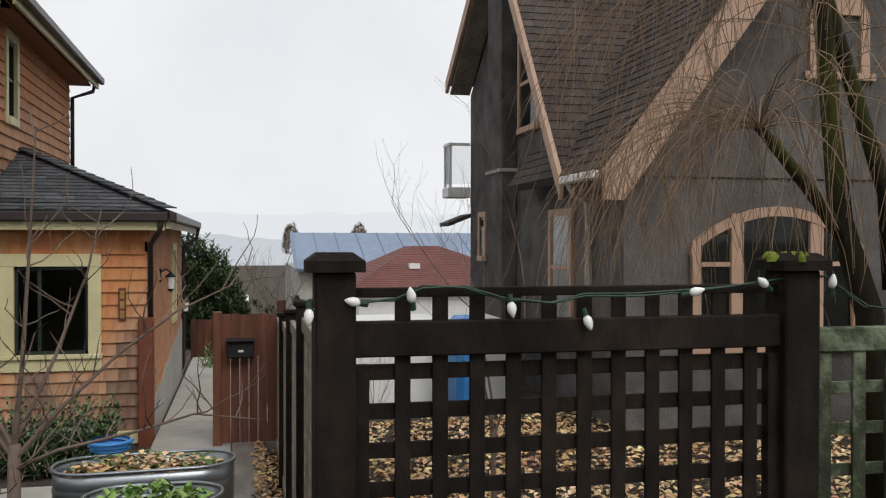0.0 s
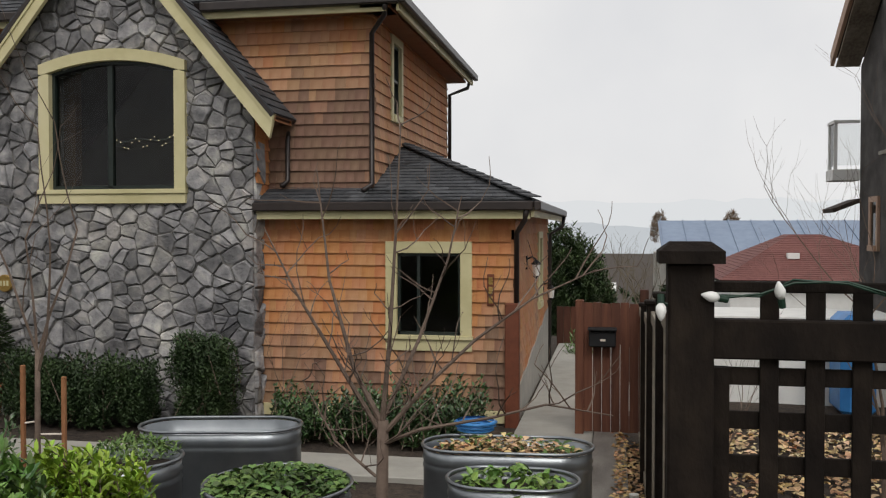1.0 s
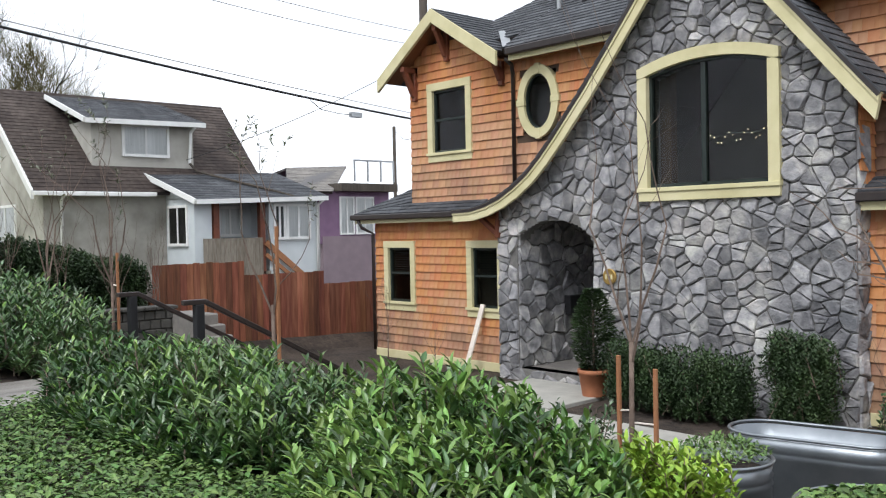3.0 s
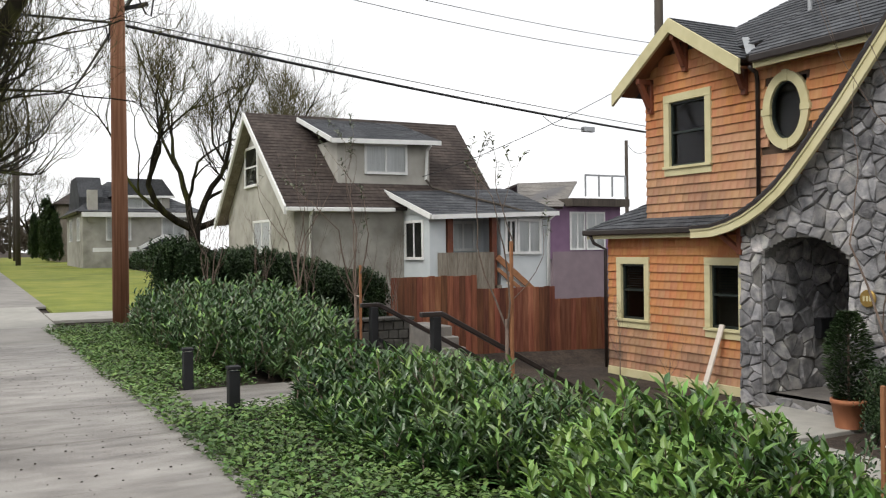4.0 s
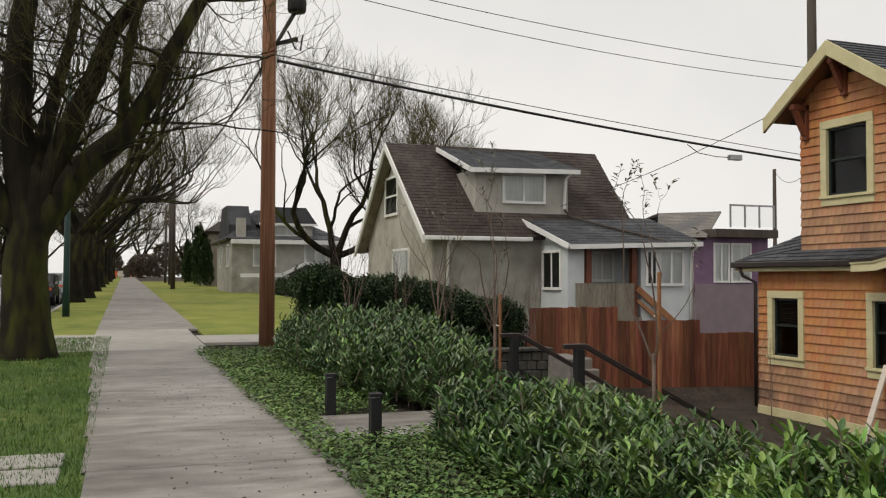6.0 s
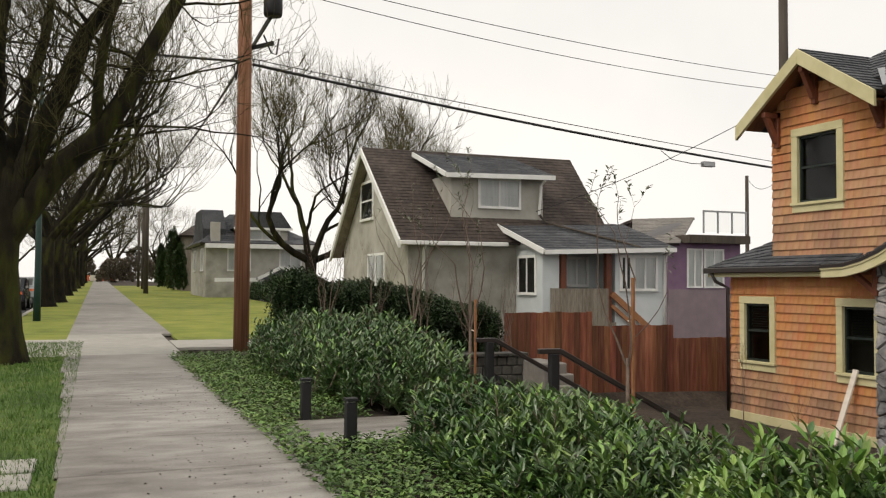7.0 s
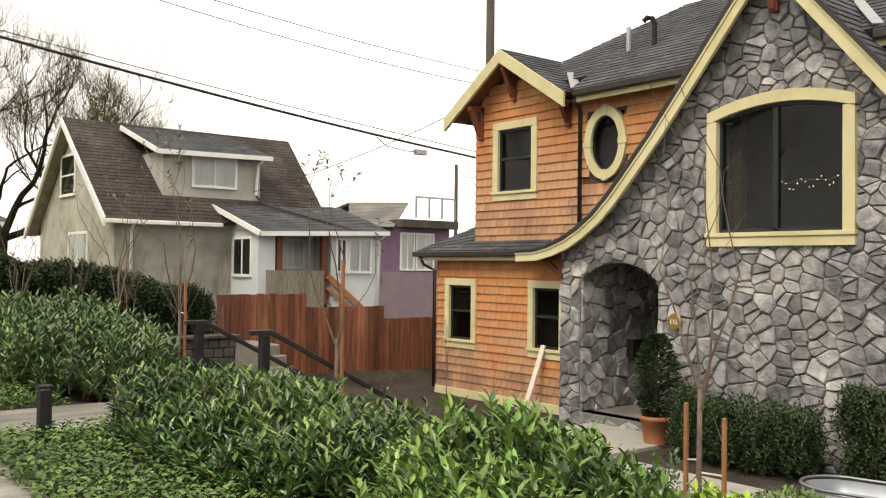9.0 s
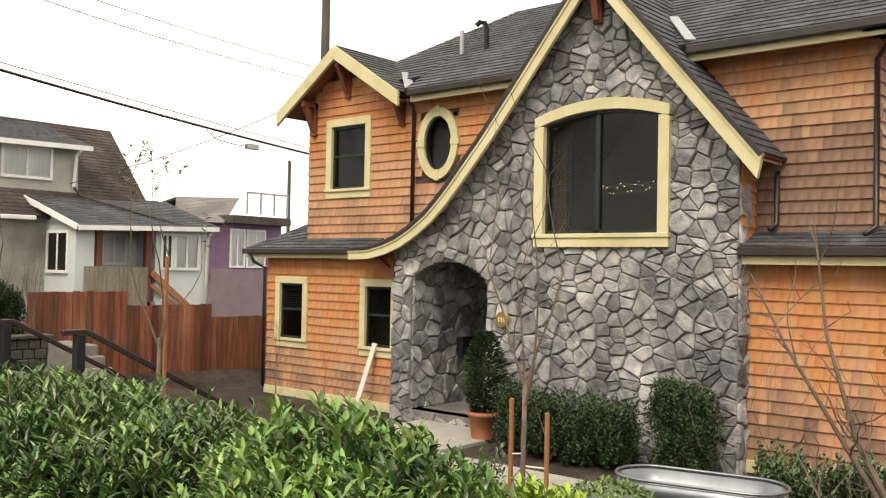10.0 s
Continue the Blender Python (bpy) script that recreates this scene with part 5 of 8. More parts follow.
shrub("hedge", -16.7, -15.75, 3.0, 7.5, 1.50, "tall clipped dark green boundary hedge", YEW, 4200, 16, 0.075, 0.035, 9, category="hedge", spread=0.2, rough_top=0.05, twiggy=0.03, slope=-0.17, round_off=0.1)
# ground cover beside the sidewalk
m = Mesh()
rngc = random.Random(21)
for i in range(21000):
    x = -3.6 - rngc.random() ** 1.4 * 14
    y = rngc.uniform(1.68 + 0.024 * min(0.0, x + 6.5), 2.95)
    if -9.7 < x < -8.25 and y > 2.0:
        continue
    z = max(street_z(x), ground_z(x, y)) + rngc.uniform(-0.02, 0.11)
    a = rngc.uniform(0, 6.28)
    leaf(m, (x, y, z), (math.cos(a), math.sin(a), rngc.uniform(-0.1, 0.7)), rngc.uniform(0.04, 0.075), rngc.uniform(0.022, 0.038), rngc)
tagged(part("ground_cover", m, COVER), "low green trailing ground cover along the sidewalk", "ground cover", "", "stuff")
# grass blades
m = Mesh()
for i in range(26000):
    x = -4.0 - rngc.random() ** 1.3 * 18
    y = rngc.uniform(-2.2, -0.12)
    z = street_z(x) - 0.012
    h, a = rngc.uniform(0.03, 0.075), rngc.uniform(0, 6.28)
    dx, dy = math.cos(a) * 0.006, math.sin(a) * 0.006
    m.add([(x - dx, y - dy, z), (x + dx, y + dy, z), (x + rngc.uniform(-0.03, 0.03), y + rngc.uniform(-0.03, 0.03), z + h)], [(0, 1, 2)])
tagged(part("grass", m, BLADE), "short fresh green grass blades on the verge", "grass", "", "stuff")


# ---- stock tanks and their plants ----
def tank(cx, cy, rim, r, sx_, turn, label, depth=0.09):
    gz = -0.93
    o = thing("stock_tank", (cx, cy, gz), label, "planter", "stock tanks")
    prof = [(r * 0.96, gz), (r * 0.965, gz + 0.1), (r * 0.985, gz + 0.115), (r * 0.97, gz + 0.13)]
    for z in (rim - 0.16, rim - 0.10):
        prof += [(r * 0.975, z - 0.02), (r * 1.0, z), (r * 0.975, z + 0.02)]
    prof += [(r * 0.99, rim - 0.02), (r * 0.96, rim - 0.02), (r * 0.95, rim - max(0.14, depth + 0.02))]
    body = part("tank_wall", Mesh().ring(0, 0, [(a, z - gz) for a, z in prof], n=56, sy=sx_), GALV, o, "ribbed galvanised steel wall", smooth=True)
    rimm = Mesh()
    n_ = 56
    ringp = []
    for q in range(n_ + 1):
        t = 2 * math.pi * (q + 0.5) / n_
        ringp.append((r * math.cos(t) + math.copysign(sx_, math.cos(t)), r * math.sin(t), rim - gz))
    rimm.tube(ringp, 0.014, 8, False)
    rr = part("rim", rimm, GALV, o, "rolled steel rim", smooth=True)
    soil = Mesh()
    soil.v = [(r * 0.95 * math.cos(2 * math.pi * (q + 0.5) / 40) + math.copysign(sx_, math.cos(2 * math.pi * (q + 0.5) / 40)), r * 0.95 * math.sin(2 * math.pi * (q + 0.5) / 40), rim - gz - depth) for q in range(40)]
    soil.f = [tuple(range(40))]
    so = part("soil", soil, SOIL, o, "dark planting soil")
    for ob in (body, rr, so):
        ob.matrix_parent_inverse = Matrix.Identity(4)
    o.rotation_euler = (0, 0, radians(turn))
    return o


tank(-3.17, 7.08, -0.11, 0.30, 0.38, 12, "long oval galvanised stock tank, nearly empty", 0.42)
tank(-0.72, 6.98, -0.15, 0.29, 0.38, 4, "oval galvanised stock tank full of fallen leaves")
tank(-0.57, 6.02, -0.15, 0.28, 0.17, 2, "oval galvanised stock tank with young green plants")
tank(-2.10, 5.62, -0.15, 0.49, 0.0, 0, "round galvanised stock tank overflowing with green strawberry plants")
tank(-3.38, 6.0, -0.13, 0.36, 0.0, 0, "round galvanised stock tank with a pale hebe plant")


def bed(name, cx, cy, rx, ry, z, n_, mat, length, width, label, seed, cat="plant", flat=0.3):
    rng = random.Random(seed)
    m = Mesh()
    for i in range(n_):
        a, q = rng.uniform(0, 6.28), math.sqrt(rng.random())
        x, y = cx + math.cos(a) * q * rx, cy + math.sin(a) * q * ry
        b = rng.uniform(0, 6.28)
        leaf(m, (x, y, z - 0.09 + rng.uniform(0, 0.13) * (1.3 - q)), (math.cos(b), math.sin(b), rng.uniform(-0.1, flat * 2)), length * rng.uniform(0.6, 1.2), width * rng.uniform(0.6, 1.2), rng)
    return tagged(part(name, m, mat), label, cat)


bed("strawberry_plant", -2.10, 5.62, 0.48, 0.48, -0.10, 900, COVER, 0.075, 0.05, "green strawberry plants filling a round tank", 31)
bed("hebe_plant", -3.38, 6.0, 0.34, 0.34, -0.02, 700, COVER, 0.05, 0.02, "pale green hebe plant in a round tank", 32, flat=0.9)
bed("kale_plant", -0.57, 6.02, 0.38, 0.26, -0.13, 200, LAUREL_LIGHT, 0.09, 0.05, "young green kale plants in a tank", 33, flat=0.7)
bed("leaf_litter", -0.72, 6.98, 0.6, 0.26, -0.14, 420, DRY_LEAF, 0.075, 0.05, "brown fallen leaves lying in a tank", 34, "leaves")
bed("tank_greens", -0.72, 6.98, 0.6, 0.25, -0.11, 120, COVER, 0.075, 0.04, "sparse green leaves among fallen ones in a tank", 35)
m = Mesh()
for q in range(3):
    m.ring(-1.02, 7.5 + 0.0, [(0.13 + 0.012 * q, -0.12 + 0.03 * q), (0.16 + 0.012 * q, -0.105 + 0.03 * q), (0.13 + 0.012 * q, -0.09 + 0.03 * q)], n=28)
hose = tagged(part("garden_hose", m, BLUE_PLASTIC, smooth=True), "coiled bright blue garden hose on the tank", "hose")
hose.location = (0.0, -0.2, 0.0)
part("hose_rack", Mesh().tube([(-1.02, 7.5, -0.93), (-1.02, 7.5, -0.06)], 0.03, 8), BLACK_METAL, hose)

# ---- young bare trees ----
def bare_tree(name, base, height, r, seed, label, depth=4, mat=TWIG, spread=0.3, fork=(2, 3), leaves=0, first=None, group="", shrinkage=0.72, up=0.15):
    rng = random.Random(seed)
    o = thing(name, base, label, "tree", group)
    b = Vector(base)
    stem_h = height * 0.3 if first is None else first
    tr = Mesh().tube([b - Vector((0, 0, 0.1)), b + Vector((rng.uniform(-0.02, 0.02), rng.uniform(-0.02, 0.02), stem_h * 0.5)), b + Vector((0, 0, stem_h))], [r * 1.15, r, r * 0.9], 8)
    part("trunk", tr, mat, o, smooth=True)
    m, tips = Mesh(), []
    for i in range(rng.randint(3, 4)):
        a = i * 2.1 + rng.uniform(-0.3, 0.3)
        grow(m, b + Vector((0, 0, stem_h * rng.uniform(0.85, 1.0))), (math.cos(a) * spread, math.sin(a) * spread, 0.8), height * 0.34, r * 0.62, depth - 1, rng, tips, 0.2, fork, shrinkage, up)
    tagged(part("crown", m, mat, o), kind="stuff")
    if leaves:
        lm = Mesh()
        for p, d in tips:
            for i in range(leaves):
                leaf(lm, p - d * rng.uniform(0, 0.25), (rng.uniform(-1, 1), rng.uniform(-1, 1), rng.uniform(-0.2, 1)), 0.07, 0.022, rng)
        tagged(part("foliage", lm, OLIVE, o), kind="stuff")
    return o


fruit = thing("fruit_tree", (-1.03, 4.15, -0.35), "bare young fruit tree with long thin branches", "tree")
part("trunk", Mesh().tube([(-1.03, 4.15, -0.5), (-1.0, 4.15, 0.2), (-1.0, 4.17, 0.62)], [0.036, 0.032, 0.028], 8), TWIG, fruit, "grey brown trunk", smooth=True)
rngf = random.Random(44)


def limb(pts, r):
    m = Mesh().tube(pts, [lerp(r, 0.003, i / (len(pts) - 1)) for i in range(len(pts))], 6, False)
    for i in range(1, len(pts)):
        for q in range(4):
            p = Vector(pts[i - 1]).lerp(Vector(pts[i]), rngf.random())
            d = Vector((rngf.uniform(-1, 1), rngf.uniform(-1, 1), rngf.uniform(0.0, 1.0)))
            grow(m, p, d, rngf.uniform(0.12, 0.3), 0.0045, 1, rngf, [], 0.3, (1, 2), 0.6)
    part("branch", m, TWIG, fruit)


limb([(-1.0, 4.16, 0.6), (-1.15, 4.2, 0.85), (-1.28, 4.2, 1.3), (-1.36, 4.25, 1.85)], 0.016)
limb([(-1.0, 4.16, 0.62), (-0.95, 4.1, 1.0), (-0.92, 4.1, 1.5), (-0.88, 4.05, 2.05)], 0.015)
limb([(-1.0, 4.16, 0.55), (-0.78, 4.15, 0.8), (-0.55, 4.2, 1.02), (-0.28, 4.2, 1.22), (0.02, 4.25, 1.36)], 0.014)
limb([(-1.02, 4.16, 0.5), (-0.8, 4.1, 0.6), (-0.45, 4.05, 0.68), (-0.2, 4.05, 0.75), (0.1, 4.0, 0.72)], 0.011)
limb([(-1.02, 4.16, 0.58), (-1.2, 4.1, 0.9), (-1.38, 4.0, 1.25), (-1.52, 3.95, 1.56)], 0.013)
limb([(-1.0, 4.16, 0.62), (-0.85, 4.3, 1.0), (-0.72, 4.4, 1.4), (-0.66, 4.45, 1.72)], 0.012)
limb([(-1.03, 4.15, 0.35), (-1.25, 4.2, 0.5), (-1.42, 4.2, 0.8)], 0.009)


def staked_tree(x, y, height, seed, leaves, stakes, label):
    z = ground_z(x, y)
    bare_tree("sapling", (x, y, z), height, 0.022, seed, label, 4, TWIG, 0.22, (1, 2), leaves, first=height * 0.45, group="saplings")
    for dx, dy, top in stakes:
        o = thing("tree_stake", (x + dx, y + dy, z), "reddish cedar stake tied to a sapling", "stake", "tree stakes")
        part("stake", Mesh().box(x + dx - 0.016, x + dx + 0.016, y + dy - 0.016, y + dy + 0.016, z - 0.2, top), STAKE, o, "", 0.004)
        part("tie", Mesh().tube([(x + dx, y + dy, top - 0.45), (x, y, top - 0.43)], 0.008, 5), FADED_WHITE, o, "pale rubber tie")


staked_tree(-12.0, 5.1, 2.9, 61, 16, [(0.12, 0.03, 1.33)], "young staked olive tree with sparse leaves")
staked_tree(-7.92, 5.1, 2.7, 62, 9, [(0.05, 0.03, 1.62)], "young staked tree with few leaves")
staked_tree(-4.25, 6.15, 3.0, 63, 0, [(-0.13, 0.0, 0.5), (0.14, 0.12, 0.4)], "bare young tree tied between two stakes")
staked_tree(-13.0, 4.6, 2.6, 64, 2, [], "slim bare sapling before the hedge")
for i, y in enumerate((3.9, 4.7, 5.6, 6.5, 7.2)):
    bare_tree("sapling", (-15.6 + 0.1 * i, y, ground_z(-15.6, y)), 2.3, 0.02, 70 + i, "upright bare sapling before the dark hedge", 4, TWIG, 0.12, (2, 3), 0, group="saplings", up=0.35)
bare_tree("sapling", (-12.9, 10.6, -0.92), 1.6, 0.01, 81, "thin bare sapling by the shingle wall", 3, TWIG, 0.2, group="saplings")
bare_tree("bare_shrub", (-11.6, 10.6, -0.92), 1.0, 0.008, 82, "dry seed head shrub by the shingle wall", 4, TWIG, 0.5)
bare_tree("bare_shrub", (-4.0, 10.7, -0.92), 1.6, 0.009, 83, "thin bare shrub before the shingle wall", 4, TWIG, 0.6, up=0.25)

# ---- things at the front of the house ----
m = Mesh().bar((-11.12, 10.85, -0.92), (-11.02, 11.22, 0.24), 0.1, 0.035, (0, 1, 0))
tagged(part("leaning_board", m, FADED_WHITE, None, "", 0.004), "pale primed board leaning on the shingle wall", "board")
pot = thing("potted_shrub", (-8.02, 10.45, -0.87), "dark evergreen shrub in a terracotta pot by the entry", "potted plant")
part("pot", Mesh().ring(-8.02, 10.45, [(0.17, -0.87), (0.22, -0.55), (0.235, -0.55), (0.235, -0.49), (0.2, -0.49), (0.19, -0.53)], n=28), TERRACOTTA, pot, "orange terracotta pot", smooth=True)
m = Mesh()
rngp = random.Random(91)
for i in range(2600):
    t = rngp.random()
    a, rr_ = rngp.uniform(0, 6.28), (0.26 * math.sin(math.pi * (0.15 + 0.8 * t)) + 0.04) * math.sqrt(rngp.random())
    leaf(m, (-8.02 + rr_ * math.cos(a), 10.45 + rr_ * math.sin(a), -0.5 + 1.15 * t), (math.cos(a), math.sin(a), 0.4), 0.075, 0.034, rngp)
tagged(part("foliage", m, YEW, pot), kind="stuff")
part("stem", Mesh().tube([(-8.02, 10.45, -0.55), (-8.02, 10.45, 0.4)], 0.015, 6), TWIG, pot)
pl = tagged(part("number_plaque", Mesh().ring(-8.07, 0, [(0.001, 0.03), (0.11, 0.03), (0.12, 0.02), (0.12, 0.0)], n=28), BRASS, smooth=False), "round brass plaque on the stone wall", "plaque")
pl.matrix_world = Matrix.Translation((-8.07, YS - 0.07, 0.81)) @ Matrix.Rotation(radians(90), 4, "X") @ Matrix.Translation((8.07, 0, 0))
for i in (-1, 0, 1):
    o = part("digit_bar", Mesh().box(-8.07 + 0.05 * i - 0.014, -8.07 + 0.05 * i + 0.014, -0.035, 0.035, 0.03, 0.036), CREAM, None)
    o.parent = pl
nb = tagged(part("number_plate", Mesh().box(-1.475, -1.385, YW - 0.045, YW - 0.02, 0.58, 0.98), BRACKET, None, "", 0.004), "narrow wooden plate with three brass bars", "plaque")
for i in range(3):
    part("digit_bar", Mesh().box(-1.455, -1.405, YW - 0.055, YW - 0.045, 0.61 + 0.12 * i, 0.70 + 0.12 * i), BRASS, nb)


def sconce(x, y, z):
    o = thing("wall_lantern", (x, y, z), "black metal wall lantern on the side wall", "lamp", "wall lanterns")
    part("arm", Mesh().tube([(x, y, z + 0.12), (x + 0.08, y, z + 0.16), (x + 0.14, y, z + 0.12)], 0.012, 6).box(x - 0.01, x + 0.015, y - 0.04, y + 0.04, z - 0.02, z + 0.18), BLACK_METAL, o)
    part("roof_cap", Mesh().ring(x + 0.14, y, [(0.01, z + 0.12), (0.08, z + 0.06), (0.075, z + 0.05)], n=8), BLACK_METAL, o)
    part("lamp_glass", Mesh().ring(x + 0.14, y, [(0.06, z + 0.05), (0.045, z - 0.11)], n=8), BULB, o, "frosted lantern glass")
    part("base_ring", Mesh().ring(x + 0.14, y, [(0.05, z - 0.11), (0.02, z - 0.15)], n=8), BLACK_METAL, o)


sconce(-1.12, 12.75, 1.0)
sconce(-1.12, 15.9, 0.45)
# warm string lights inside the large window
st = thing("indoor_string_lights", (-6.4, 11.7, 2.8), "tiny warm string lights glowing inside the window", "string lights")
WARM = glow_material("warm_light", (1.0, 0.75, 0.4), 4.0)
part("wire", Mesh().tube([(-6.9, 11.7, 2.72), (-6.6, 11.7, 2.83), (-6.2, 11.7, 2.80), (-5.8, 11.7, 2.88)], 0.004, 4), GREEN_WIRE, st)
for i in range(20):
    x = lerp(-6.9, -5.8, i / 19)
    z = 2.74 + 0.07 * math.sin(i * 1.3) + 0.004 * i
    part("light", Mesh().ring(x, 11.69, [(0.001, z - 0.008), (0.007, z), (0.001, z + 0.008)], n=6), WARM, st)

# leaves blown along the side path
m = Mesh()
rngq = random.Random(131)
for i in range(900):
    x, y = rngq.uniform(0.12, 0.40), rngq.uniform(4.6, 10.5)
    a = rngq.uniform(0, 6.28)
    leaf(m, (x, y, -0.81 if x < 0.24 else ground_z(x, y) + 0.0), (math.cos(a), math.sin(a), rngq.uniform(0.0, 0.4)), 0.06, 0.04, rngq)
tagged(part("leaf_litter", m, DRY_LEAF), "brown leaves blown against the side fence", "leaves", "", "stuff")


# ---- boundary fence of red boards ----
bf = thing("board_fence", (-16.0, 10.2, -0.9), "red brown cedar board fence stepping down to the house", "fence")
rngb = random.Random(7)
y = 7.5
while y < 13.2:
    top = 1.0 if y < 9.42 else 0.72 if y < 11.36 else 0.44
    w = 0.138
    part("board", Mesh().box(-16.02, -16.0 + rngb.uniform(0, 0.008), y, y + w - 0.006, -1.3, top + rngb.uniform(-0.012, 0.012)), FENCE_RED, bf)
    y += w
for y in (7.5, 9.46, 11.4, 13.2):
    part("post", Mesh().box(-16.12, -16.02, y - 0.05, y + 0.05, -1.3, 0.4), FENCE_RED, bf)
# short return from the fence to the house
x = -15.98
while x < -14.3:
    part("board", Mesh().box(x, x + 0.132, 12.9, 12.925, -1.3, 0.40 + rngb.uniform(-0.012, 0.012)), FENCE_RED, bf)
    x += 0.138
# low stone wall and steps beside the hedge
lw = thing("garden_wall", (-14.6, 5.6, -0.5), "low stacked grey stone retaining wall", "wall")
for i in range(16):
    for j in range(4):
        y = 4.1 + i * 0.19 + (0.09 if j % 2 else 0)
        part("stone_block", Mesh().box(-14.75, -14.5 + rngb.uniform(0, 0.03), y, y + 0.18, -0.35 + 0.16 * j, -0.2 + 0.16 * j), DARK_STONE, lw, "", 0.012)
for i in range(16):
    part("cap_stone", Mesh().box(-14.8, -14.44, 4.05 + i * 0.2, 4.24 + i * 0.2, 0.29, 0.35), DARK_STONE, lw, "", 0.012)
ss = thing("stone_steps", (-14.2, 7.3, -0.5), "rough pale stone garden steps beside the fence", "steps")
for i in range(4):
    part("step", Mesh().box(-14.7 + 0.1 * i, -13.7 + 0.1 * i, 7.15 + 0.08 * i, 7.6 + 0.08 * i, -0.75 + 0.0 * i, 0.22 - 0.18 * i), STEP_STONE, ss, "", 0.02)


# ---- grey house ----
def house_window(parent, axis_, c, a0, a1, z0, z1, out, frame_mat=WHITE, mull=True, curtain=True, t=0.09):
    """A window on a wall; axis_ 'x' for a wall that faces +x or -x at x = c, 'y' for one that faces -y at y = c."""
    def bx(m, p0, p1, q0, q1, d0, d1):
        lo, hi = sorted((c + out * d0, c + out * d1))
        return m.box(lo, hi, p0, p1, q0, q1) if axis_ == "x" else m.box(p0, p1, lo, hi, q0, q1)
    fr = Mesh()
    bx(fr, a0 - t, a0, z0 - t, z1 + t, -0.02, 0.05)
    bx(fr, a1, a1 + t, z0 - t, z1 + t, -0.02, 0.05)
    bx(fr, a0, a1, z1, z1 + t, -0.02, 0.05)
    bx(fr, a0 - 0.03, a1 + 0.03, z0 - t, z0, -0.02, 0.09)
    w = part("window", fr, frame_mat, parent)
    s = Mesh()
    if mull == "h":
        bx(s, a0, a1, (z0 + z1) / 2 - 0.03, (z0 + z1) / 2 + 0.03, 0.0, 0.04)
    elif mull:
        bx(s, (a0 + a1) / 2 - 0.035, (a0 + a1) / 2 + 0.035, z0, z1, 0.0, 0.04)
    if s.v:
        part("mullion", s, frame_mat, w)
    part("pane", pane_x(c + out * 0.02, a0, a1, z0, z1, out) if axis_ == "x" else pane_y(a0, a1, z0, z1, c + out * 0.02), CLEAR_GLASS if curtain else GLASS, w)
    part("curtain" if curtain else "blind", bx(Mesh(), a0, a1, z0, z1, 0.004, 0.010), CURTAIN if curtain else BLIND, w)
    return w


GX, GB, GF = -28.0, 19.4, 9.6
gh = thing("grey_house", (-32, 14, 0), "old grey stucco cottage with a steep brown shingle roof", "house")
part("wall", Mesh().box(-36.2, GX, GF, GB, -1.5, 2.95), STUCCO_GREY, gh, "stained grey stucco walls")
part("gable_wall", Mesh().prism_y([(-36.2, 2.95), (GX, 2.95), (-32.3, 6.25)], GF, GF + 0.15), STUCCO_GREY, gh)
eR, eL, rgz = (-27.65, 2.95), (-36.75, 2.70), 6.58
g_planes = [[(eR[0], 9.2, eR[1]), (eR[0], GB - 2.2, eR[1]), (-32.3, 17.95, rgz), (-32.3, 9.2, rgz)],
            [(eL[0], GB, eL[1]), (eL[0], 9.2, eL[1]), (-32.3, 9.2, rgz), (-32.3, 17.95, rgz)],
            [(eR[0], GB - 2.2, eR[1]), (eL[0], GB, eL[1]), (-32.3, 17.95, rgz)]]
roof_part(g_planes, decked(g_planes, 0.1), gh, ROOF_BROWN, label="steep dark brown shingle roof", seed=101, tab=0.5, expo=0.2)
part("barge_board", Mesh().prism_y([(-36.75, 2.45), (-32.3, 6.33), (-32.3, 6.58), (-36.75, 2.72)], 9.14, 9.22), WHITE, gh, "white barge board")
part("barge_board", Mesh().prism_y([(-32.3, 6.33), (-27.65, 2.7), (-27.65, 2.97), (-32.3, 6.58)], 9.14, 9.22), WHITE, gh, "white barge board")
part("soffit", Mesh().slab([(-32.3, 9.22, 6.44), (-32.3, GF, 6.44), (-27.75, GF, 2.86), (-27.75, 9.22, 2.86)], 0.03)
     .slab([(-36.7, 9.22, 2.6), (-36.7, GF, 2.6), (-32.3, GF, 6.44), (-32.3, 9.22, 6.44)], 0.03), FENCE_GREY, gh)
part("gutter", Mesh().box(-27.68, -27.54, 9.2, 13.0, 2.80, 2.94), WHITE, gh, "white gutter", 0.02)
part("downspout", Mesh().tube([(-27.62, 10.1, 2.85), (-27.9, 10.1, 2.65), (-27.94, 10.1, -0.5)], 0.05, 8), WHITE, gh, smooth=True)
house_window(gh, "y", GF, -33.55, -32.05, 3.98, 5.3, -1, mull="h", curtain=False)
house_window(gh, "y", GF, -32.5, -30.6, 1.5, 2.55, -1)
# dormer with its shallow roof
DX = -28.75
part("dormer_wall", Mesh().box(-31.5, DX, 11.4, 14.9, 3.3, 5.32), STUCCO_GREY, gh, "stained stucco dormer")
house_window(gh, "x", DX, 12.47, 13.93, 4.25, 5.14, 1)
dpl = [[(-28.35, 11.05, 5.30), (-28.35, 15.15, 5.38), (-31.8, 15.15, 6.40), (-31.8, 11.05, 6.40)]]
roof_part(dpl, decked(dpl, 0.12), gh, ROOF, label="grey dormer roof", seed=111, tab=0.5, expo=0.2)
part("fascia", Mesh().bar((-28.34, 11.05, 5.22), (-28.34, 15.18, 5.30), 0.05, 0.16), WHITE, gh, "white fascia board")
part("fascia", Mesh().bar((-28.35, 11.03, 5.24), (-31.8, 11.03, 6.36), 0.05, 0.16), WHITE, gh, "white fascia board")
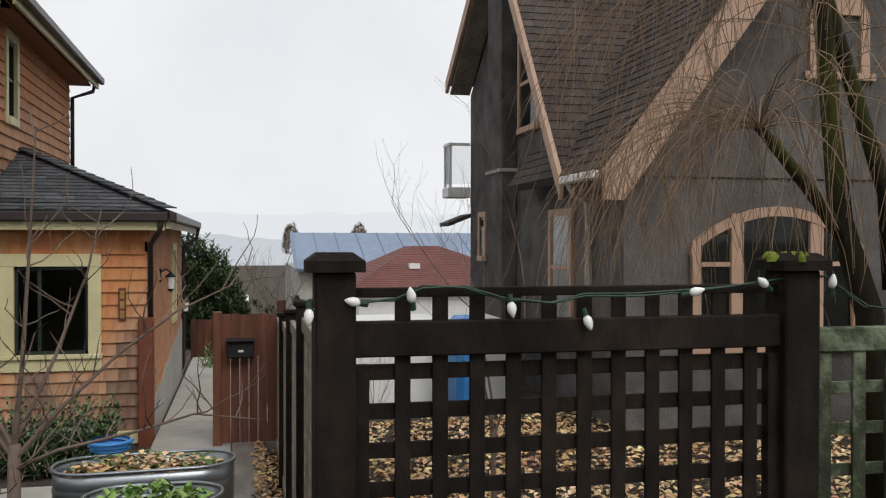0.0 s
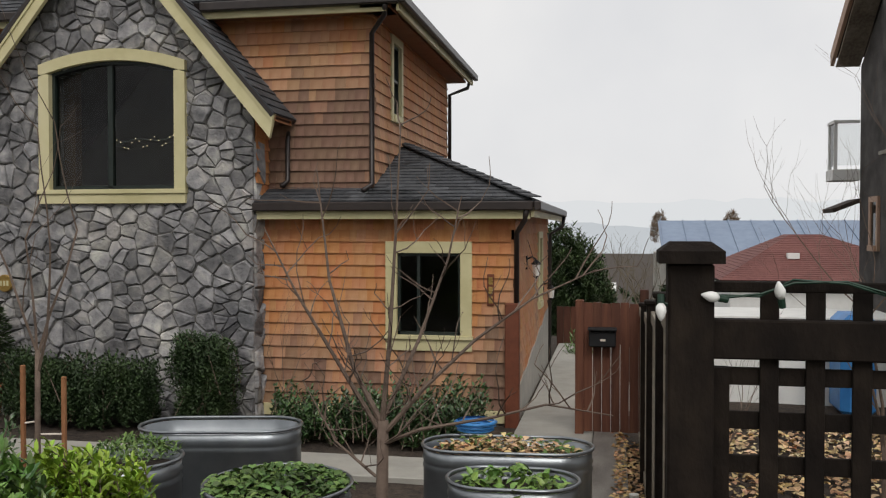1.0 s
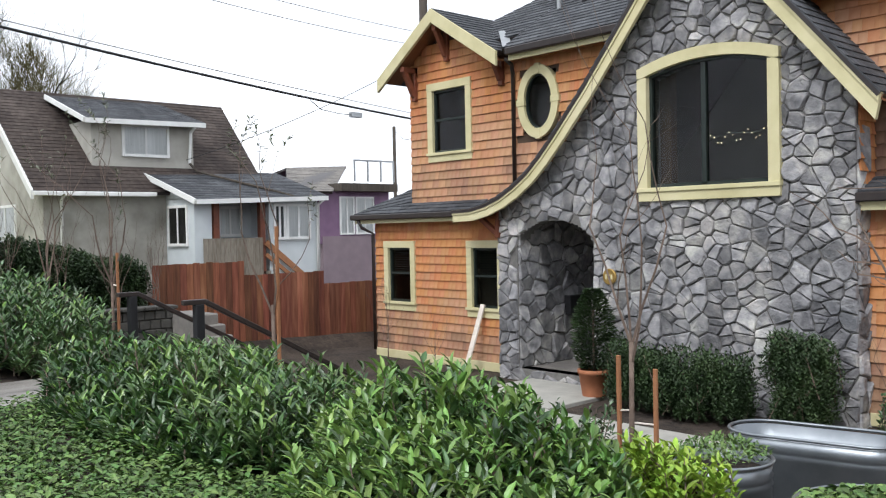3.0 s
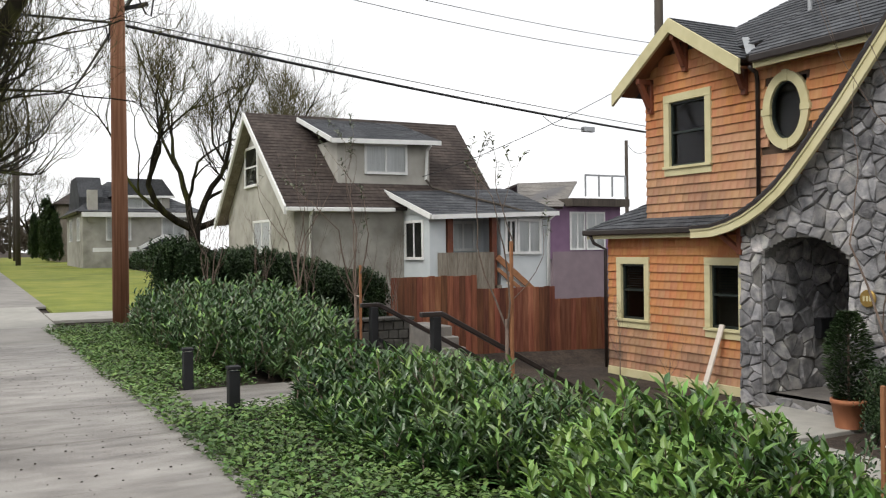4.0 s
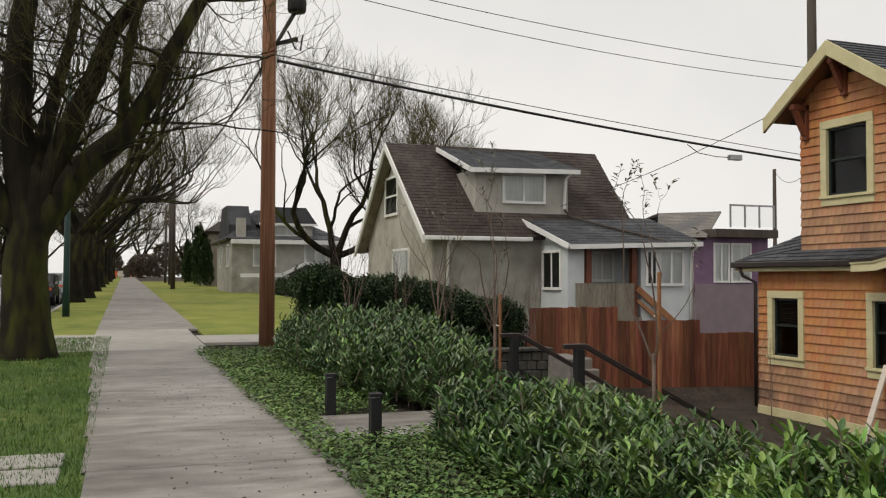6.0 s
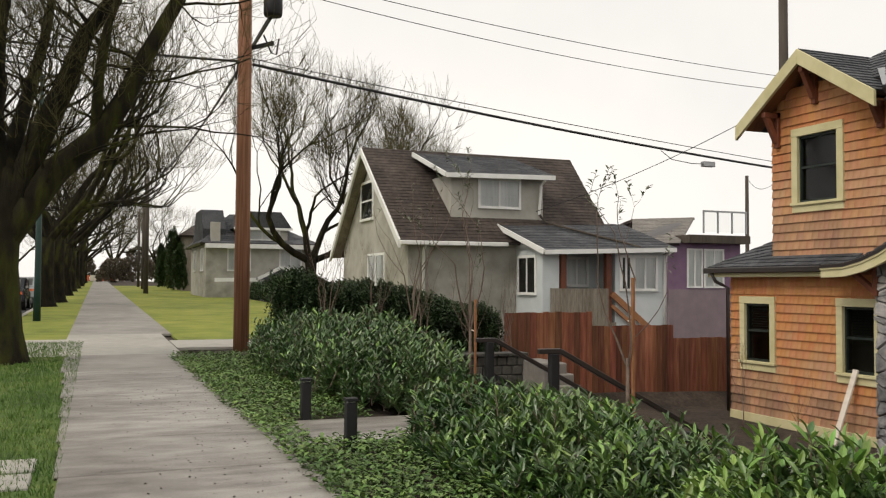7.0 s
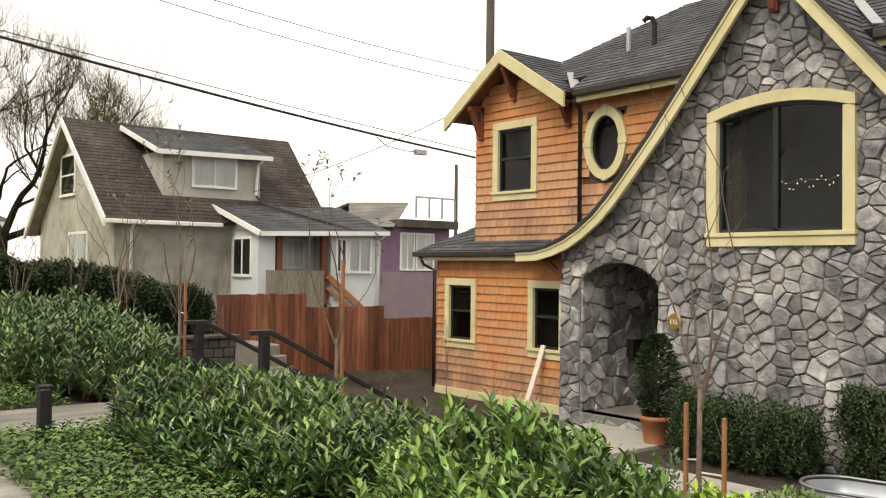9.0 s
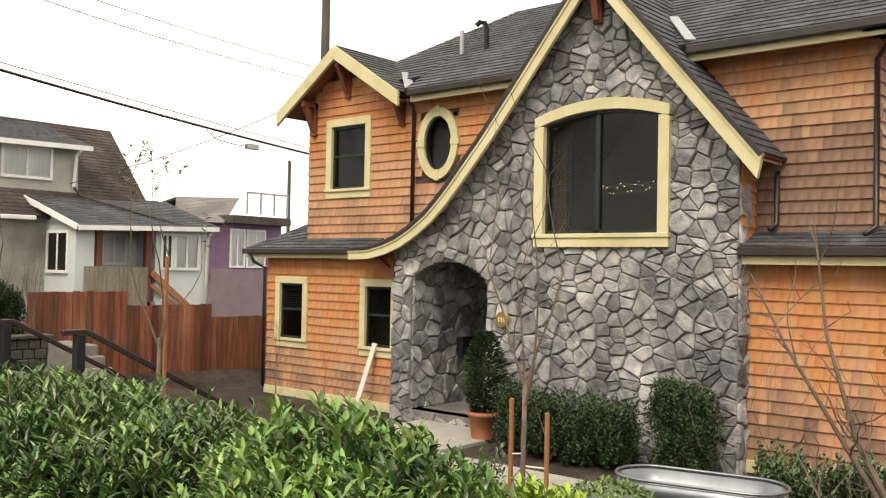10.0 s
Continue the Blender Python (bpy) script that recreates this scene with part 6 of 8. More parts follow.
part("downspout", Mesh().tube([(-28.4, 14.8, 5.2), (-28.6, 14.75, 5.05), (-28.68, 14.72, 4.0)], 0.055, 6), WHITE, gh)
part("downspout", Mesh().tube([(-28.66, 14.72, 4.0), (-28.5, 14.9, 3.72), (-26.3, 16.6, 2.98), (-25.75, 17.0, 2.78)], 0.045, 6), POLE_GREY, gh, "dark drain pipe lying on the roof")
# painted side wing with the open porch
for b in ((GX - 0.1, -26.05, 13.5, 14.1), (GX - 0.1, -27.2, 14.1, 16.2), (GX - 0.1, -26.05, 16.2, 18.15)):
    part("wing_wall", Mesh().box(*b, -0.6, 2.72), PALE_BLUE, gh, "pale blue grey painted wing")
part("wing_gable", Mesh().prism_y([(-28.6, 2.7), (-26.05, 2.7), (-28.6, 3.55)], 13.5, 13.6), PALE_BLUE, gh)
wpl = [[(-25.7, 13.4, 2.64), (-25.7, 18.35, 2.80), (-28.75, 18.2, 3.76), (-28.75, 13.0, 3.66)]]
roof_part(wpl, decked(wpl, 0.1), gh, ROOF, label="mossy grey wing roof", seed=121, tab=0.5, expo=0.2)
part("fascia", Mesh().bar((-25.68, 13.4, 2.57), (-25.68, 18.35, 2.73), 0.06, 0.15), WHITE, gh, "white fascia board")
part("fascia", Mesh().bar((-25.7, 13.37, 2.58), (-28.7, 12.98, 3.6), 0.05, 0.17), WHITE, gh, "white rake board")
house_window(gh, "y", 13.5, -27.75, -26.55, 1.28, 2.42, -1, curtain=False)
house_window(gh, "x", -27.2, 15.0, 15.75, 1.55, 2.4, 1)
part("porch_door", Mesh().box(-27.24, -27.16, 14.2, 14.85, 0.3, 2.4), WHITE, gh, "white glazed porch door", 0.01)
house_window(gh, "x", -26.05, 16.45, 16.75, 1.42, 2.45, 1, curtain=False)
house_window(gh, "x", -26.05, 16.95, 17.75, 1.42, 2.45, 1)
part("downspout", Mesh().tube([(-25.72, 18.2, 2.7), (-25.95, 18.1, 2.5), (-26.0, 18.1, -0.3)], 0.06, 8), WHITE, gh, smooth=True)
for y in (14.25, 15.93):
    part("porch_post", Mesh().box(-26.2, -26.0, y - 0.1, y + 0.1, -0.6, 2.62), BRACKET, gh, "brown porch post", 0.01)
part("porch_floor", Mesh().box(-27.2, -26.0, 14.1, 16.2, 0.2, 0.3), FENCE_GREY, gh)
y = 13.78
while y < 15.9:
    part("parapet_board", Mesh().box(-26.04, -25.98, y, y + 0.135, 0.1, 1.42), FENCE_GREY, gh)
    y += 0.142
part("porch_stair", Mesh().bar((-25.95, 16.0, 1.25), (-25.9, 17.4, 0.1), 0.06, 0.2), STAKE, gh, "slanting wooden stair string")
part("porch_stair", Mesh().bar((-25.95, 16.0, 0.85), (-25.9, 17.2, -0.1), 0.06, 0.12), STAKE, gh, "slanting wooden stair string")

# ---- purple house behind ----
ph = thing("purple_house", (-40, 29, -1), "purple and mauve house with a roof deck", "house")
part("wall", Mesh().box(-46, -35, 24.4, 28.6, 1.0, 3.5), PURPLE, ph, "purple siding")
part("lower_wall", Mesh().box(-46, -34.95, 24.55, 28.65, -4.5, 1.35), MAUVE, ph, "mauve lower siding")
pp = [[(-34.6, 22.4, 3.45), (-34.6, 24.9, 3.45), (-38.5, 28.6, 5.0), (-38.5, 24.9, 4.8)], [(-46.5, 28.6, 3.5), (-46.5, 24.9, 3.5), (-38.5, 24.9, 4.8), (-38.5, 28.6, 5.0)]]
roof_part(pp, decked(pp, 0.1), ph, STEP_STONE, label="pale grey roof", seed=131, tab=0.6, expo=0.25)
part("deck_parapet", Mesh().box(-38, -34.4, 25.3, 28.7, 3.48, 3.85), POLE_GREY, ph)
for y in (26.2, 27.0, 27.8, 28.6):
    part("deck_rail_post", Mesh().box(-34.62, -34.55, y - 0.03, y + 0.03, 3.95, 5.0), FLASHING, ph)
part("deck_glass", pane_x(-34.59, 26.2, 28.6, 4.0, 4.9), CLEAR_GLASS, ph)
part("deck_rail", Mesh().box(-34.64, -34.54, 26.2, 28.6, 4.92, 5.0), FLASHING, ph)
house_window(ph, "x", -35, 25.65, 26.35, 1.5, 3.15, 1)
house_window(ph, "x", -35, 26.6, 27.55, 1.5, 3.15, 1)

# ---- far street houses ----
def plain_house(name, x0, x1, y0, y1, wall_h, roof_h, label, wall_mat, roof_mat, seed, ridge="y", wins=((0.3, 1.6), (0.7, 1.6), (0.3, 4.2), (0.7, 4.2))):
    z = street_z(x1)
    h = thing(name, ((x0 + x1) / 2, (y0 + y1) / 2, z), label, "house", "far houses")
    part("wall", Mesh().box(x0, x1, y0, y1, z - 2, z + wall_h), wall_mat, h)
    cx, cy, o = (x0 + x1) / 2, (y0 + y1) / 2, 0.4
    e = z + wall_h - 0.1
    d = min(x1 - x0, y1 - y0) / 2
    pl = [[(x1 + o, y0 - o, e), (x1 + o, y1 + o, e), (cx, y1 - d, e + roof_h), (cx, y0 + d * 0.6, e + roof_h)],
          [(x0 - o, y1 + o, e), (x0 - o, y0 - o, e), (cx, y0 + d * 0.6, e + roof_h), (cx, y1 - d, e + roof_h)],
          [(x0 - o, y0 - o, e), (x1 + o, y0 - o, e), (cx, y0 + d * 0.6, e + roof_h)],
          [(x1 + o, y1 + o, e), (x0 - o, y1 + o, e), (cx, y1 - d, e + roof_h)]]
    roof_part(pl, decked(pl, 0.15), h, roof_mat, label="dark roof", seed=seed, tab=1.0, expo=0.4)
    for f, wz in wins:
        y = lerp(y0, y1, f)
        house_window(h, "x", x1, y - 0.7, y + 0.7, z + wz - 0.6, z + wz + 0.8, 1)
        x = lerp(x0, x1, f)
        house_window(h, "y", y0, x - 0.7, x + 0.7, z + wz - 0.6, z + wz + 0.8, -1)
    return h


h = plain_house("far_house", -72, -62, 6.9, 14.2, 3.75, 2.3, "two storey grey blue house with white trim", STUCCO_GREY, ROOF, 141, wins=((0.3, 2.45), (0.78, 2.45)))
part("tall_gable", Mesh().prism_y([(-70, 4.1), (-63, 4.1), (-63, 5.2), (-64.5, 6.6), (-68, 6.6)], 6.8, 8.3), ROOF, h, "tall dark side gable")
part("dormer", Mesh().box(-66, -62.2, 9.0, 12.4, 4.3, 5.25), STUCCO_GREY, h)
part("dormer_roof", Mesh().prism_x([(8.7, 5.25), (12.7, 5.25), (11.9, 6.4), (9.4, 6.4)], -67, -62.0), ROOF, h)
part("dormer_trim", Mesh().box(-62.0, -61.9, 8.7, 12.7, 5.15, 5.3), WHITE, h)
house_window(h, "x", -62.2, 9.5, 11.8, 4.5, 5.1, 1)
part("chimney", Mesh().box(-62.4, -61.8, 7.2, 7.8, 3.5, 5.6), STUCCO_GREY, h)
part("porch_roof", Mesh().prism_x([(10.0, 1.75), (13.6, 1.75), (11.7, 2.65)], -62, -60.4), ROOF, h)
part("porch_gable", Mesh().bar((-60.38, 10.0, 1.75), (-60.38, 11.7, 2.6), 0.08, 0.22).bar((-60.38, 11.7, 2.6), (-60.38, 13.7, 1.75), 0.08, 0.22).bar((-60.38, 7.3, 1.72), (-60.38, 10.1, 1.75), 0.08, 0.25), WHITE, h)
for y in (10.4, 13.2):
    part("porch_post", Mesh().box(-60.7, -60.45, y - 0.12, y + 0.12, 0, 1.75), WHITE, h)
part("belt_trim", Mesh().box(-61.97, -61.4, 6.8, 14.4, 3.85, 4.15), WHITE, h)
plain_house("far_house", -98, -86, 7.5, 17, 5.2, 2.2, "narrow brown grey house with a tall hipped roof", FENCE_GREY, ROOF_BROWN, 151)
plain_house("far_house", -130, -116, 8.5, 19, 5.0, 2.5, "distant grey house among trees", STUCCO_GREY, ROOF, 161)
plain_house("far_house", -75, -62, -32, -22, 5.5, 2.5, "white house across the street", WHITE, ROOF, 171)
plain_house("far_house", -48, -36, -30, -20, 4.5, 2.5, "pale house across the street", PALE_BLUE, ROOF, 172)
shrub("hedge", -75, -44, 9.4, 11.0, 1.6, "clipped green hedge before far houses", YEW, 1500, 8, 0.2, 0.1, 201, category="hedge", spread=0.2, rough_top=0.06)
shrub("hedge", -40, -33, 7.0, 9.0, 1.1, "rusty bare garden shrubs beside the lawn", DRY_LEAF, 260, 8, 0.14, 0.06, 202, spread=0.6)
for i, x in enumerate((-84, -88, -92, -104, -108)):
    shrub("cypress", x - 0.6, x + 0.6, 6.4, 7.6, 5.0 + (i % 3), "slim dark evergreen cypress tree", YEW, 300, 12, 0.3, 0.12, 210 + i, category="tree", group="cypresses", spread=0.2)


# ---- street trees ----
def street_tree(x, y, r, height, seed, limbs, depth=5, mat=BARK, label="bare mossy street maple with heavy limbs", fork=(2, 3), group="street trees"):
    rng = random.Random(seed)
    z = street_z(x)
    o = thing("street_tree", (x, y, z), label, "tree", group)
    fh = height * 0.25
    part("trunk", Mesh().tube([(x, y, z - 0.2), (x, y, z + 0.12), (x, y, z + 0.5), (x + 0.03, y, z + fh * 0.6), (x, y, z + fh)], [r * 1.75, r * 1.35, r * 1.05, r * 0.95, r * 1.08], 14), mat, o, "mossy trunk", smooth=True)
    big, tips = Mesh(), []
    for dx, dy, dz, ln, rr in limbs:
        grow(big, (x + dx * 0.12, y + dy * 0.12, z + fh * 0.93), (dx, dy, dz), ln, r * rr, depth, rng, tips, 0.24, fork, 0.76, 0.07, 0.66, 0, 4, 7)
    tagged(part("limb_crown", big, mat, o, "spreading mossy limbs"), kind="stuff")
    tw = Mesh()
    for p, d in tips:
        for i in range(4):
            grow(tw, p, (d + Vector((rng.uniform(-1, 1), rng.uniform(-1, 1), rng.uniform(-0.4, 0.7))) * 0.8).normalized(), rng.uniform(0.5, 1.1), 0.010, 1, rng, [], 0.3, (2, 3), 0.7)
    tagged(part("twig_crown", tw, MOSSY_TWIG if mat is BARK else mat, o), kind="stuff")
    return o


bt1 = thing("street_tree", (-17.4, -1.45, 0.15), "large bare mossy street maple on the verge", "tree", "street trees")
part("trunk", Mesh().tube([(-17.4, -1.45, -0.1), (-17.4, -1.45, 0.25), (-17.4, -1.46, 0.7), (-17.4, -1.5, 1.8), (-17.4, -1.42, 2.7), (-17.42, -1.4, 3.5)], [0.66, 0.50, 0.41, 0.36, 0.30, 0.16], 16), BARK, bt1, "thick mossy trunk", smooth=True)
rngt = random.Random(301)
crown, tw1, tips1 = Mesh(), Mesh(), []
for pts, r0 in (([(-17.4, -1.35, 2.35), (-17.4, -0.6, 3.5), (-17.45, 0.05, 4.1), (-17.4, 0.5, 4.8), (-17.4, 0.85, 5.6), (-17.4, 1.5, 6.9), (-17.3, 2.1, 8.6)], 0.27),
                ([(-17.4, -1.4, 2.4), (-17.5, -0.9, 4.0), (-17.5, -0.4, 5.2), (-17.5, -0.15, 6.0), (-17.6, 0.5, 7.0), (-17.7, 0.9, 8.6)], 0.25),
                ([(-17.42, -1.45, 2.3), (-17.5, -1.7, 4.3), (-17.6, -1.65, 6.0), (-17.6, -1.4, 7.6), (-17.5, -1.3, 9.2)], 0.32),
                ([(-17.4, -1.6, 2.2), (-17.3, -2.1, 3.4), (-17.2, -2.6, 5.0), (-17.1, -3.0, 7.0)], 0.18),
                ([(-17.45, 0.05, 4.1), (-17.2, 0.1, 5.2), (-17.1, 0.25, 6.2), (-17.1, 0.7, 7.4), (-17.0, 0.8, 8.8)], 0.11),
                ([(-17.4, -1.4, 3.4), (-18.2, -1.2, 4.6), (-19.0, -0.9, 6.2), (-19.6, -0.7, 8.0)], 0.17)):
    n_ = len(pts) - 1
    part("limb", Mesh().tube(pts, [lerp(r0, r0 * 0.35, i / n_) for i in range(n_ + 1)], 9, False), BARK, bt1, "heavy mossy limb", smooth=True)
    for i in range(1, n_ + 1):
        for q in range(3):
            p = Vector(pts[i - 1]).lerp(Vector(pts[i]), rngt.random())
            grow(crown, p, (rngt.uniform(-1, 1), rngt.uniform(-1, 1), rngt.uniform(-0.1, 1.0)), rngt.uniform(0.8, 1.6), 0.03, 3, rngt, tips1, 0.25, (2, 3), 0.75, 0.05)
for p, d in tips1:
    for i in range(2):
        grow(tw1, p, (d + Vector((rngt.uniform(-1, 1), rngt.uniform(-1, 1), rngt.uniform(-0.5, 0.6))) * 0.8).normalized(), rngt.uniform(0.3, 0.6), 0.006, 1, rngt, [], 0.3, (2, 3), 0.7)
tagged(part("limb_crown", crown, BARK, bt1, "thin mossy branches"), kind="stuff")
tagged(part("twig_crown", tw1, MOSSY_TWIG, bt1), kind="stuff")
LIMBS4 = [(-0.3, 0.7, 1.0, 4.2, 0.6), (0.2, -0.6, 1.0, 4.2, 0.6), (0.6, 0.7, 0.8, 4.2, 0.5), (-0.6, -0.7, 0.8, 4.2, 0.5)]
row_a = street_tree(-52, -1.9, 0.42, 14, 310, LIMBS4, 5)
row_b = street_tree(-67, -1.9, 0.40, 14, 311, LIMBS4, 5)
for i, (x, y) in enumerate(((-45.5, -2.1), (-82, -1.9), (-97, -1.9), (-114, -1.8), (-132, -1.8), (-152, -1.7), (-60, -13), (-76, -13), (-93, -13), (-112, -13), (-44, -13), (-30, -13.5), (-135, -13), (-160, -12), (-175, 3), (-185, -5), (-165, 10))):
    src = (row_a, row_b)[i % 2]
    tagged(copy_thing(src, Matrix.Translation((x, y, street_z(x))) @ Matrix.Rotation(1.3 * i, 4, "Z") @ Matrix.Scale(0.9 + 0.07 * (i % 4), 4)), "bare mossy street maple further along the road")
street_tree(-41, 9.3, 0.26, 9.5, 331, [(0.0, -1.0, 0.62, 3.0, 0.7), (-0.1, -0.35, 1.0, 2.6, 0.65), (0.1, 0.5, 0.9, 2.7, 0.65), (0.2, 1.0, 0.55, 3.0, 0.6)], 5, label="wide bare tree behind the grey cottage")
street_tree(-44, 13.6, 0.19, 12, 332, [(0, -0.6, 0.8, 2.5, 0.7), (0.1, 0.6, 0.8, 2.5, 0.7), (0.2, 0.1, 1.0, 2.4, 0.6)], 5, label="bare tree behind the cottage roof")
for i, (x, y, t) in enumerate(((-165, 3, 5.5), (-180, -3, 7), (-200, 8, 9), (-185, 12, 8))):
    shrub("thicket", x - 3, x + 3, y - 3, y + 3, t, "brown bare thicket at the end of the street", FAR_TWIG, 500, 10, 0.5, 0.22, 360 + i, category="tree", spread=0.4)

# ---- poles, lamps, wires ----
pole = thing("utility_pole", (-19.7, 3.2, 0.2), "tall reddish wooden utility pole with cables", "utility pole")
part("shaft", Mesh().tube([(-19.7, 3.03, -0.3), (-19.7, 3.03, 4.5), (-19.72, 3.02, 9.6)], [0.17, 0.155, 0.135], 16), POLE_WOOD, pole, "red brown wood shaft", smooth=True)
part("transformer", Mesh().ring(-19.3, 3.55, [(0.01, 7.25), (0.18, 7.25), (0.2, 7.3), (0.2, 7.75), (0.01, 7.8)], n=16), BLACK_METAL, pole, "black cable case", smooth=True)
part("bracket", Mesh().bar((-19.7, 3.15, 6.62), (-19.45, 3.6, 6.72), 0.06, 0.08), BLACK_METAL, pole)
part("loop", Mesh().tube([(-19.55, 3.4, 6.9), (-19.45, 3.55, 6.5), (-19.4, 3.65, 6.45), (-19.38, 3.7, 6.8)], 0.02, 5), CABLE, pole)
part("loop", Mesh().tube([(-19.75, 2.9, 6.4), (-19.72, 2.85, 5.9), (-19.7, 2.8, 6.2)], 0.02, 5), CABLE, pole)


def far_pole(x, y, h, r, mat=POLE_GREY, label="weathered grey wooden utility pole", cross=False):
    z = street_z(x)
    o = thing("utility_pole", (x, y, z), label, "utility pole", "far poles")
    part("shaft", Mesh().tube([(x, y, ground_z(x, y) - 0.3), (x, y, z + h)], [r, r * 0.75], 10), mat, o, smooth=True)
    if cross:
        part("crossarm", Mesh().box(x - 0.06, x + 0.06, y - 1.0, y + 1.0, z + h - 0.9, z + h - 0.75), mat, o)
    return o


far_pole(-74, 3.7, 9.15, 0.19)
far_pole(-95, 4.4, 9.0, 0.15, POLE_GREY, "slim dark street pole")
far_pole(-22.6, 20.2, 14.5, 0.17, POLE_GREY, "dark utility pole behind the cedar house")
far_pole(-38.85, 32.2, 7.0, 0.12, POLE_GREY, "grey lane pole behind the houses")
far_pole(-110, 4.6, 9.0, 0.16, POLE_GREY, "far weathered wooden pole", True)


def street_light(x, y, h):
    z = street_z(x)
    o = thing("street_lamp", (x, y, z), "dark green street lamp pole on the verge", "street lamp", "street lamps")
    part("pole", Mesh().tube([(x, y, z - 0.1), (x, y, z + 1.4), (x, y, z + h)], [0.12, 0.1, 0.06], 10), GREEN_POLE, o, smooth=True)
    part("arm", Mesh().tube([(x, y, z + h), (x, y - 0.6, z + h + 0.3), (x, y - 1.4, z + h + 0.35)], 0.035, 6), GREEN_POLE, o)
    part("head", Mesh().box(x - 0.12, x + 0.12, y - 1.9, y - 1.4, z + h + 0.3, z + h + 0.42), GREEN_POLE, o, "", 0.03)
    return o


street_light(-32, -1.65, 8.0)
street_light(-80, 3.9, 8.0)


def cable(name, a, b, sag, r, label):
    m = Mesh()
    pts = []
    for i in range(25):
        t = i / 24
        p = Vector(a).lerp(Vector(b), t)
        p.z -= sag * 4 * t * (1 - t)
        pts.append(p)
    m.tube(pts, r, 5)
    return tagged(part(name, m, CABLE), label, "cable", "overhead cables")


cable("overhead_cable", (-19.66, 3.19, 6.26), (-22.3, 20.9, 5.06), 0.13, 0.035, "thick black overhead cable running from the pole")
cable("overhead_cable", (-19.66, 3.19, 6.38), (-22.3, 20.9, 5.24), 0.09, 0.011, "thin wire above the thick overhead cable")
cable("overhead_cable", (-19.65, 2.95, 6.3), (-19.65, -20, 7.3), 0.35, 0.028, "black cable crossing the street from the pole")
cable("overhead_cable", (-19.3, 3.5, 7.2), (-74, 3.7, 9.3), 0.75, 0.035, "black cable running along the street poles")
cable("overhead_cable", (-19.3, 3.5, 7.3), (-74, 3.7, 9.7), 0.95, 0.016, "thin cable along the street poles")
cable("overhead_cable", (-19.72, 3.02, 8.12), (-22.5, 20.9, 7.65), 0.32, 0.010, "thin high wire towards the lane pole")
cable("overhead_cable", (-19.72, 3.02, 8.42), (-22.5, 20.9, 8.08), 0.25, 0.010, "second thin high wire towards the lane pole")
cable("overhead_cable", (-22.55, 20.2, 7.4), (-28.5, 14.5, 4.1), 0.25, 0.012, "thin service wire to the cottage roof")
cable("overhead_cable", (-38.8, 32.2, 7.2), (-22.5, 20.2, 5.2), 0.6, 0.012, "thin service wire between lane poles")
bx_ = thing("cable_box", (-21.67, 16.62, 5.0), "small grey splice box on the overhead cable", "splice box")
part("case", Mesh().box(-21.76, -21.6, 16.4, 16.8, 4.97, 5.12), FLASHING, bx_, "", 0.01)
part("loop", Mesh().tube([(-21.4, 14.8, 5.3), (-21.45, 15.2, 5.08), (-21.55, 15.9, 5.02), (-21.66, 16.5, 5.04)], 0.012, 5), CABLE, bx_)

# ---- hydrant, barrier, cars ----
hyd = thing("fire_hydrant", (-82, 4.1, 0.74), "small yellow fire hydrant on the grass", "hydrant")
part("barrel", Mesh().ring(-82, 4.1, [(0.16, 0.7), (0.16, 0.78), (0.11, 0.8), (0.11, 1.25), (0.14, 1.27), (0.1, 1.4), (0.01, 1.46)], n=14), YELLOW, hyd, smooth=True)
part("outlet", Mesh().tube([(-82, 3.9, 1.12), (-82, 4.3, 1.12)], 0.06, 8), YELLOW, hyd)
bar = thing("road_barrier", (-170, 0.8, 1.5), "orange and white barrier at the far end of the path", "barrier")
for i in range(4):
    part("rail", Mesh().box(-170, -169.9, -3 + 2.0 * i, -1.1 + 2.0 * i, 1.7 + 0.0 * i, 2.7), ORANGE if i % 2 == 0 else FADED_WHITE, bar)


def car(x, y, paint, label):
    z = street_z(x) - 0.14
    o = thing("car", (x, y, z), label, "car", "parked cars")
    sidep = [(-2.2, 0.35), (-2.15, 0.75), (-1.2, 0.92), (-0.6, 1.42), (0.9, 1.45), (1.6, 0.98), (2.15, 0.88), (2.2, 0.35)]
    body = Mesh().prism_y([(x + a, z + b) for a, b in sidep], y - 0.85, y + 0.85)
    part("body", body, paint, o, "", 0.06)
    for s in (-0.86, 0.86):
        yy = y + s
        part("side_window", Mesh().prism_y([(x - 0.95, z + 0.98), (x + 1.35, z + 0.98), (x + 0.8, z + 1.36), (x - 0.55, z + 1.34)], yy - 0.012, yy + 0.012), GLASS, o, "dark side glass")
    part("rear_window", Mesh().bar((x + 1.05, y, z + 1.36), (x + 1.55, y, z + 1.02), 1.3, 0.02), BLIND, o)
    for dx in (-1.35, 1.35):
        for s in (-0.78, 0.78):
            w = part("wheel", Mesh().tube([(x + dx, y + s - 0.1, z + 0.32), (x + dx, y + s + 0.1, z + 0.32)], 0.32, 16), TYRE, o)
            part("rim", Mesh().tube([(x + dx, y + s - 0.11, z + 0.32), (x + dx, y + s + 0.11, z + 0.32)], 0.19, 12), FLASHING, w)
    for s in (-0.6, 0.6):
        part("tail_light", Mesh().box(x + 2.17, x + 2.21, y + s - 0.18, y + s + 0.18, z + 0.7, z + 0.82), ORANGE, o)


car(-36, -3.75, CAR_PAINT, "silver car parked at the kerb")
car(-46, -3.7, CAR_DARK, "dark car parked at the kerb")
car(-54, -3.7, CAR_PAINT, "pale car parked at the kerb")


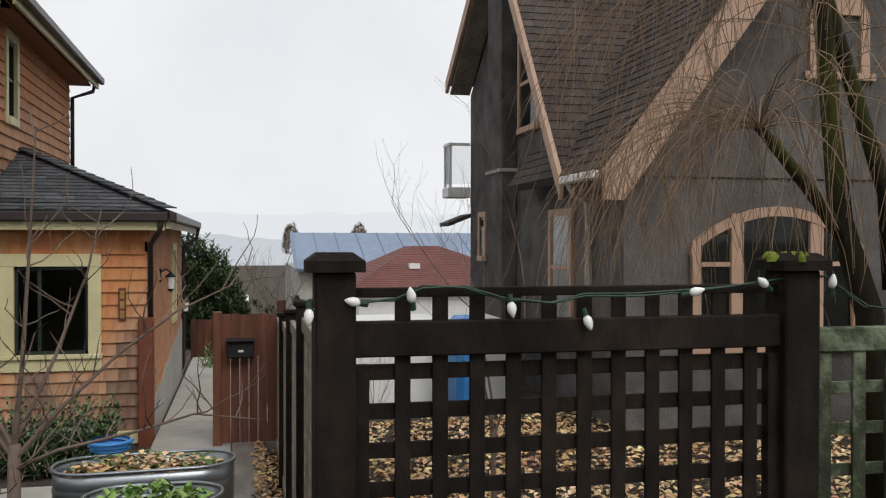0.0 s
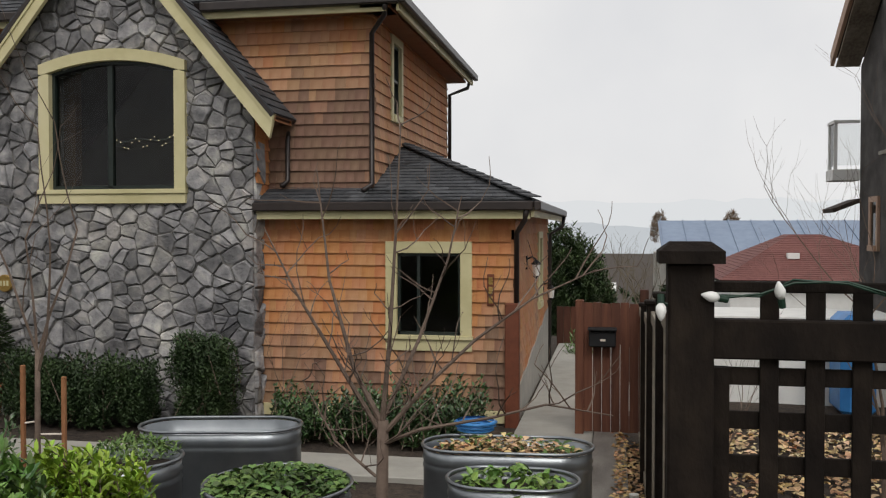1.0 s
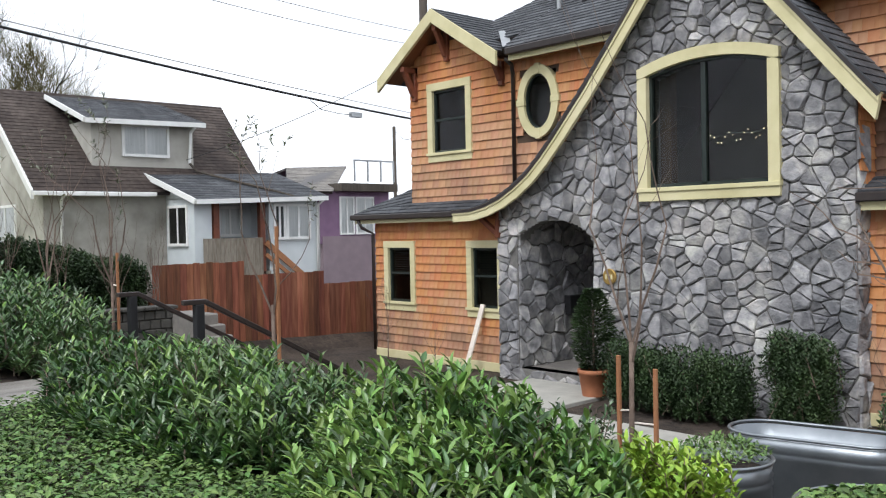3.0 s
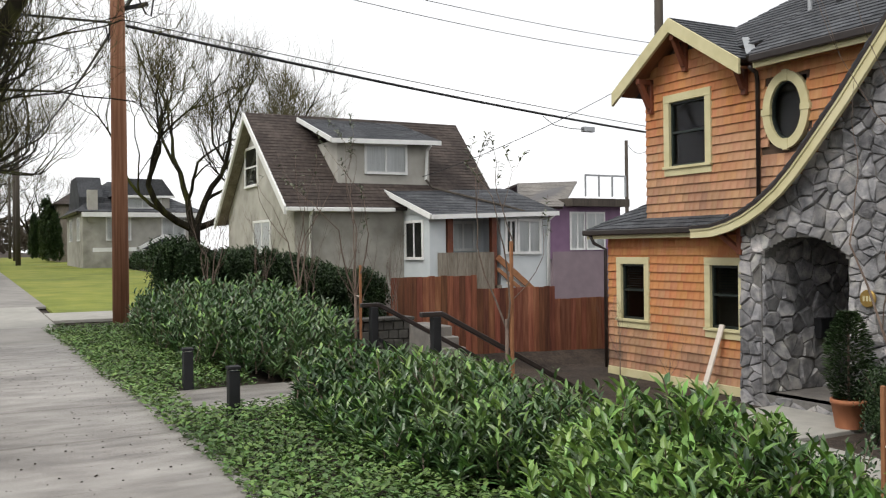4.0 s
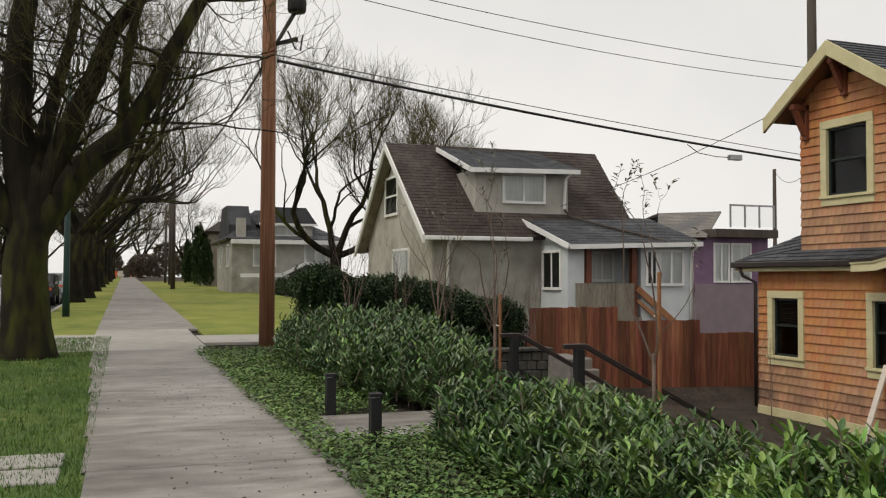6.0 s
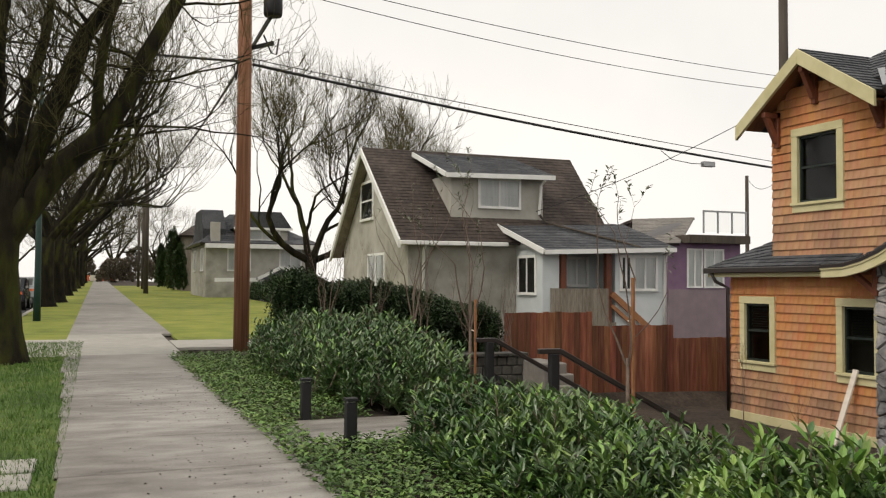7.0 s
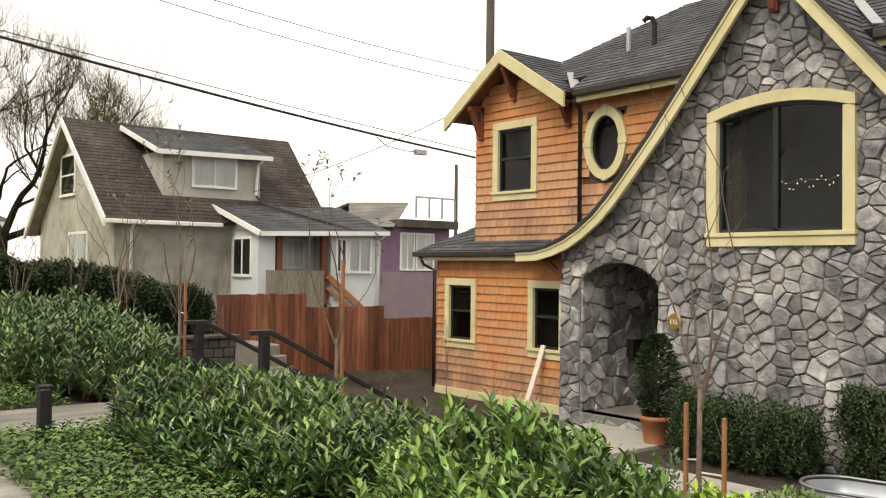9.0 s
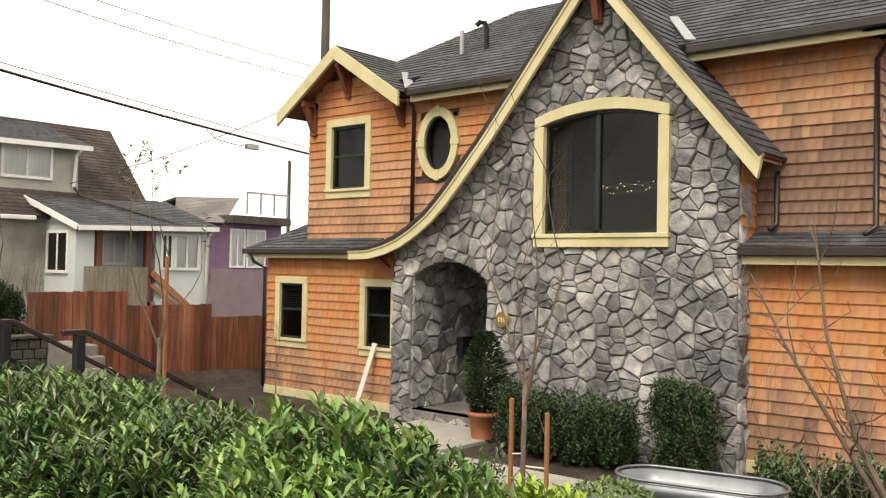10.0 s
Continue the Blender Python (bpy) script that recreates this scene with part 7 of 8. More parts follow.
# ---- dark lattice fence ----
FY = 3.0
lf = thing("lattice_fence", (1.35, FY, -0.1), "dark stained wooden lattice fence with capped posts", "fence")


def fence_post(x, w, top, moss):
    p = part("post", Mesh().box(x - w / 2, x + w / 2, FY - w / 2, FY + w / 2, -0.35, top - 0.07), FENCE_DARK, lf, "", 0.008)
    c = Mesh()
    a, b = w / 2 + 0.03, w / 2 - 0.01
    c.add([(x - a, FY - a, top - 0.07), (x + a, FY - a, top - 0.07), (x + a, FY + a, top - 0.07), (x - a, FY + a, top - 0.07),
           (x - a, FY - a, top - 0.03), (x + a, FY - a, top - 0.03), (x + a, FY + a, top - 0.03), (x - a, FY + a, top - 0.03),
           (x - b, FY - b, top), (x + b, FY - b, top), (x + b, FY + b, top), (x - b, FY + b, top)],
          [(3, 2, 1, 0), (0, 1, 5, 4), (1, 2, 6, 5), (2, 3, 7, 6), (3, 0, 4, 7), (4, 5, 9, 8), (5, 6, 10, 9), (6, 7, 11, 10), (7, 4, 8, 11), (8, 9, 10, 11)])
    part("cap", c, FENCE_DARK, p, "chamfered post cap")
    if moss:
        mm = Mesh()
        rng = random.Random(5)
        for i in range(14):
            mx, my = x + rng.uniform(-a, a * 0.3), FY + rng.uniform(-a, a * 0.6)
            s = rng.uniform(0.012, 0.03)
            mm.ring(mx, my, [(s, top - 0.035), (s * 0.8, top - 0.012), (s * 0.1, top + 0.006)], n=7)
        part("moss", mm, MOSS, p, "bright green moss cushions", smooth=True)


fence_post(0.345, 0.145, 1.51, False)
fence_post(2.20, 0.155, 1.505, True)
part("top_rail", Mesh().box(0.41, 2.13, FY - 0.02, FY + 0.02, 1.345, 1.38), FENCE_DARK, lf, "", 0.004)
part("rail", Mesh().box(0.41, 2.13, FY - 0.045, FY + 0.03, 1.13, 1.258), FENCE_DARK, lf, "", 0.006)
part("rail", Mesh().box(0.41, 2.13, FY - 0.045, FY + 0.03, -0.15, -0.02), FENCE_DARK, lf, "", 0.006)
part("stile", Mesh().box(0.415, 0.47, FY - 0.03, FY + 0.02, -0.05, 1.1), FENCE_DARK, lf)
part("stile", Mesh().box(2.075, 2.13, FY - 0.03, FY + 0.02, -0.05, 1.1), FENCE_DARK, lf)
x = 0.595
while x < 2.05:
    part("lattice_slat", Mesh().box(x - 0.029, x + 0.029, FY - 0.018, FY - 0.002, -0.05, 1.36), FENCE_DARK, lf, "", 0.002)
    x += 0.141
z = 1.07
while z > 0.0:
    part("lattice_slat", Mesh().box(0.44, 2.11, FY + 0.0, FY + 0.016, z - 0.029, z + 0.029), FENCE_DARK, lf, "", 0.002)
    z -= 0.144
# older section to the side, grown over with lichen
lo = thing("old_lattice_fence", (4.0, FY, -0.1), "old lattice fence overgrown with pale green lichen", "fence")
part("rail", Mesh().box(2.28, 6.5, FY - 0.03, FY + 0.03, 1.10, 1.20), LICHEN, lo, "", 0.006)
x = 2.34
while x < 6.4:
    part("lattice_slat", Mesh().box(x - 0.03, x + 0.03, FY - 0.018, FY - 0.002, -0.1, 1.12), LICHEN, lo, "", 0.002)
    x += 0.16
z = 0.95
while z > 0:
    part("lattice_slat", Mesh().box(2.28, 6.5, FY, FY + 0.016, z - 0.025, z + 0.025), LICHEN, lo, "", 0.002)
    z -= 0.17
# return of weathered panels towards the gate
rf = thing("weathered_fence", (0.42, 6.5, -0.6), "weathered grey lattice side fence with dark posts", "fence")
for y, t in ((4.3, 1.22), (5.75, 1.12), (7.3, 0.95), (8.9, 0.8)):
    part("post", Mesh().box(0.36, 0.46, y - 0.05, y + 0.05, -1.2, t), FENCE_DARK, rf, "", 0.006)
    part("post_cap", Mesh().box(0.34, 0.48, y - 0.07, y + 0.07, t, t + 0.035), FENCE_DARK, rf, "", 0.008)
for a, b, t in ((3.1, 4.25, 1.15), (4.35, 5.7, 1.05), (5.8, 7.25, 0.9), (7.35, 8.85, 0.75), (8.95, 10.6, 0.65)):
    part("panel_frame", Mesh().box(0.39, 0.43, a, b, t - 0.09, t), FENCE_GREY, rf, "", 0.004)
    part("panel_frame", Mesh().box(0.39, 0.43, a, b, -0.9, -0.8), FENCE_GREY, rf, "", 0.004)
    y = a + 0.05
    while y < b:
        part("lattice_slat", Mesh().box(0.402, 0.412, y - 0.02, y + 0.02, -0.85, t - 0.05), FENCE_GREY, rf)
        y += 0.11
    z = -0.7
    while z < t - 0.1:
        part("lattice_slat", Mesh().box(0.413, 0.423, a, b, z - 0.02, z + 0.02), FENCE_GREY, rf)
        z += 0.14

# string of bulbs along the top rail
sl = thing("string_lights", (1.4, FY - 0.06, 1.35), "green wire with frosted white bulbs along the fence", "string lights")
wire_pts = [(0.25, 1.30), (0.34, 1.305), (0.44, 1.33), (0.56, 1.345), (0.66, 1.38), (0.82, 1.385), (0.97, 1.34), (1.15, 1.32), (1.28, 1.345), (1.50, 1.34), (1.70, 1.355), (1.88, 1.375), (2.09, 1.40), (2.31, 1.41), (2.5, 1.29), (2.8, 1.25), (3.4, 1.27)]
part("wire", Mesh().tube([(x, FY - 0.06 + 0.012 * math.sin(9 * x), z) for x, z in wire_pts], 0.004, 5), GREEN_WIRE, sl)
part("wire", Mesh().tube([(x, FY - 0.05 + 0.012 * math.sin(13 * x + 1), z + 0.012 * math.sin(30 * x)) for x, z in wire_pts], 0.004, 5), GREEN_WIRE, sl)


def bulb(x, z, dx, dz):
    d = Vector((dx, -0.25, dz)).normalized()
    p = Vector((x, FY - 0.07, z))
    so = part("socket", Mesh().tube([p - d * 0.03, p], [0.011, 0.012], 8), GREEN_WIRE, sl)
    part("bulb", Mesh().tube([p, p + d * 0.012, p + d * 0.028, p + d * 0.045, p + d * 0.058], [0.009, 0.017, 0.018, 0.011, 0.003], 10), BULB, so, "frosted white bulb", smooth=True)


for x, z, dx, dz in ((0.25, 1.31, 0, -1), (0.43, 1.33, -1, 0.2), (0.62, 1.33, -0.2, 1), (0.99, 1.325, 0.1, -1), (1.285, 1.27, 0.3, -1), (1.71, 1.35, 0.6, 0.2), (2.04, 1.375, -0.7, 0.5), (2.33, 1.365, 0, 1)):
    bulb(x, z, dx, dz)

# ---- side gate and mailbox ----
gate = thing("side_gate", (0.08, 10.6, -0.85), "red brown board gate beside the house", "gate")
x = -0.24
while x < 0.40:
    part("board", Mesh().box(x, x + 0.10, 10.6, 10.622, -0.82, 0.69 + 0.008 * math.sin(x * 40)), GATE_RED, gate)
    x += 0.105
part("post", Mesh().box(-0.34, -0.24, 10.58, 10.68, -0.9, 0.72), GATE_RED, gate, "", 0.006)
part("post", Mesh().box(0.40, 0.50, 10.58, 10.68, -0.9, 0.85), GATE_RED, gate, "", 0.006)
mbx = thing("mailbox", (-0.03, 10.55, 0.16), "black metal mailbox mounted on the gate", "mailbox")
part("body", Mesh().box(-0.18, 0.13, 10.45, 10.595, 0.19, 0.38), BLACK_METAL, mbx, "", 0.015)
part("lid", Mesh().bar((-0.19, 10.5, 0.395), (0.14, 10.5, 0.395), 0.19, 0.03), BLACK_METAL, mbx, "", 0.008)
part("label_bar", Mesh().box(-0.05, 0.01, 10.443, 10.45, 0.26, 0.285), FADED_WHITE, mbx)
backf = thing("back_fence", (-0.4, 19.5, -1.5), "brown board fence behind the side yard", "fence")
x = -1.1
while x < 3.0:
    part("board", Mesh().box(x, x + 0.14, 19.5, 19.53, -2.2, -0.12), GATE_RED, backf)
    x += 0.146
shrub("bamboo_clump", -0.9, -0.2, 17.6, 18.4, -0.5, "yellow green bamboo clump in the side yard", LAUREL_LIGHT, 90, 14, 0.16, 0.03, 401, base_z=-1.9)

# ---- dark stucco neighbour house ----
NX = 4.8
nh = thing("stucco_house", (9, 14, -0.8), "dark grey stucco house with peach trim and brown roof", "house")
part("wall", Mesh().box(NX, 16, 10.6, 12.4, -1.2, 2.7).box(NX, 16, 12.4, 18.7, -1.2, 3.0), STUCCO, nh, "rough dark grey stucco walls")
m = Mesh().prism_x([(12.4, 3.0), (18.7, 3.0), (18.7, 4.7), (15.3, 7.0)], NX, 16)
part("gable_wall", m, STUCCO, nh)
part("front_gable_wall", Mesh().prism_y([(4.9, 2.4), (12.4, 2.4), (12.4, 3.2), (8.7, 7.95), (5.0, 2.9)], 10.57, 10.8), STUCCO, nh)
n_planes = [[(4.35, 11.6, 2.35), (16.3, 11.6, 2.35), (16.3, 15.3, 7.45), (4.35, 15.3, 7.45)],
            [(16.3, 18.9, 5.02), (4.35, 18.9, 5.02), (4.35, 15.3, 7.45), (16.3, 15.3, 7.45)]]
roof_part(n_planes, decked(n_planes, 0.12), nh, ROOF_BROWN, label="steep brown shingle roof", seed=401, tab=0.4, expo=0.17)
f_planes = [[(4.30, 14.2, 2.45), (4.30, 10.15, 2.45), (8.7, 10.15, 8.25), (8.7, 15.3, 8.25)],
            [(13.1, 10.15, 2.45), (13.1, 14.2, 2.45), (8.7, 15.3, 8.25), (8.7, 10.15, 8.25)]]
roof_part(f_planes, decked(f_planes, 0.12), nh, ROOF_BROWN, label="steep brown front gable roof", seed=411, tab=0.4, expo=0.17)
part("barge_board", Mesh().prism_y([(4.31, 2.06), (4.58, 2.06), (8.7, 7.5), (8.7, 8.1), (4.31, 2.43)], 10.08, 10.16), PEACH, nh, "peach painted barge board", 0.005)
part("barge_board", Mesh().prism_y([(8.7, 7.5), (12.8, 2.06), (13.04, 2.43), (8.7, 8.1)], 10.08, 10.16), PEACH, nh, "peach painted barge board", 0.005)
part("barge_board", Mesh().prism_x([(11.6, 2.12), (15.3, 7.15), (15.3, 7.45), (11.6, 2.42)], 4.28, 4.35).prism_x([(15.3, 7.15), (18.9, 4.76), (18.9, 5.02), (15.3, 7.45)], 4.28, 4.35), PEACH, nh, "pale peach rake boards", 0.005)
part("soffit", Mesh().slab([(4.36, 15.3, 7.25), (NX, 15.3, 7.25), (NX, 18.8, 4.75), (4.36, 18.8, 4.75)], 0.04), FENCE_GREY, nh)
part("gutter", Mesh().box(4.2, 4.32, 10.18, 11.4, 2.33, 2.43), WHITE, nh, "white gutter", 0.01)
part("downspout", Mesh().tube([(4.28, 11.3, 2.35), (4.5, 11.6, 2.2), (4.74, 11.7, 2.08), (4.74, 11.7, -0.9)], 0.045, 8), WHITE, nh, "white downspout", smooth=True)
part("chimney", Mesh().box(4.5, NX, 15.28, 16.2, -1.2, 9.2), STUCCO, nh, "dark stucco chimney", 0.02)
part("chimney_band", Mesh().box(4.47, NX, 15.25, 16.25, 2.80, 2.86), STUCCO_GREY, nh)
house_window(nh, "x", NX, 12.5, 13.33, 0.35, 1.94, -1, PEACH, "h", True, 0.11)
house_window(nh, "x", NX, 14.07, 15.02, 3.53, 5.07, -1, PEACH, "h", False, 0.1)
house_window(nh, "x", NX, 17.42, 17.8, 1.25, 2.05, -1, PEACH, False, False, 0.1)
# front arched triple window
aw = part("arched_window", Mesh().box(5.73, 5.86, 10.52, 10.62, 0.2, 1.56).box(6.29, 6.47, 10.52, 10.62, 0.2, 1.92).box(7.46, 7.66, 10.52, 10.62, 0.2, 1.92).box(8.11, 8.24, 10.52, 10.62, 0.2, 1.55).box(5.70, 8.27, 10.50, 10.62, 0.08, 0.2), PEACH, nh, "peach arched triple window", 0.005)
za = lambda t: 1.50 + 0.52 * max(math.sin(math.pi * t), 0.0) ** 0.8
arc = [(lerp(5.71, 8.26, i / 20), za(i / 20)) for i in range(21)]
ab = Mesh()
for (xa, za_), (xb, zb_) in zip(arc, arc[1:]):
    ab.prism_y([(xa, za_ - 0.13), (xb, zb_ - 0.13), (xb, zb_), (xa, za_)], 10.51, 10.62)
part("arch_head", ab, PEACH, aw, weld=True)
for a, b, t in ((5.86, 6.29, 1.62), (6.47, 7.46, 1.9), (7.66, 8.11, 1.62)):
    part("pane", pane_y(a, b, 0.2, t, 10.575), GLASS, aw)
    part("curtain", Mesh().box(a, b, 10.588, 10.596, 0.2, t), BLIND, aw)
    if t == 1.62:
        part("sash_bar", Mesh().box(a, b, 10.545, 10.58, 1.22, 1.28), PEACH, aw)
    else:
        for q in range(9):
            part("curtain", Mesh().tube([(a + 0.05 + 0.1 * q, 10.64, 0.2), (a + 0.05 + 0.1 * q, 10.64, 1.9)], 0.045, 8), CURTAIN, aw, "hanging grey curtain")
up = part("arched_window", Mesh().box(7.36, 8.44, 10.5, 10.62, 3.74, 3.84).box(7.44, 7.58, 10.52, 10.62, 3.84, 4.62).box(8.22, 8.36, 10.52, 10.62, 3.84, 4.62).prism_y([(7.44, 4.62), (8.36, 4.62), (8.22, 4.87), (7.9, 5.02), (7.58, 4.87)], 10.52, 10.62), PEACH, nh, "peach arched upper window", 0.004)
part("pane", pane_y(7.58, 8.22, 3.84, 4.62, 10.575), GLASS, up)
part("curtain", Mesh().box(7.58, 8.22, 10.588, 10.596, 3.84, 4.62), BLIND, up)
part("balcony", Mesh().box(4.3, NX, 18.7, 19.3, 2.5, 2.72), WHITE, nh, "white rear balcony", 0.01)
for gx_, gy_ in ((4.36, 18.76), (4.36, 19.24)):
    part("balcony_post", Mesh().box(gx_ - 0.03, gx_ + 0.03, gy_ - 0.03, gy_ + 0.03, 2.72, 3.66), WHITE, nh)
part("balcony_glass", Mesh().box(4.35, 4.37, 18.78, 19.22, 2.80, 3.6).box(4.38, NX, 18.75, 18.77, 2.80, 3.6), CLEAR_GLASS, nh, "clear balcony glass")
part("balcony_rail", Mesh().box(4.32, 4.40, 18.7, 19.28, 3.62, 3.68).box(4.40, NX, 18.72, 18.8, 3.62, 3.68), WHITE, nh)
part("lower_roof", Mesh().slab([(4.3, 18.7, 1.95), (NX, 18.7, 2.15), (NX, 19.6, 2.15), (4.3, 19.6, 1.95)], 0.08), ROOF_BROWN, nh)

# neighbour's yard: leaf litter, tarp, weeping tree
m = Mesh()
rngl = random.Random(77)
for i in range(12000):
    x, y = rngl.uniform(0.5, 9), rngl.uniform(3.3, 12)
    a = rngl.uniform(0, 6.28)
    leaf(m, (x, y, ground_z(x, y) - 0.02 + rngl.uniform(0, 0.03)), (math.cos(a), math.sin(a), rngl.uniform(-0.1, 0.4)), rngl.uniform(0.06, 0.12), rngl.uniform(0.04, 0.08), rngl)
tagged(part("leaf_litter", m, DRY_LEAF), "brown and yellow fallen leaves covering the yard", "leaves", "", "stuff")
m = Mesh()
for i in range(2500):
    x, y = rngl.uniform(0.5, 7), rngl.uniform(3.3, 7.5)
    a = rngl.uniform(0, 6.28)
    leaf(m, (x, y, ground_z(x, y) + rngl.uniform(-0.02, 0.08)), (math.cos(a), math.sin(a), rngl.uniform(0, 0.8)), 0.06, 0.035, rngl)
tagged(part("yard_weeds", m, COVER), "patchy green weeds among fallen leaves", "weeds", "", "stuff")
tagged(part("blue_tarp", Mesh().box(3.05, 3.5, 12.5, 13.3, -0.95, 0.42), BLUE_PLASTIC, None, "", 0.1), "blue tarp over garden things beside the house", "tarp")
tagged(part("white_shed_wall", Mesh().box(1.2, 4.1, 13.5, 15.0, -1.1, 0.30), WHITE, None, "", 0.01), "low white shed beside the neighbour house", "shed")

wt = thing("weeping_tree", (4.6, 5.6, -0.3), "mossy weeping tree with thin trailing bare branches", "tree")
part("trunk", Mesh().tube([(4.75, 5.6, -0.4), (4.7, 5.6, 1.0), (4.45, 5.6, 1.7), (4.35, 5.6, 2.6), (4.22, 5.6, 3.9), (4.2, 5.7, 5.5)], [0.13, 0.105, 0.09, 0.07, 0.065, 0.05], 10), BARK, wt, "dark mossy trunk", smooth=True)
part("limb", Mesh().tube([(4.8, 5.5, 1.2), (4.75, 5.5, 1.9), (4.5, 5.55, 2.7), (4.3, 5.6, 3.4), (4.15, 5.6, 4.4)], [0.06, 0.058, 0.055, 0.05, 0.04], 8), BARK, wt, "dark limb", smooth=True)
part("limb", Mesh().tube([(4.5, 5.6, 1.55), (4.1, 5.5, 1.95), (3.75, 5.4, 2.25), (3.65, 5.4, 2.35)], [0.06, 0.048, 0.04, 0.034], 8), BARK, wt, "cut side limb", smooth=True)
wm = Mesh()
rngw = random.Random(9)


def trail(p, d, n_, step, r):
    pts, dd = [Vector(p)], Vector(d)
    for i in range(n_):
        dd = (dd + Vector((rngw.uniform(-0.12, 0.12), rngw.uniform(-0.12, 0.12), -0.17))).normalized()
        pts.append(pts[-1] + dd * step)
    wm.tube(pts, [lerp(r * 0.75, 0.0016, i / n_) for i in range(n_ + 1)], 3, False)
    return pts


for i in range(210):
    src = Vector((3.66, 5.4, 2.34)) if i < 60 else Vector((4.2 + rngw.uniform(-0.1, 0.1), 5.6, rngw.uniform(3.0, 5.2)))
    a = rngw.uniform(0, 6.28)
    pts = trail(src, (math.cos(a) * 0.6 - 0.25, math.sin(a) * 0.7, rngw.uniform(0.2, 0.9)), 11, 0.17 if i < 60 else 0.24, 0.007)
    for q in range(4):
        trail(pts[rngw.randint(3, 9)], (rngw.uniform(-0.6, 0.4), rngw.uniform(-0.4, 0.4), -0.6), 7, 0.14, 0.005)
tagged(part("trailing_twig_crown", wm, PALE_TWIG, wt), kind="stuff")
wt.location.x -= 0.13
bare_tree("bare_shrub", (2.0, 6.8, ground_z(2.0, 6.8)), 3.0, 0.02, 501, "slim bare garden tree behind the lattice", 5, TWIG, 0.25)
bare_tree("bare_shrub", (1.0, 8.0, ground_z(1.0, 8.0)), 1.6, 0.012, 502, "bare garden shrub behind the lattice", 4, TWIG, 0.4)

# ---- valley beyond ----
bb = thing("blue_roof_building", (10, 72, -12), "long building with a pale blue metal roof", "building")
part("wall", Mesh().box(3.9, 24, 68, 90, -14, -0.6), STUCCO_GREY, bb)
part("roof", Mesh().slab([(3.6, 67, -0.5), (24.5, 67, -0.5), (24.5, 75, 2.25), (3.6, 75, 2.25)], 0.2), BLUE_ROOF, bb, "pale blue metal roof")
for i in range(12):
    part("roof_rib", Mesh().bar((3.8 + 1.75 * i, 67, -0.46), (3.8 + 1.75 * i, 75, 2.29), 0.08, 0.08), BLUE_ROOF, bb)
part("skylight", Mesh().box(7.5, 9.5, 67.9, 68, -3.0, -1.6), WHITE, bb)
rh = thing("red_roof_house", (10, 42, -8), "small house with a weathered red hipped roof", "house")
part("wall", Mesh().box(5, 14, 40, 50, -10, -0.6), WHITE, rh)
rp_ = [[(4.5, 39.5, -0.6), (14.5, 39.5, -0.6), (9.6, 44.5, 1.3), (8.2, 44.5, 1.3)], [(4.5, 50.5, -0.6), (4.5, 39.5, -0.6), (8.2, 44.5, 1.3), (8.2, 46, 1.3)], [(14.5, 39.5, -0.6), (14.5, 50.5, -0.6), (9.6, 46, 1.3), (9.6, 44.5, 1.3)]]
roof_part(rp_, decked(rp_, 0.12), rh, RED_ROOF, label="weathered red shingle roof", seed=601, tab=0.5, expo=0.22)
part("vent", Mesh().box(7.6, 8.1, 41.6, 42.0, 0.25, 0.5), WHITE, rh)
# Flat glowing hill strips; the distance haze is painted into their emission colour.
HILL = glow_material("painted_haze_hill", (0.56, 0.60, 0.64), 1.0)
HILL2 = glow_material("paler_painted_haze_hill", (0.74, 0.77, 0.80), 1.0)
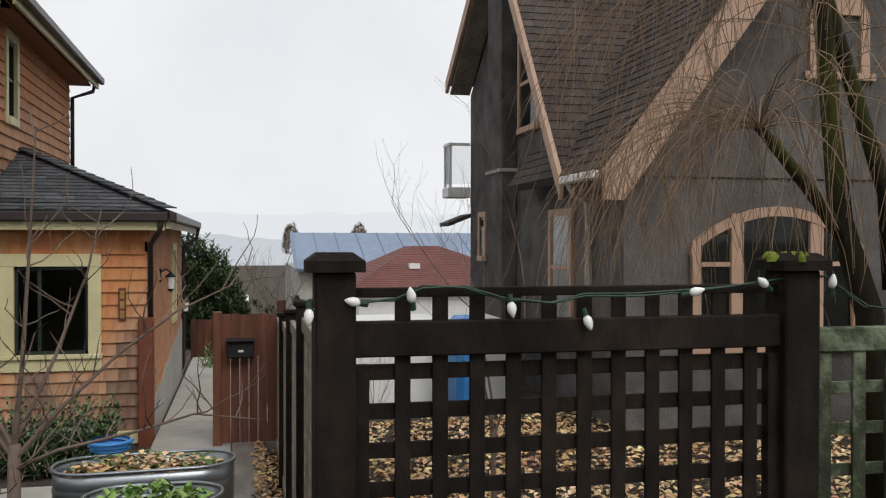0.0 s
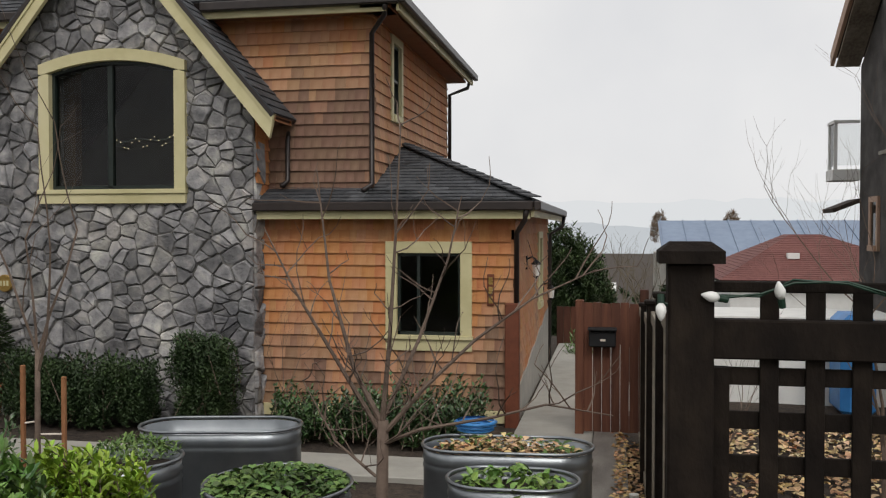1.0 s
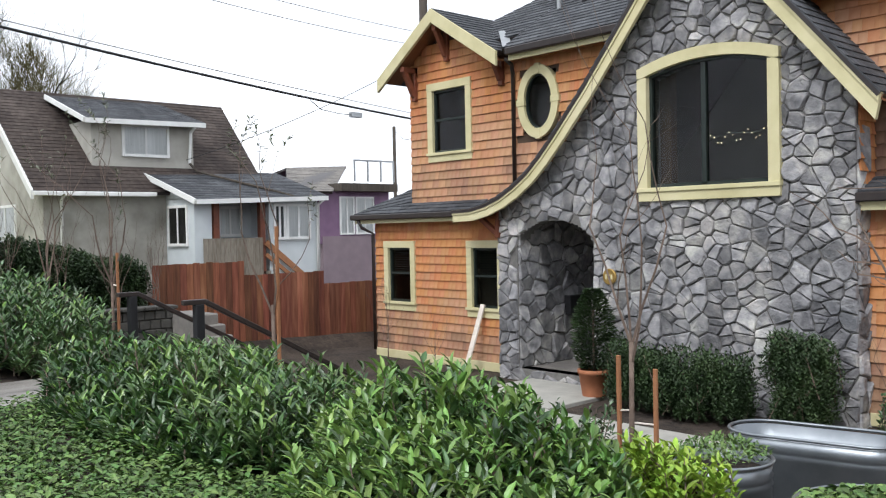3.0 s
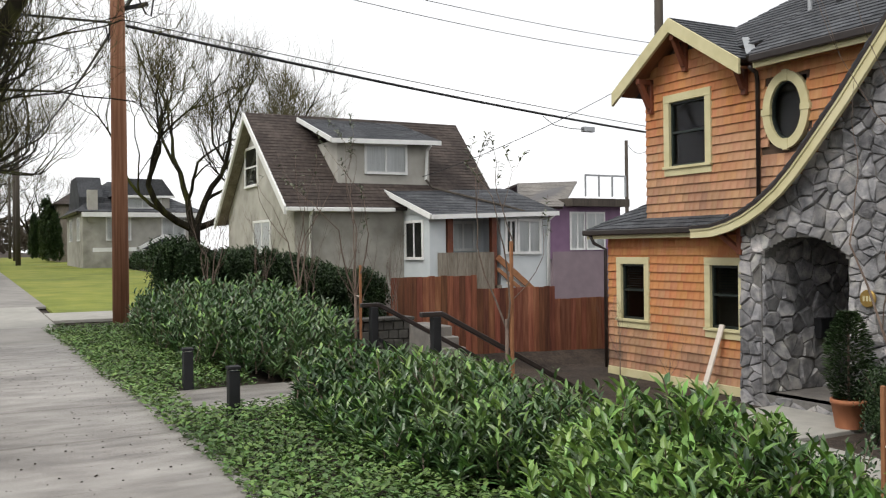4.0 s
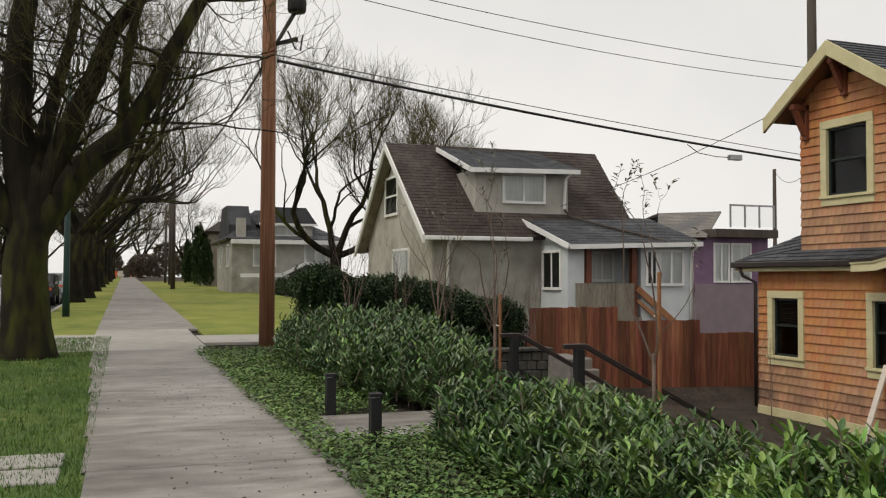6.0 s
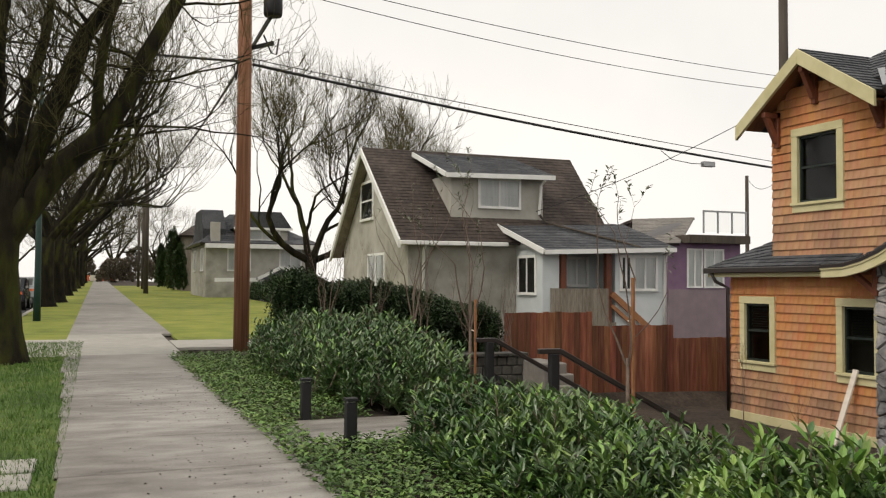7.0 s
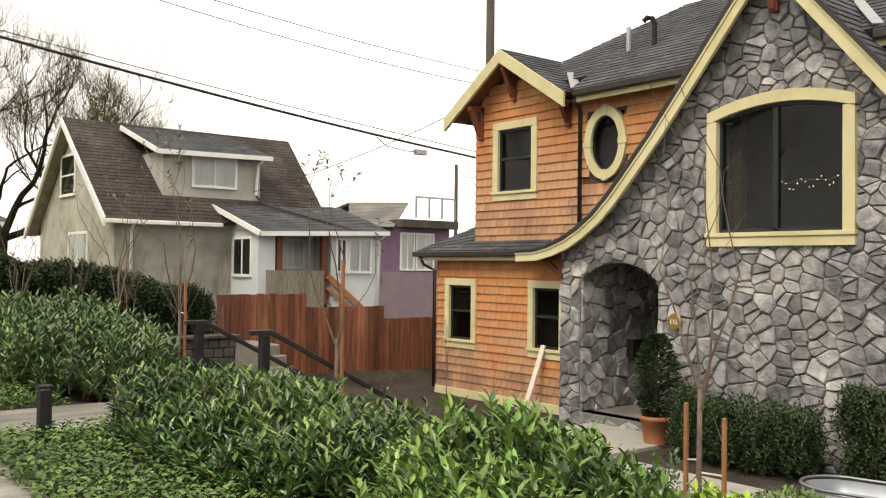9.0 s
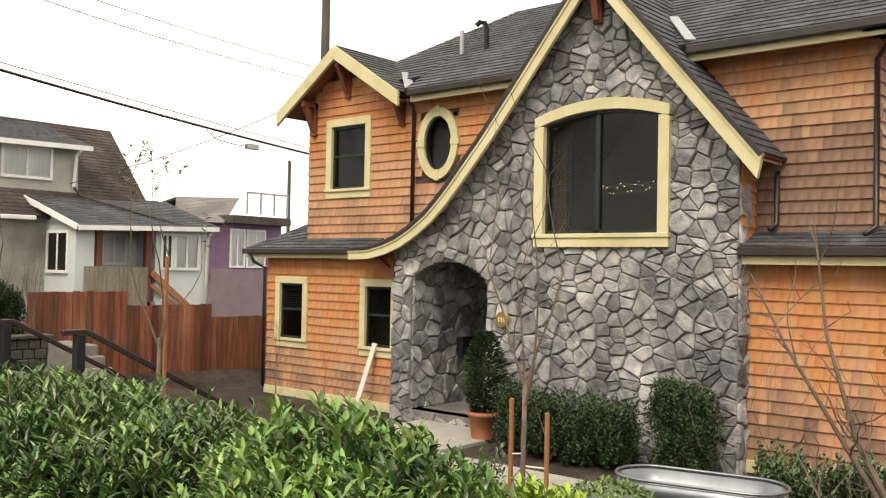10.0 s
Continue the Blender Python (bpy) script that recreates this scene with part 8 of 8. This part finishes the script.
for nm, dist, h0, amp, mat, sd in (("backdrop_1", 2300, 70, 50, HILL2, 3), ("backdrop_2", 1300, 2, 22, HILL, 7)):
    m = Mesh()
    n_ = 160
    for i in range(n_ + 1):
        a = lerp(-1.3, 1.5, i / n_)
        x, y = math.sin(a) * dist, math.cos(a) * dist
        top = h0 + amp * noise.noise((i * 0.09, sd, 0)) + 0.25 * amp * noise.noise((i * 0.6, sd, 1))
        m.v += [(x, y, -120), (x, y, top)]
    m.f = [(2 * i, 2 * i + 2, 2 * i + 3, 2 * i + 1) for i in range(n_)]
    structure(nm, m, mat, "glowing backdrop strip of valley hills with painted haze")
for i, (x, y, t) in enumerate(((-3.5, 60, -4), (0.5, 66, -5), (-8, 70, -3), (-14, 62, -2))):
    shrub("valley_tree", x - 3.5, x + 3.5, y - 2, y + 2, t, "dark green trees down in the valley", YEW, 380, 9, 0.5, 0.25, 700 + i, category="tree", group="valley trees", spread=0.5, rough_top=0.5)
shrub("conifer", -2.6, 0.2, 24, 26.5, 1.5, "dark conifer behind the side yard", YEW, 1600, 14, 0.16, 0.05, 719, category="tree", spread=0.8, rough_top=0.4, base_z=-3.5, twiggy=0.05)
for i in range(6):
    bare_tree("valley_bare_tree", (-4 + 1.0 * i, 30 + 2 * (i % 3), -4), 4.2, 0.08, 720 + i, "hazy bare trees below the garden", 5, FAR_TWIG, 0.4, group="valley trees")
for i, x in enumerate((4.6, 11.5)):
    shrub("far_treetop", x - 0.9, x + 0.9, 92, 94, 3.3, "yellowish far tree tops above the blue roof", PALE_TWIG, 220, 8, 0.35, 0.06, 740 + i, category="tree", group="valley trees", base_z=0.0)
rowh = thing("valley_warehouse", (-10, 130, -20), "long pale low warehouse in the valley", "building")
part("wall", Mesh().box(-30, 0, 130, 145, -26, -7.5), STUCCO_GREY, rowh)
part("roof", Mesh().box(-30.5, 0.5, 129.5, 145.5, -7.5, -6.9), WHITE, rowh)
# plain houses across the road close the place behind the camera
plain_house("far_house", -22, -10, -32, -22, 5.5, 2.5, "plain house across the road", STUCCO_GREY, ROOF, 801)
plain_house("far_house", -4, 8, -32, -22, 5.5, 2.5, "plain house across the road", PALE_BLUE, ROOF_BROWN, 802)
for i, x in enumerate((-12, 0, 12)):
    street_tree(x, -13.5, 0.35, 11, 810 + i, [(-0.3, 0.5, 1.0, 3.6, 0.6), (0.2, -0.5, 1.0, 3.6, 0.6), (0.5, 0.2, 0.9, 3.6, 0.5)], 3, label="bare tree across the road")
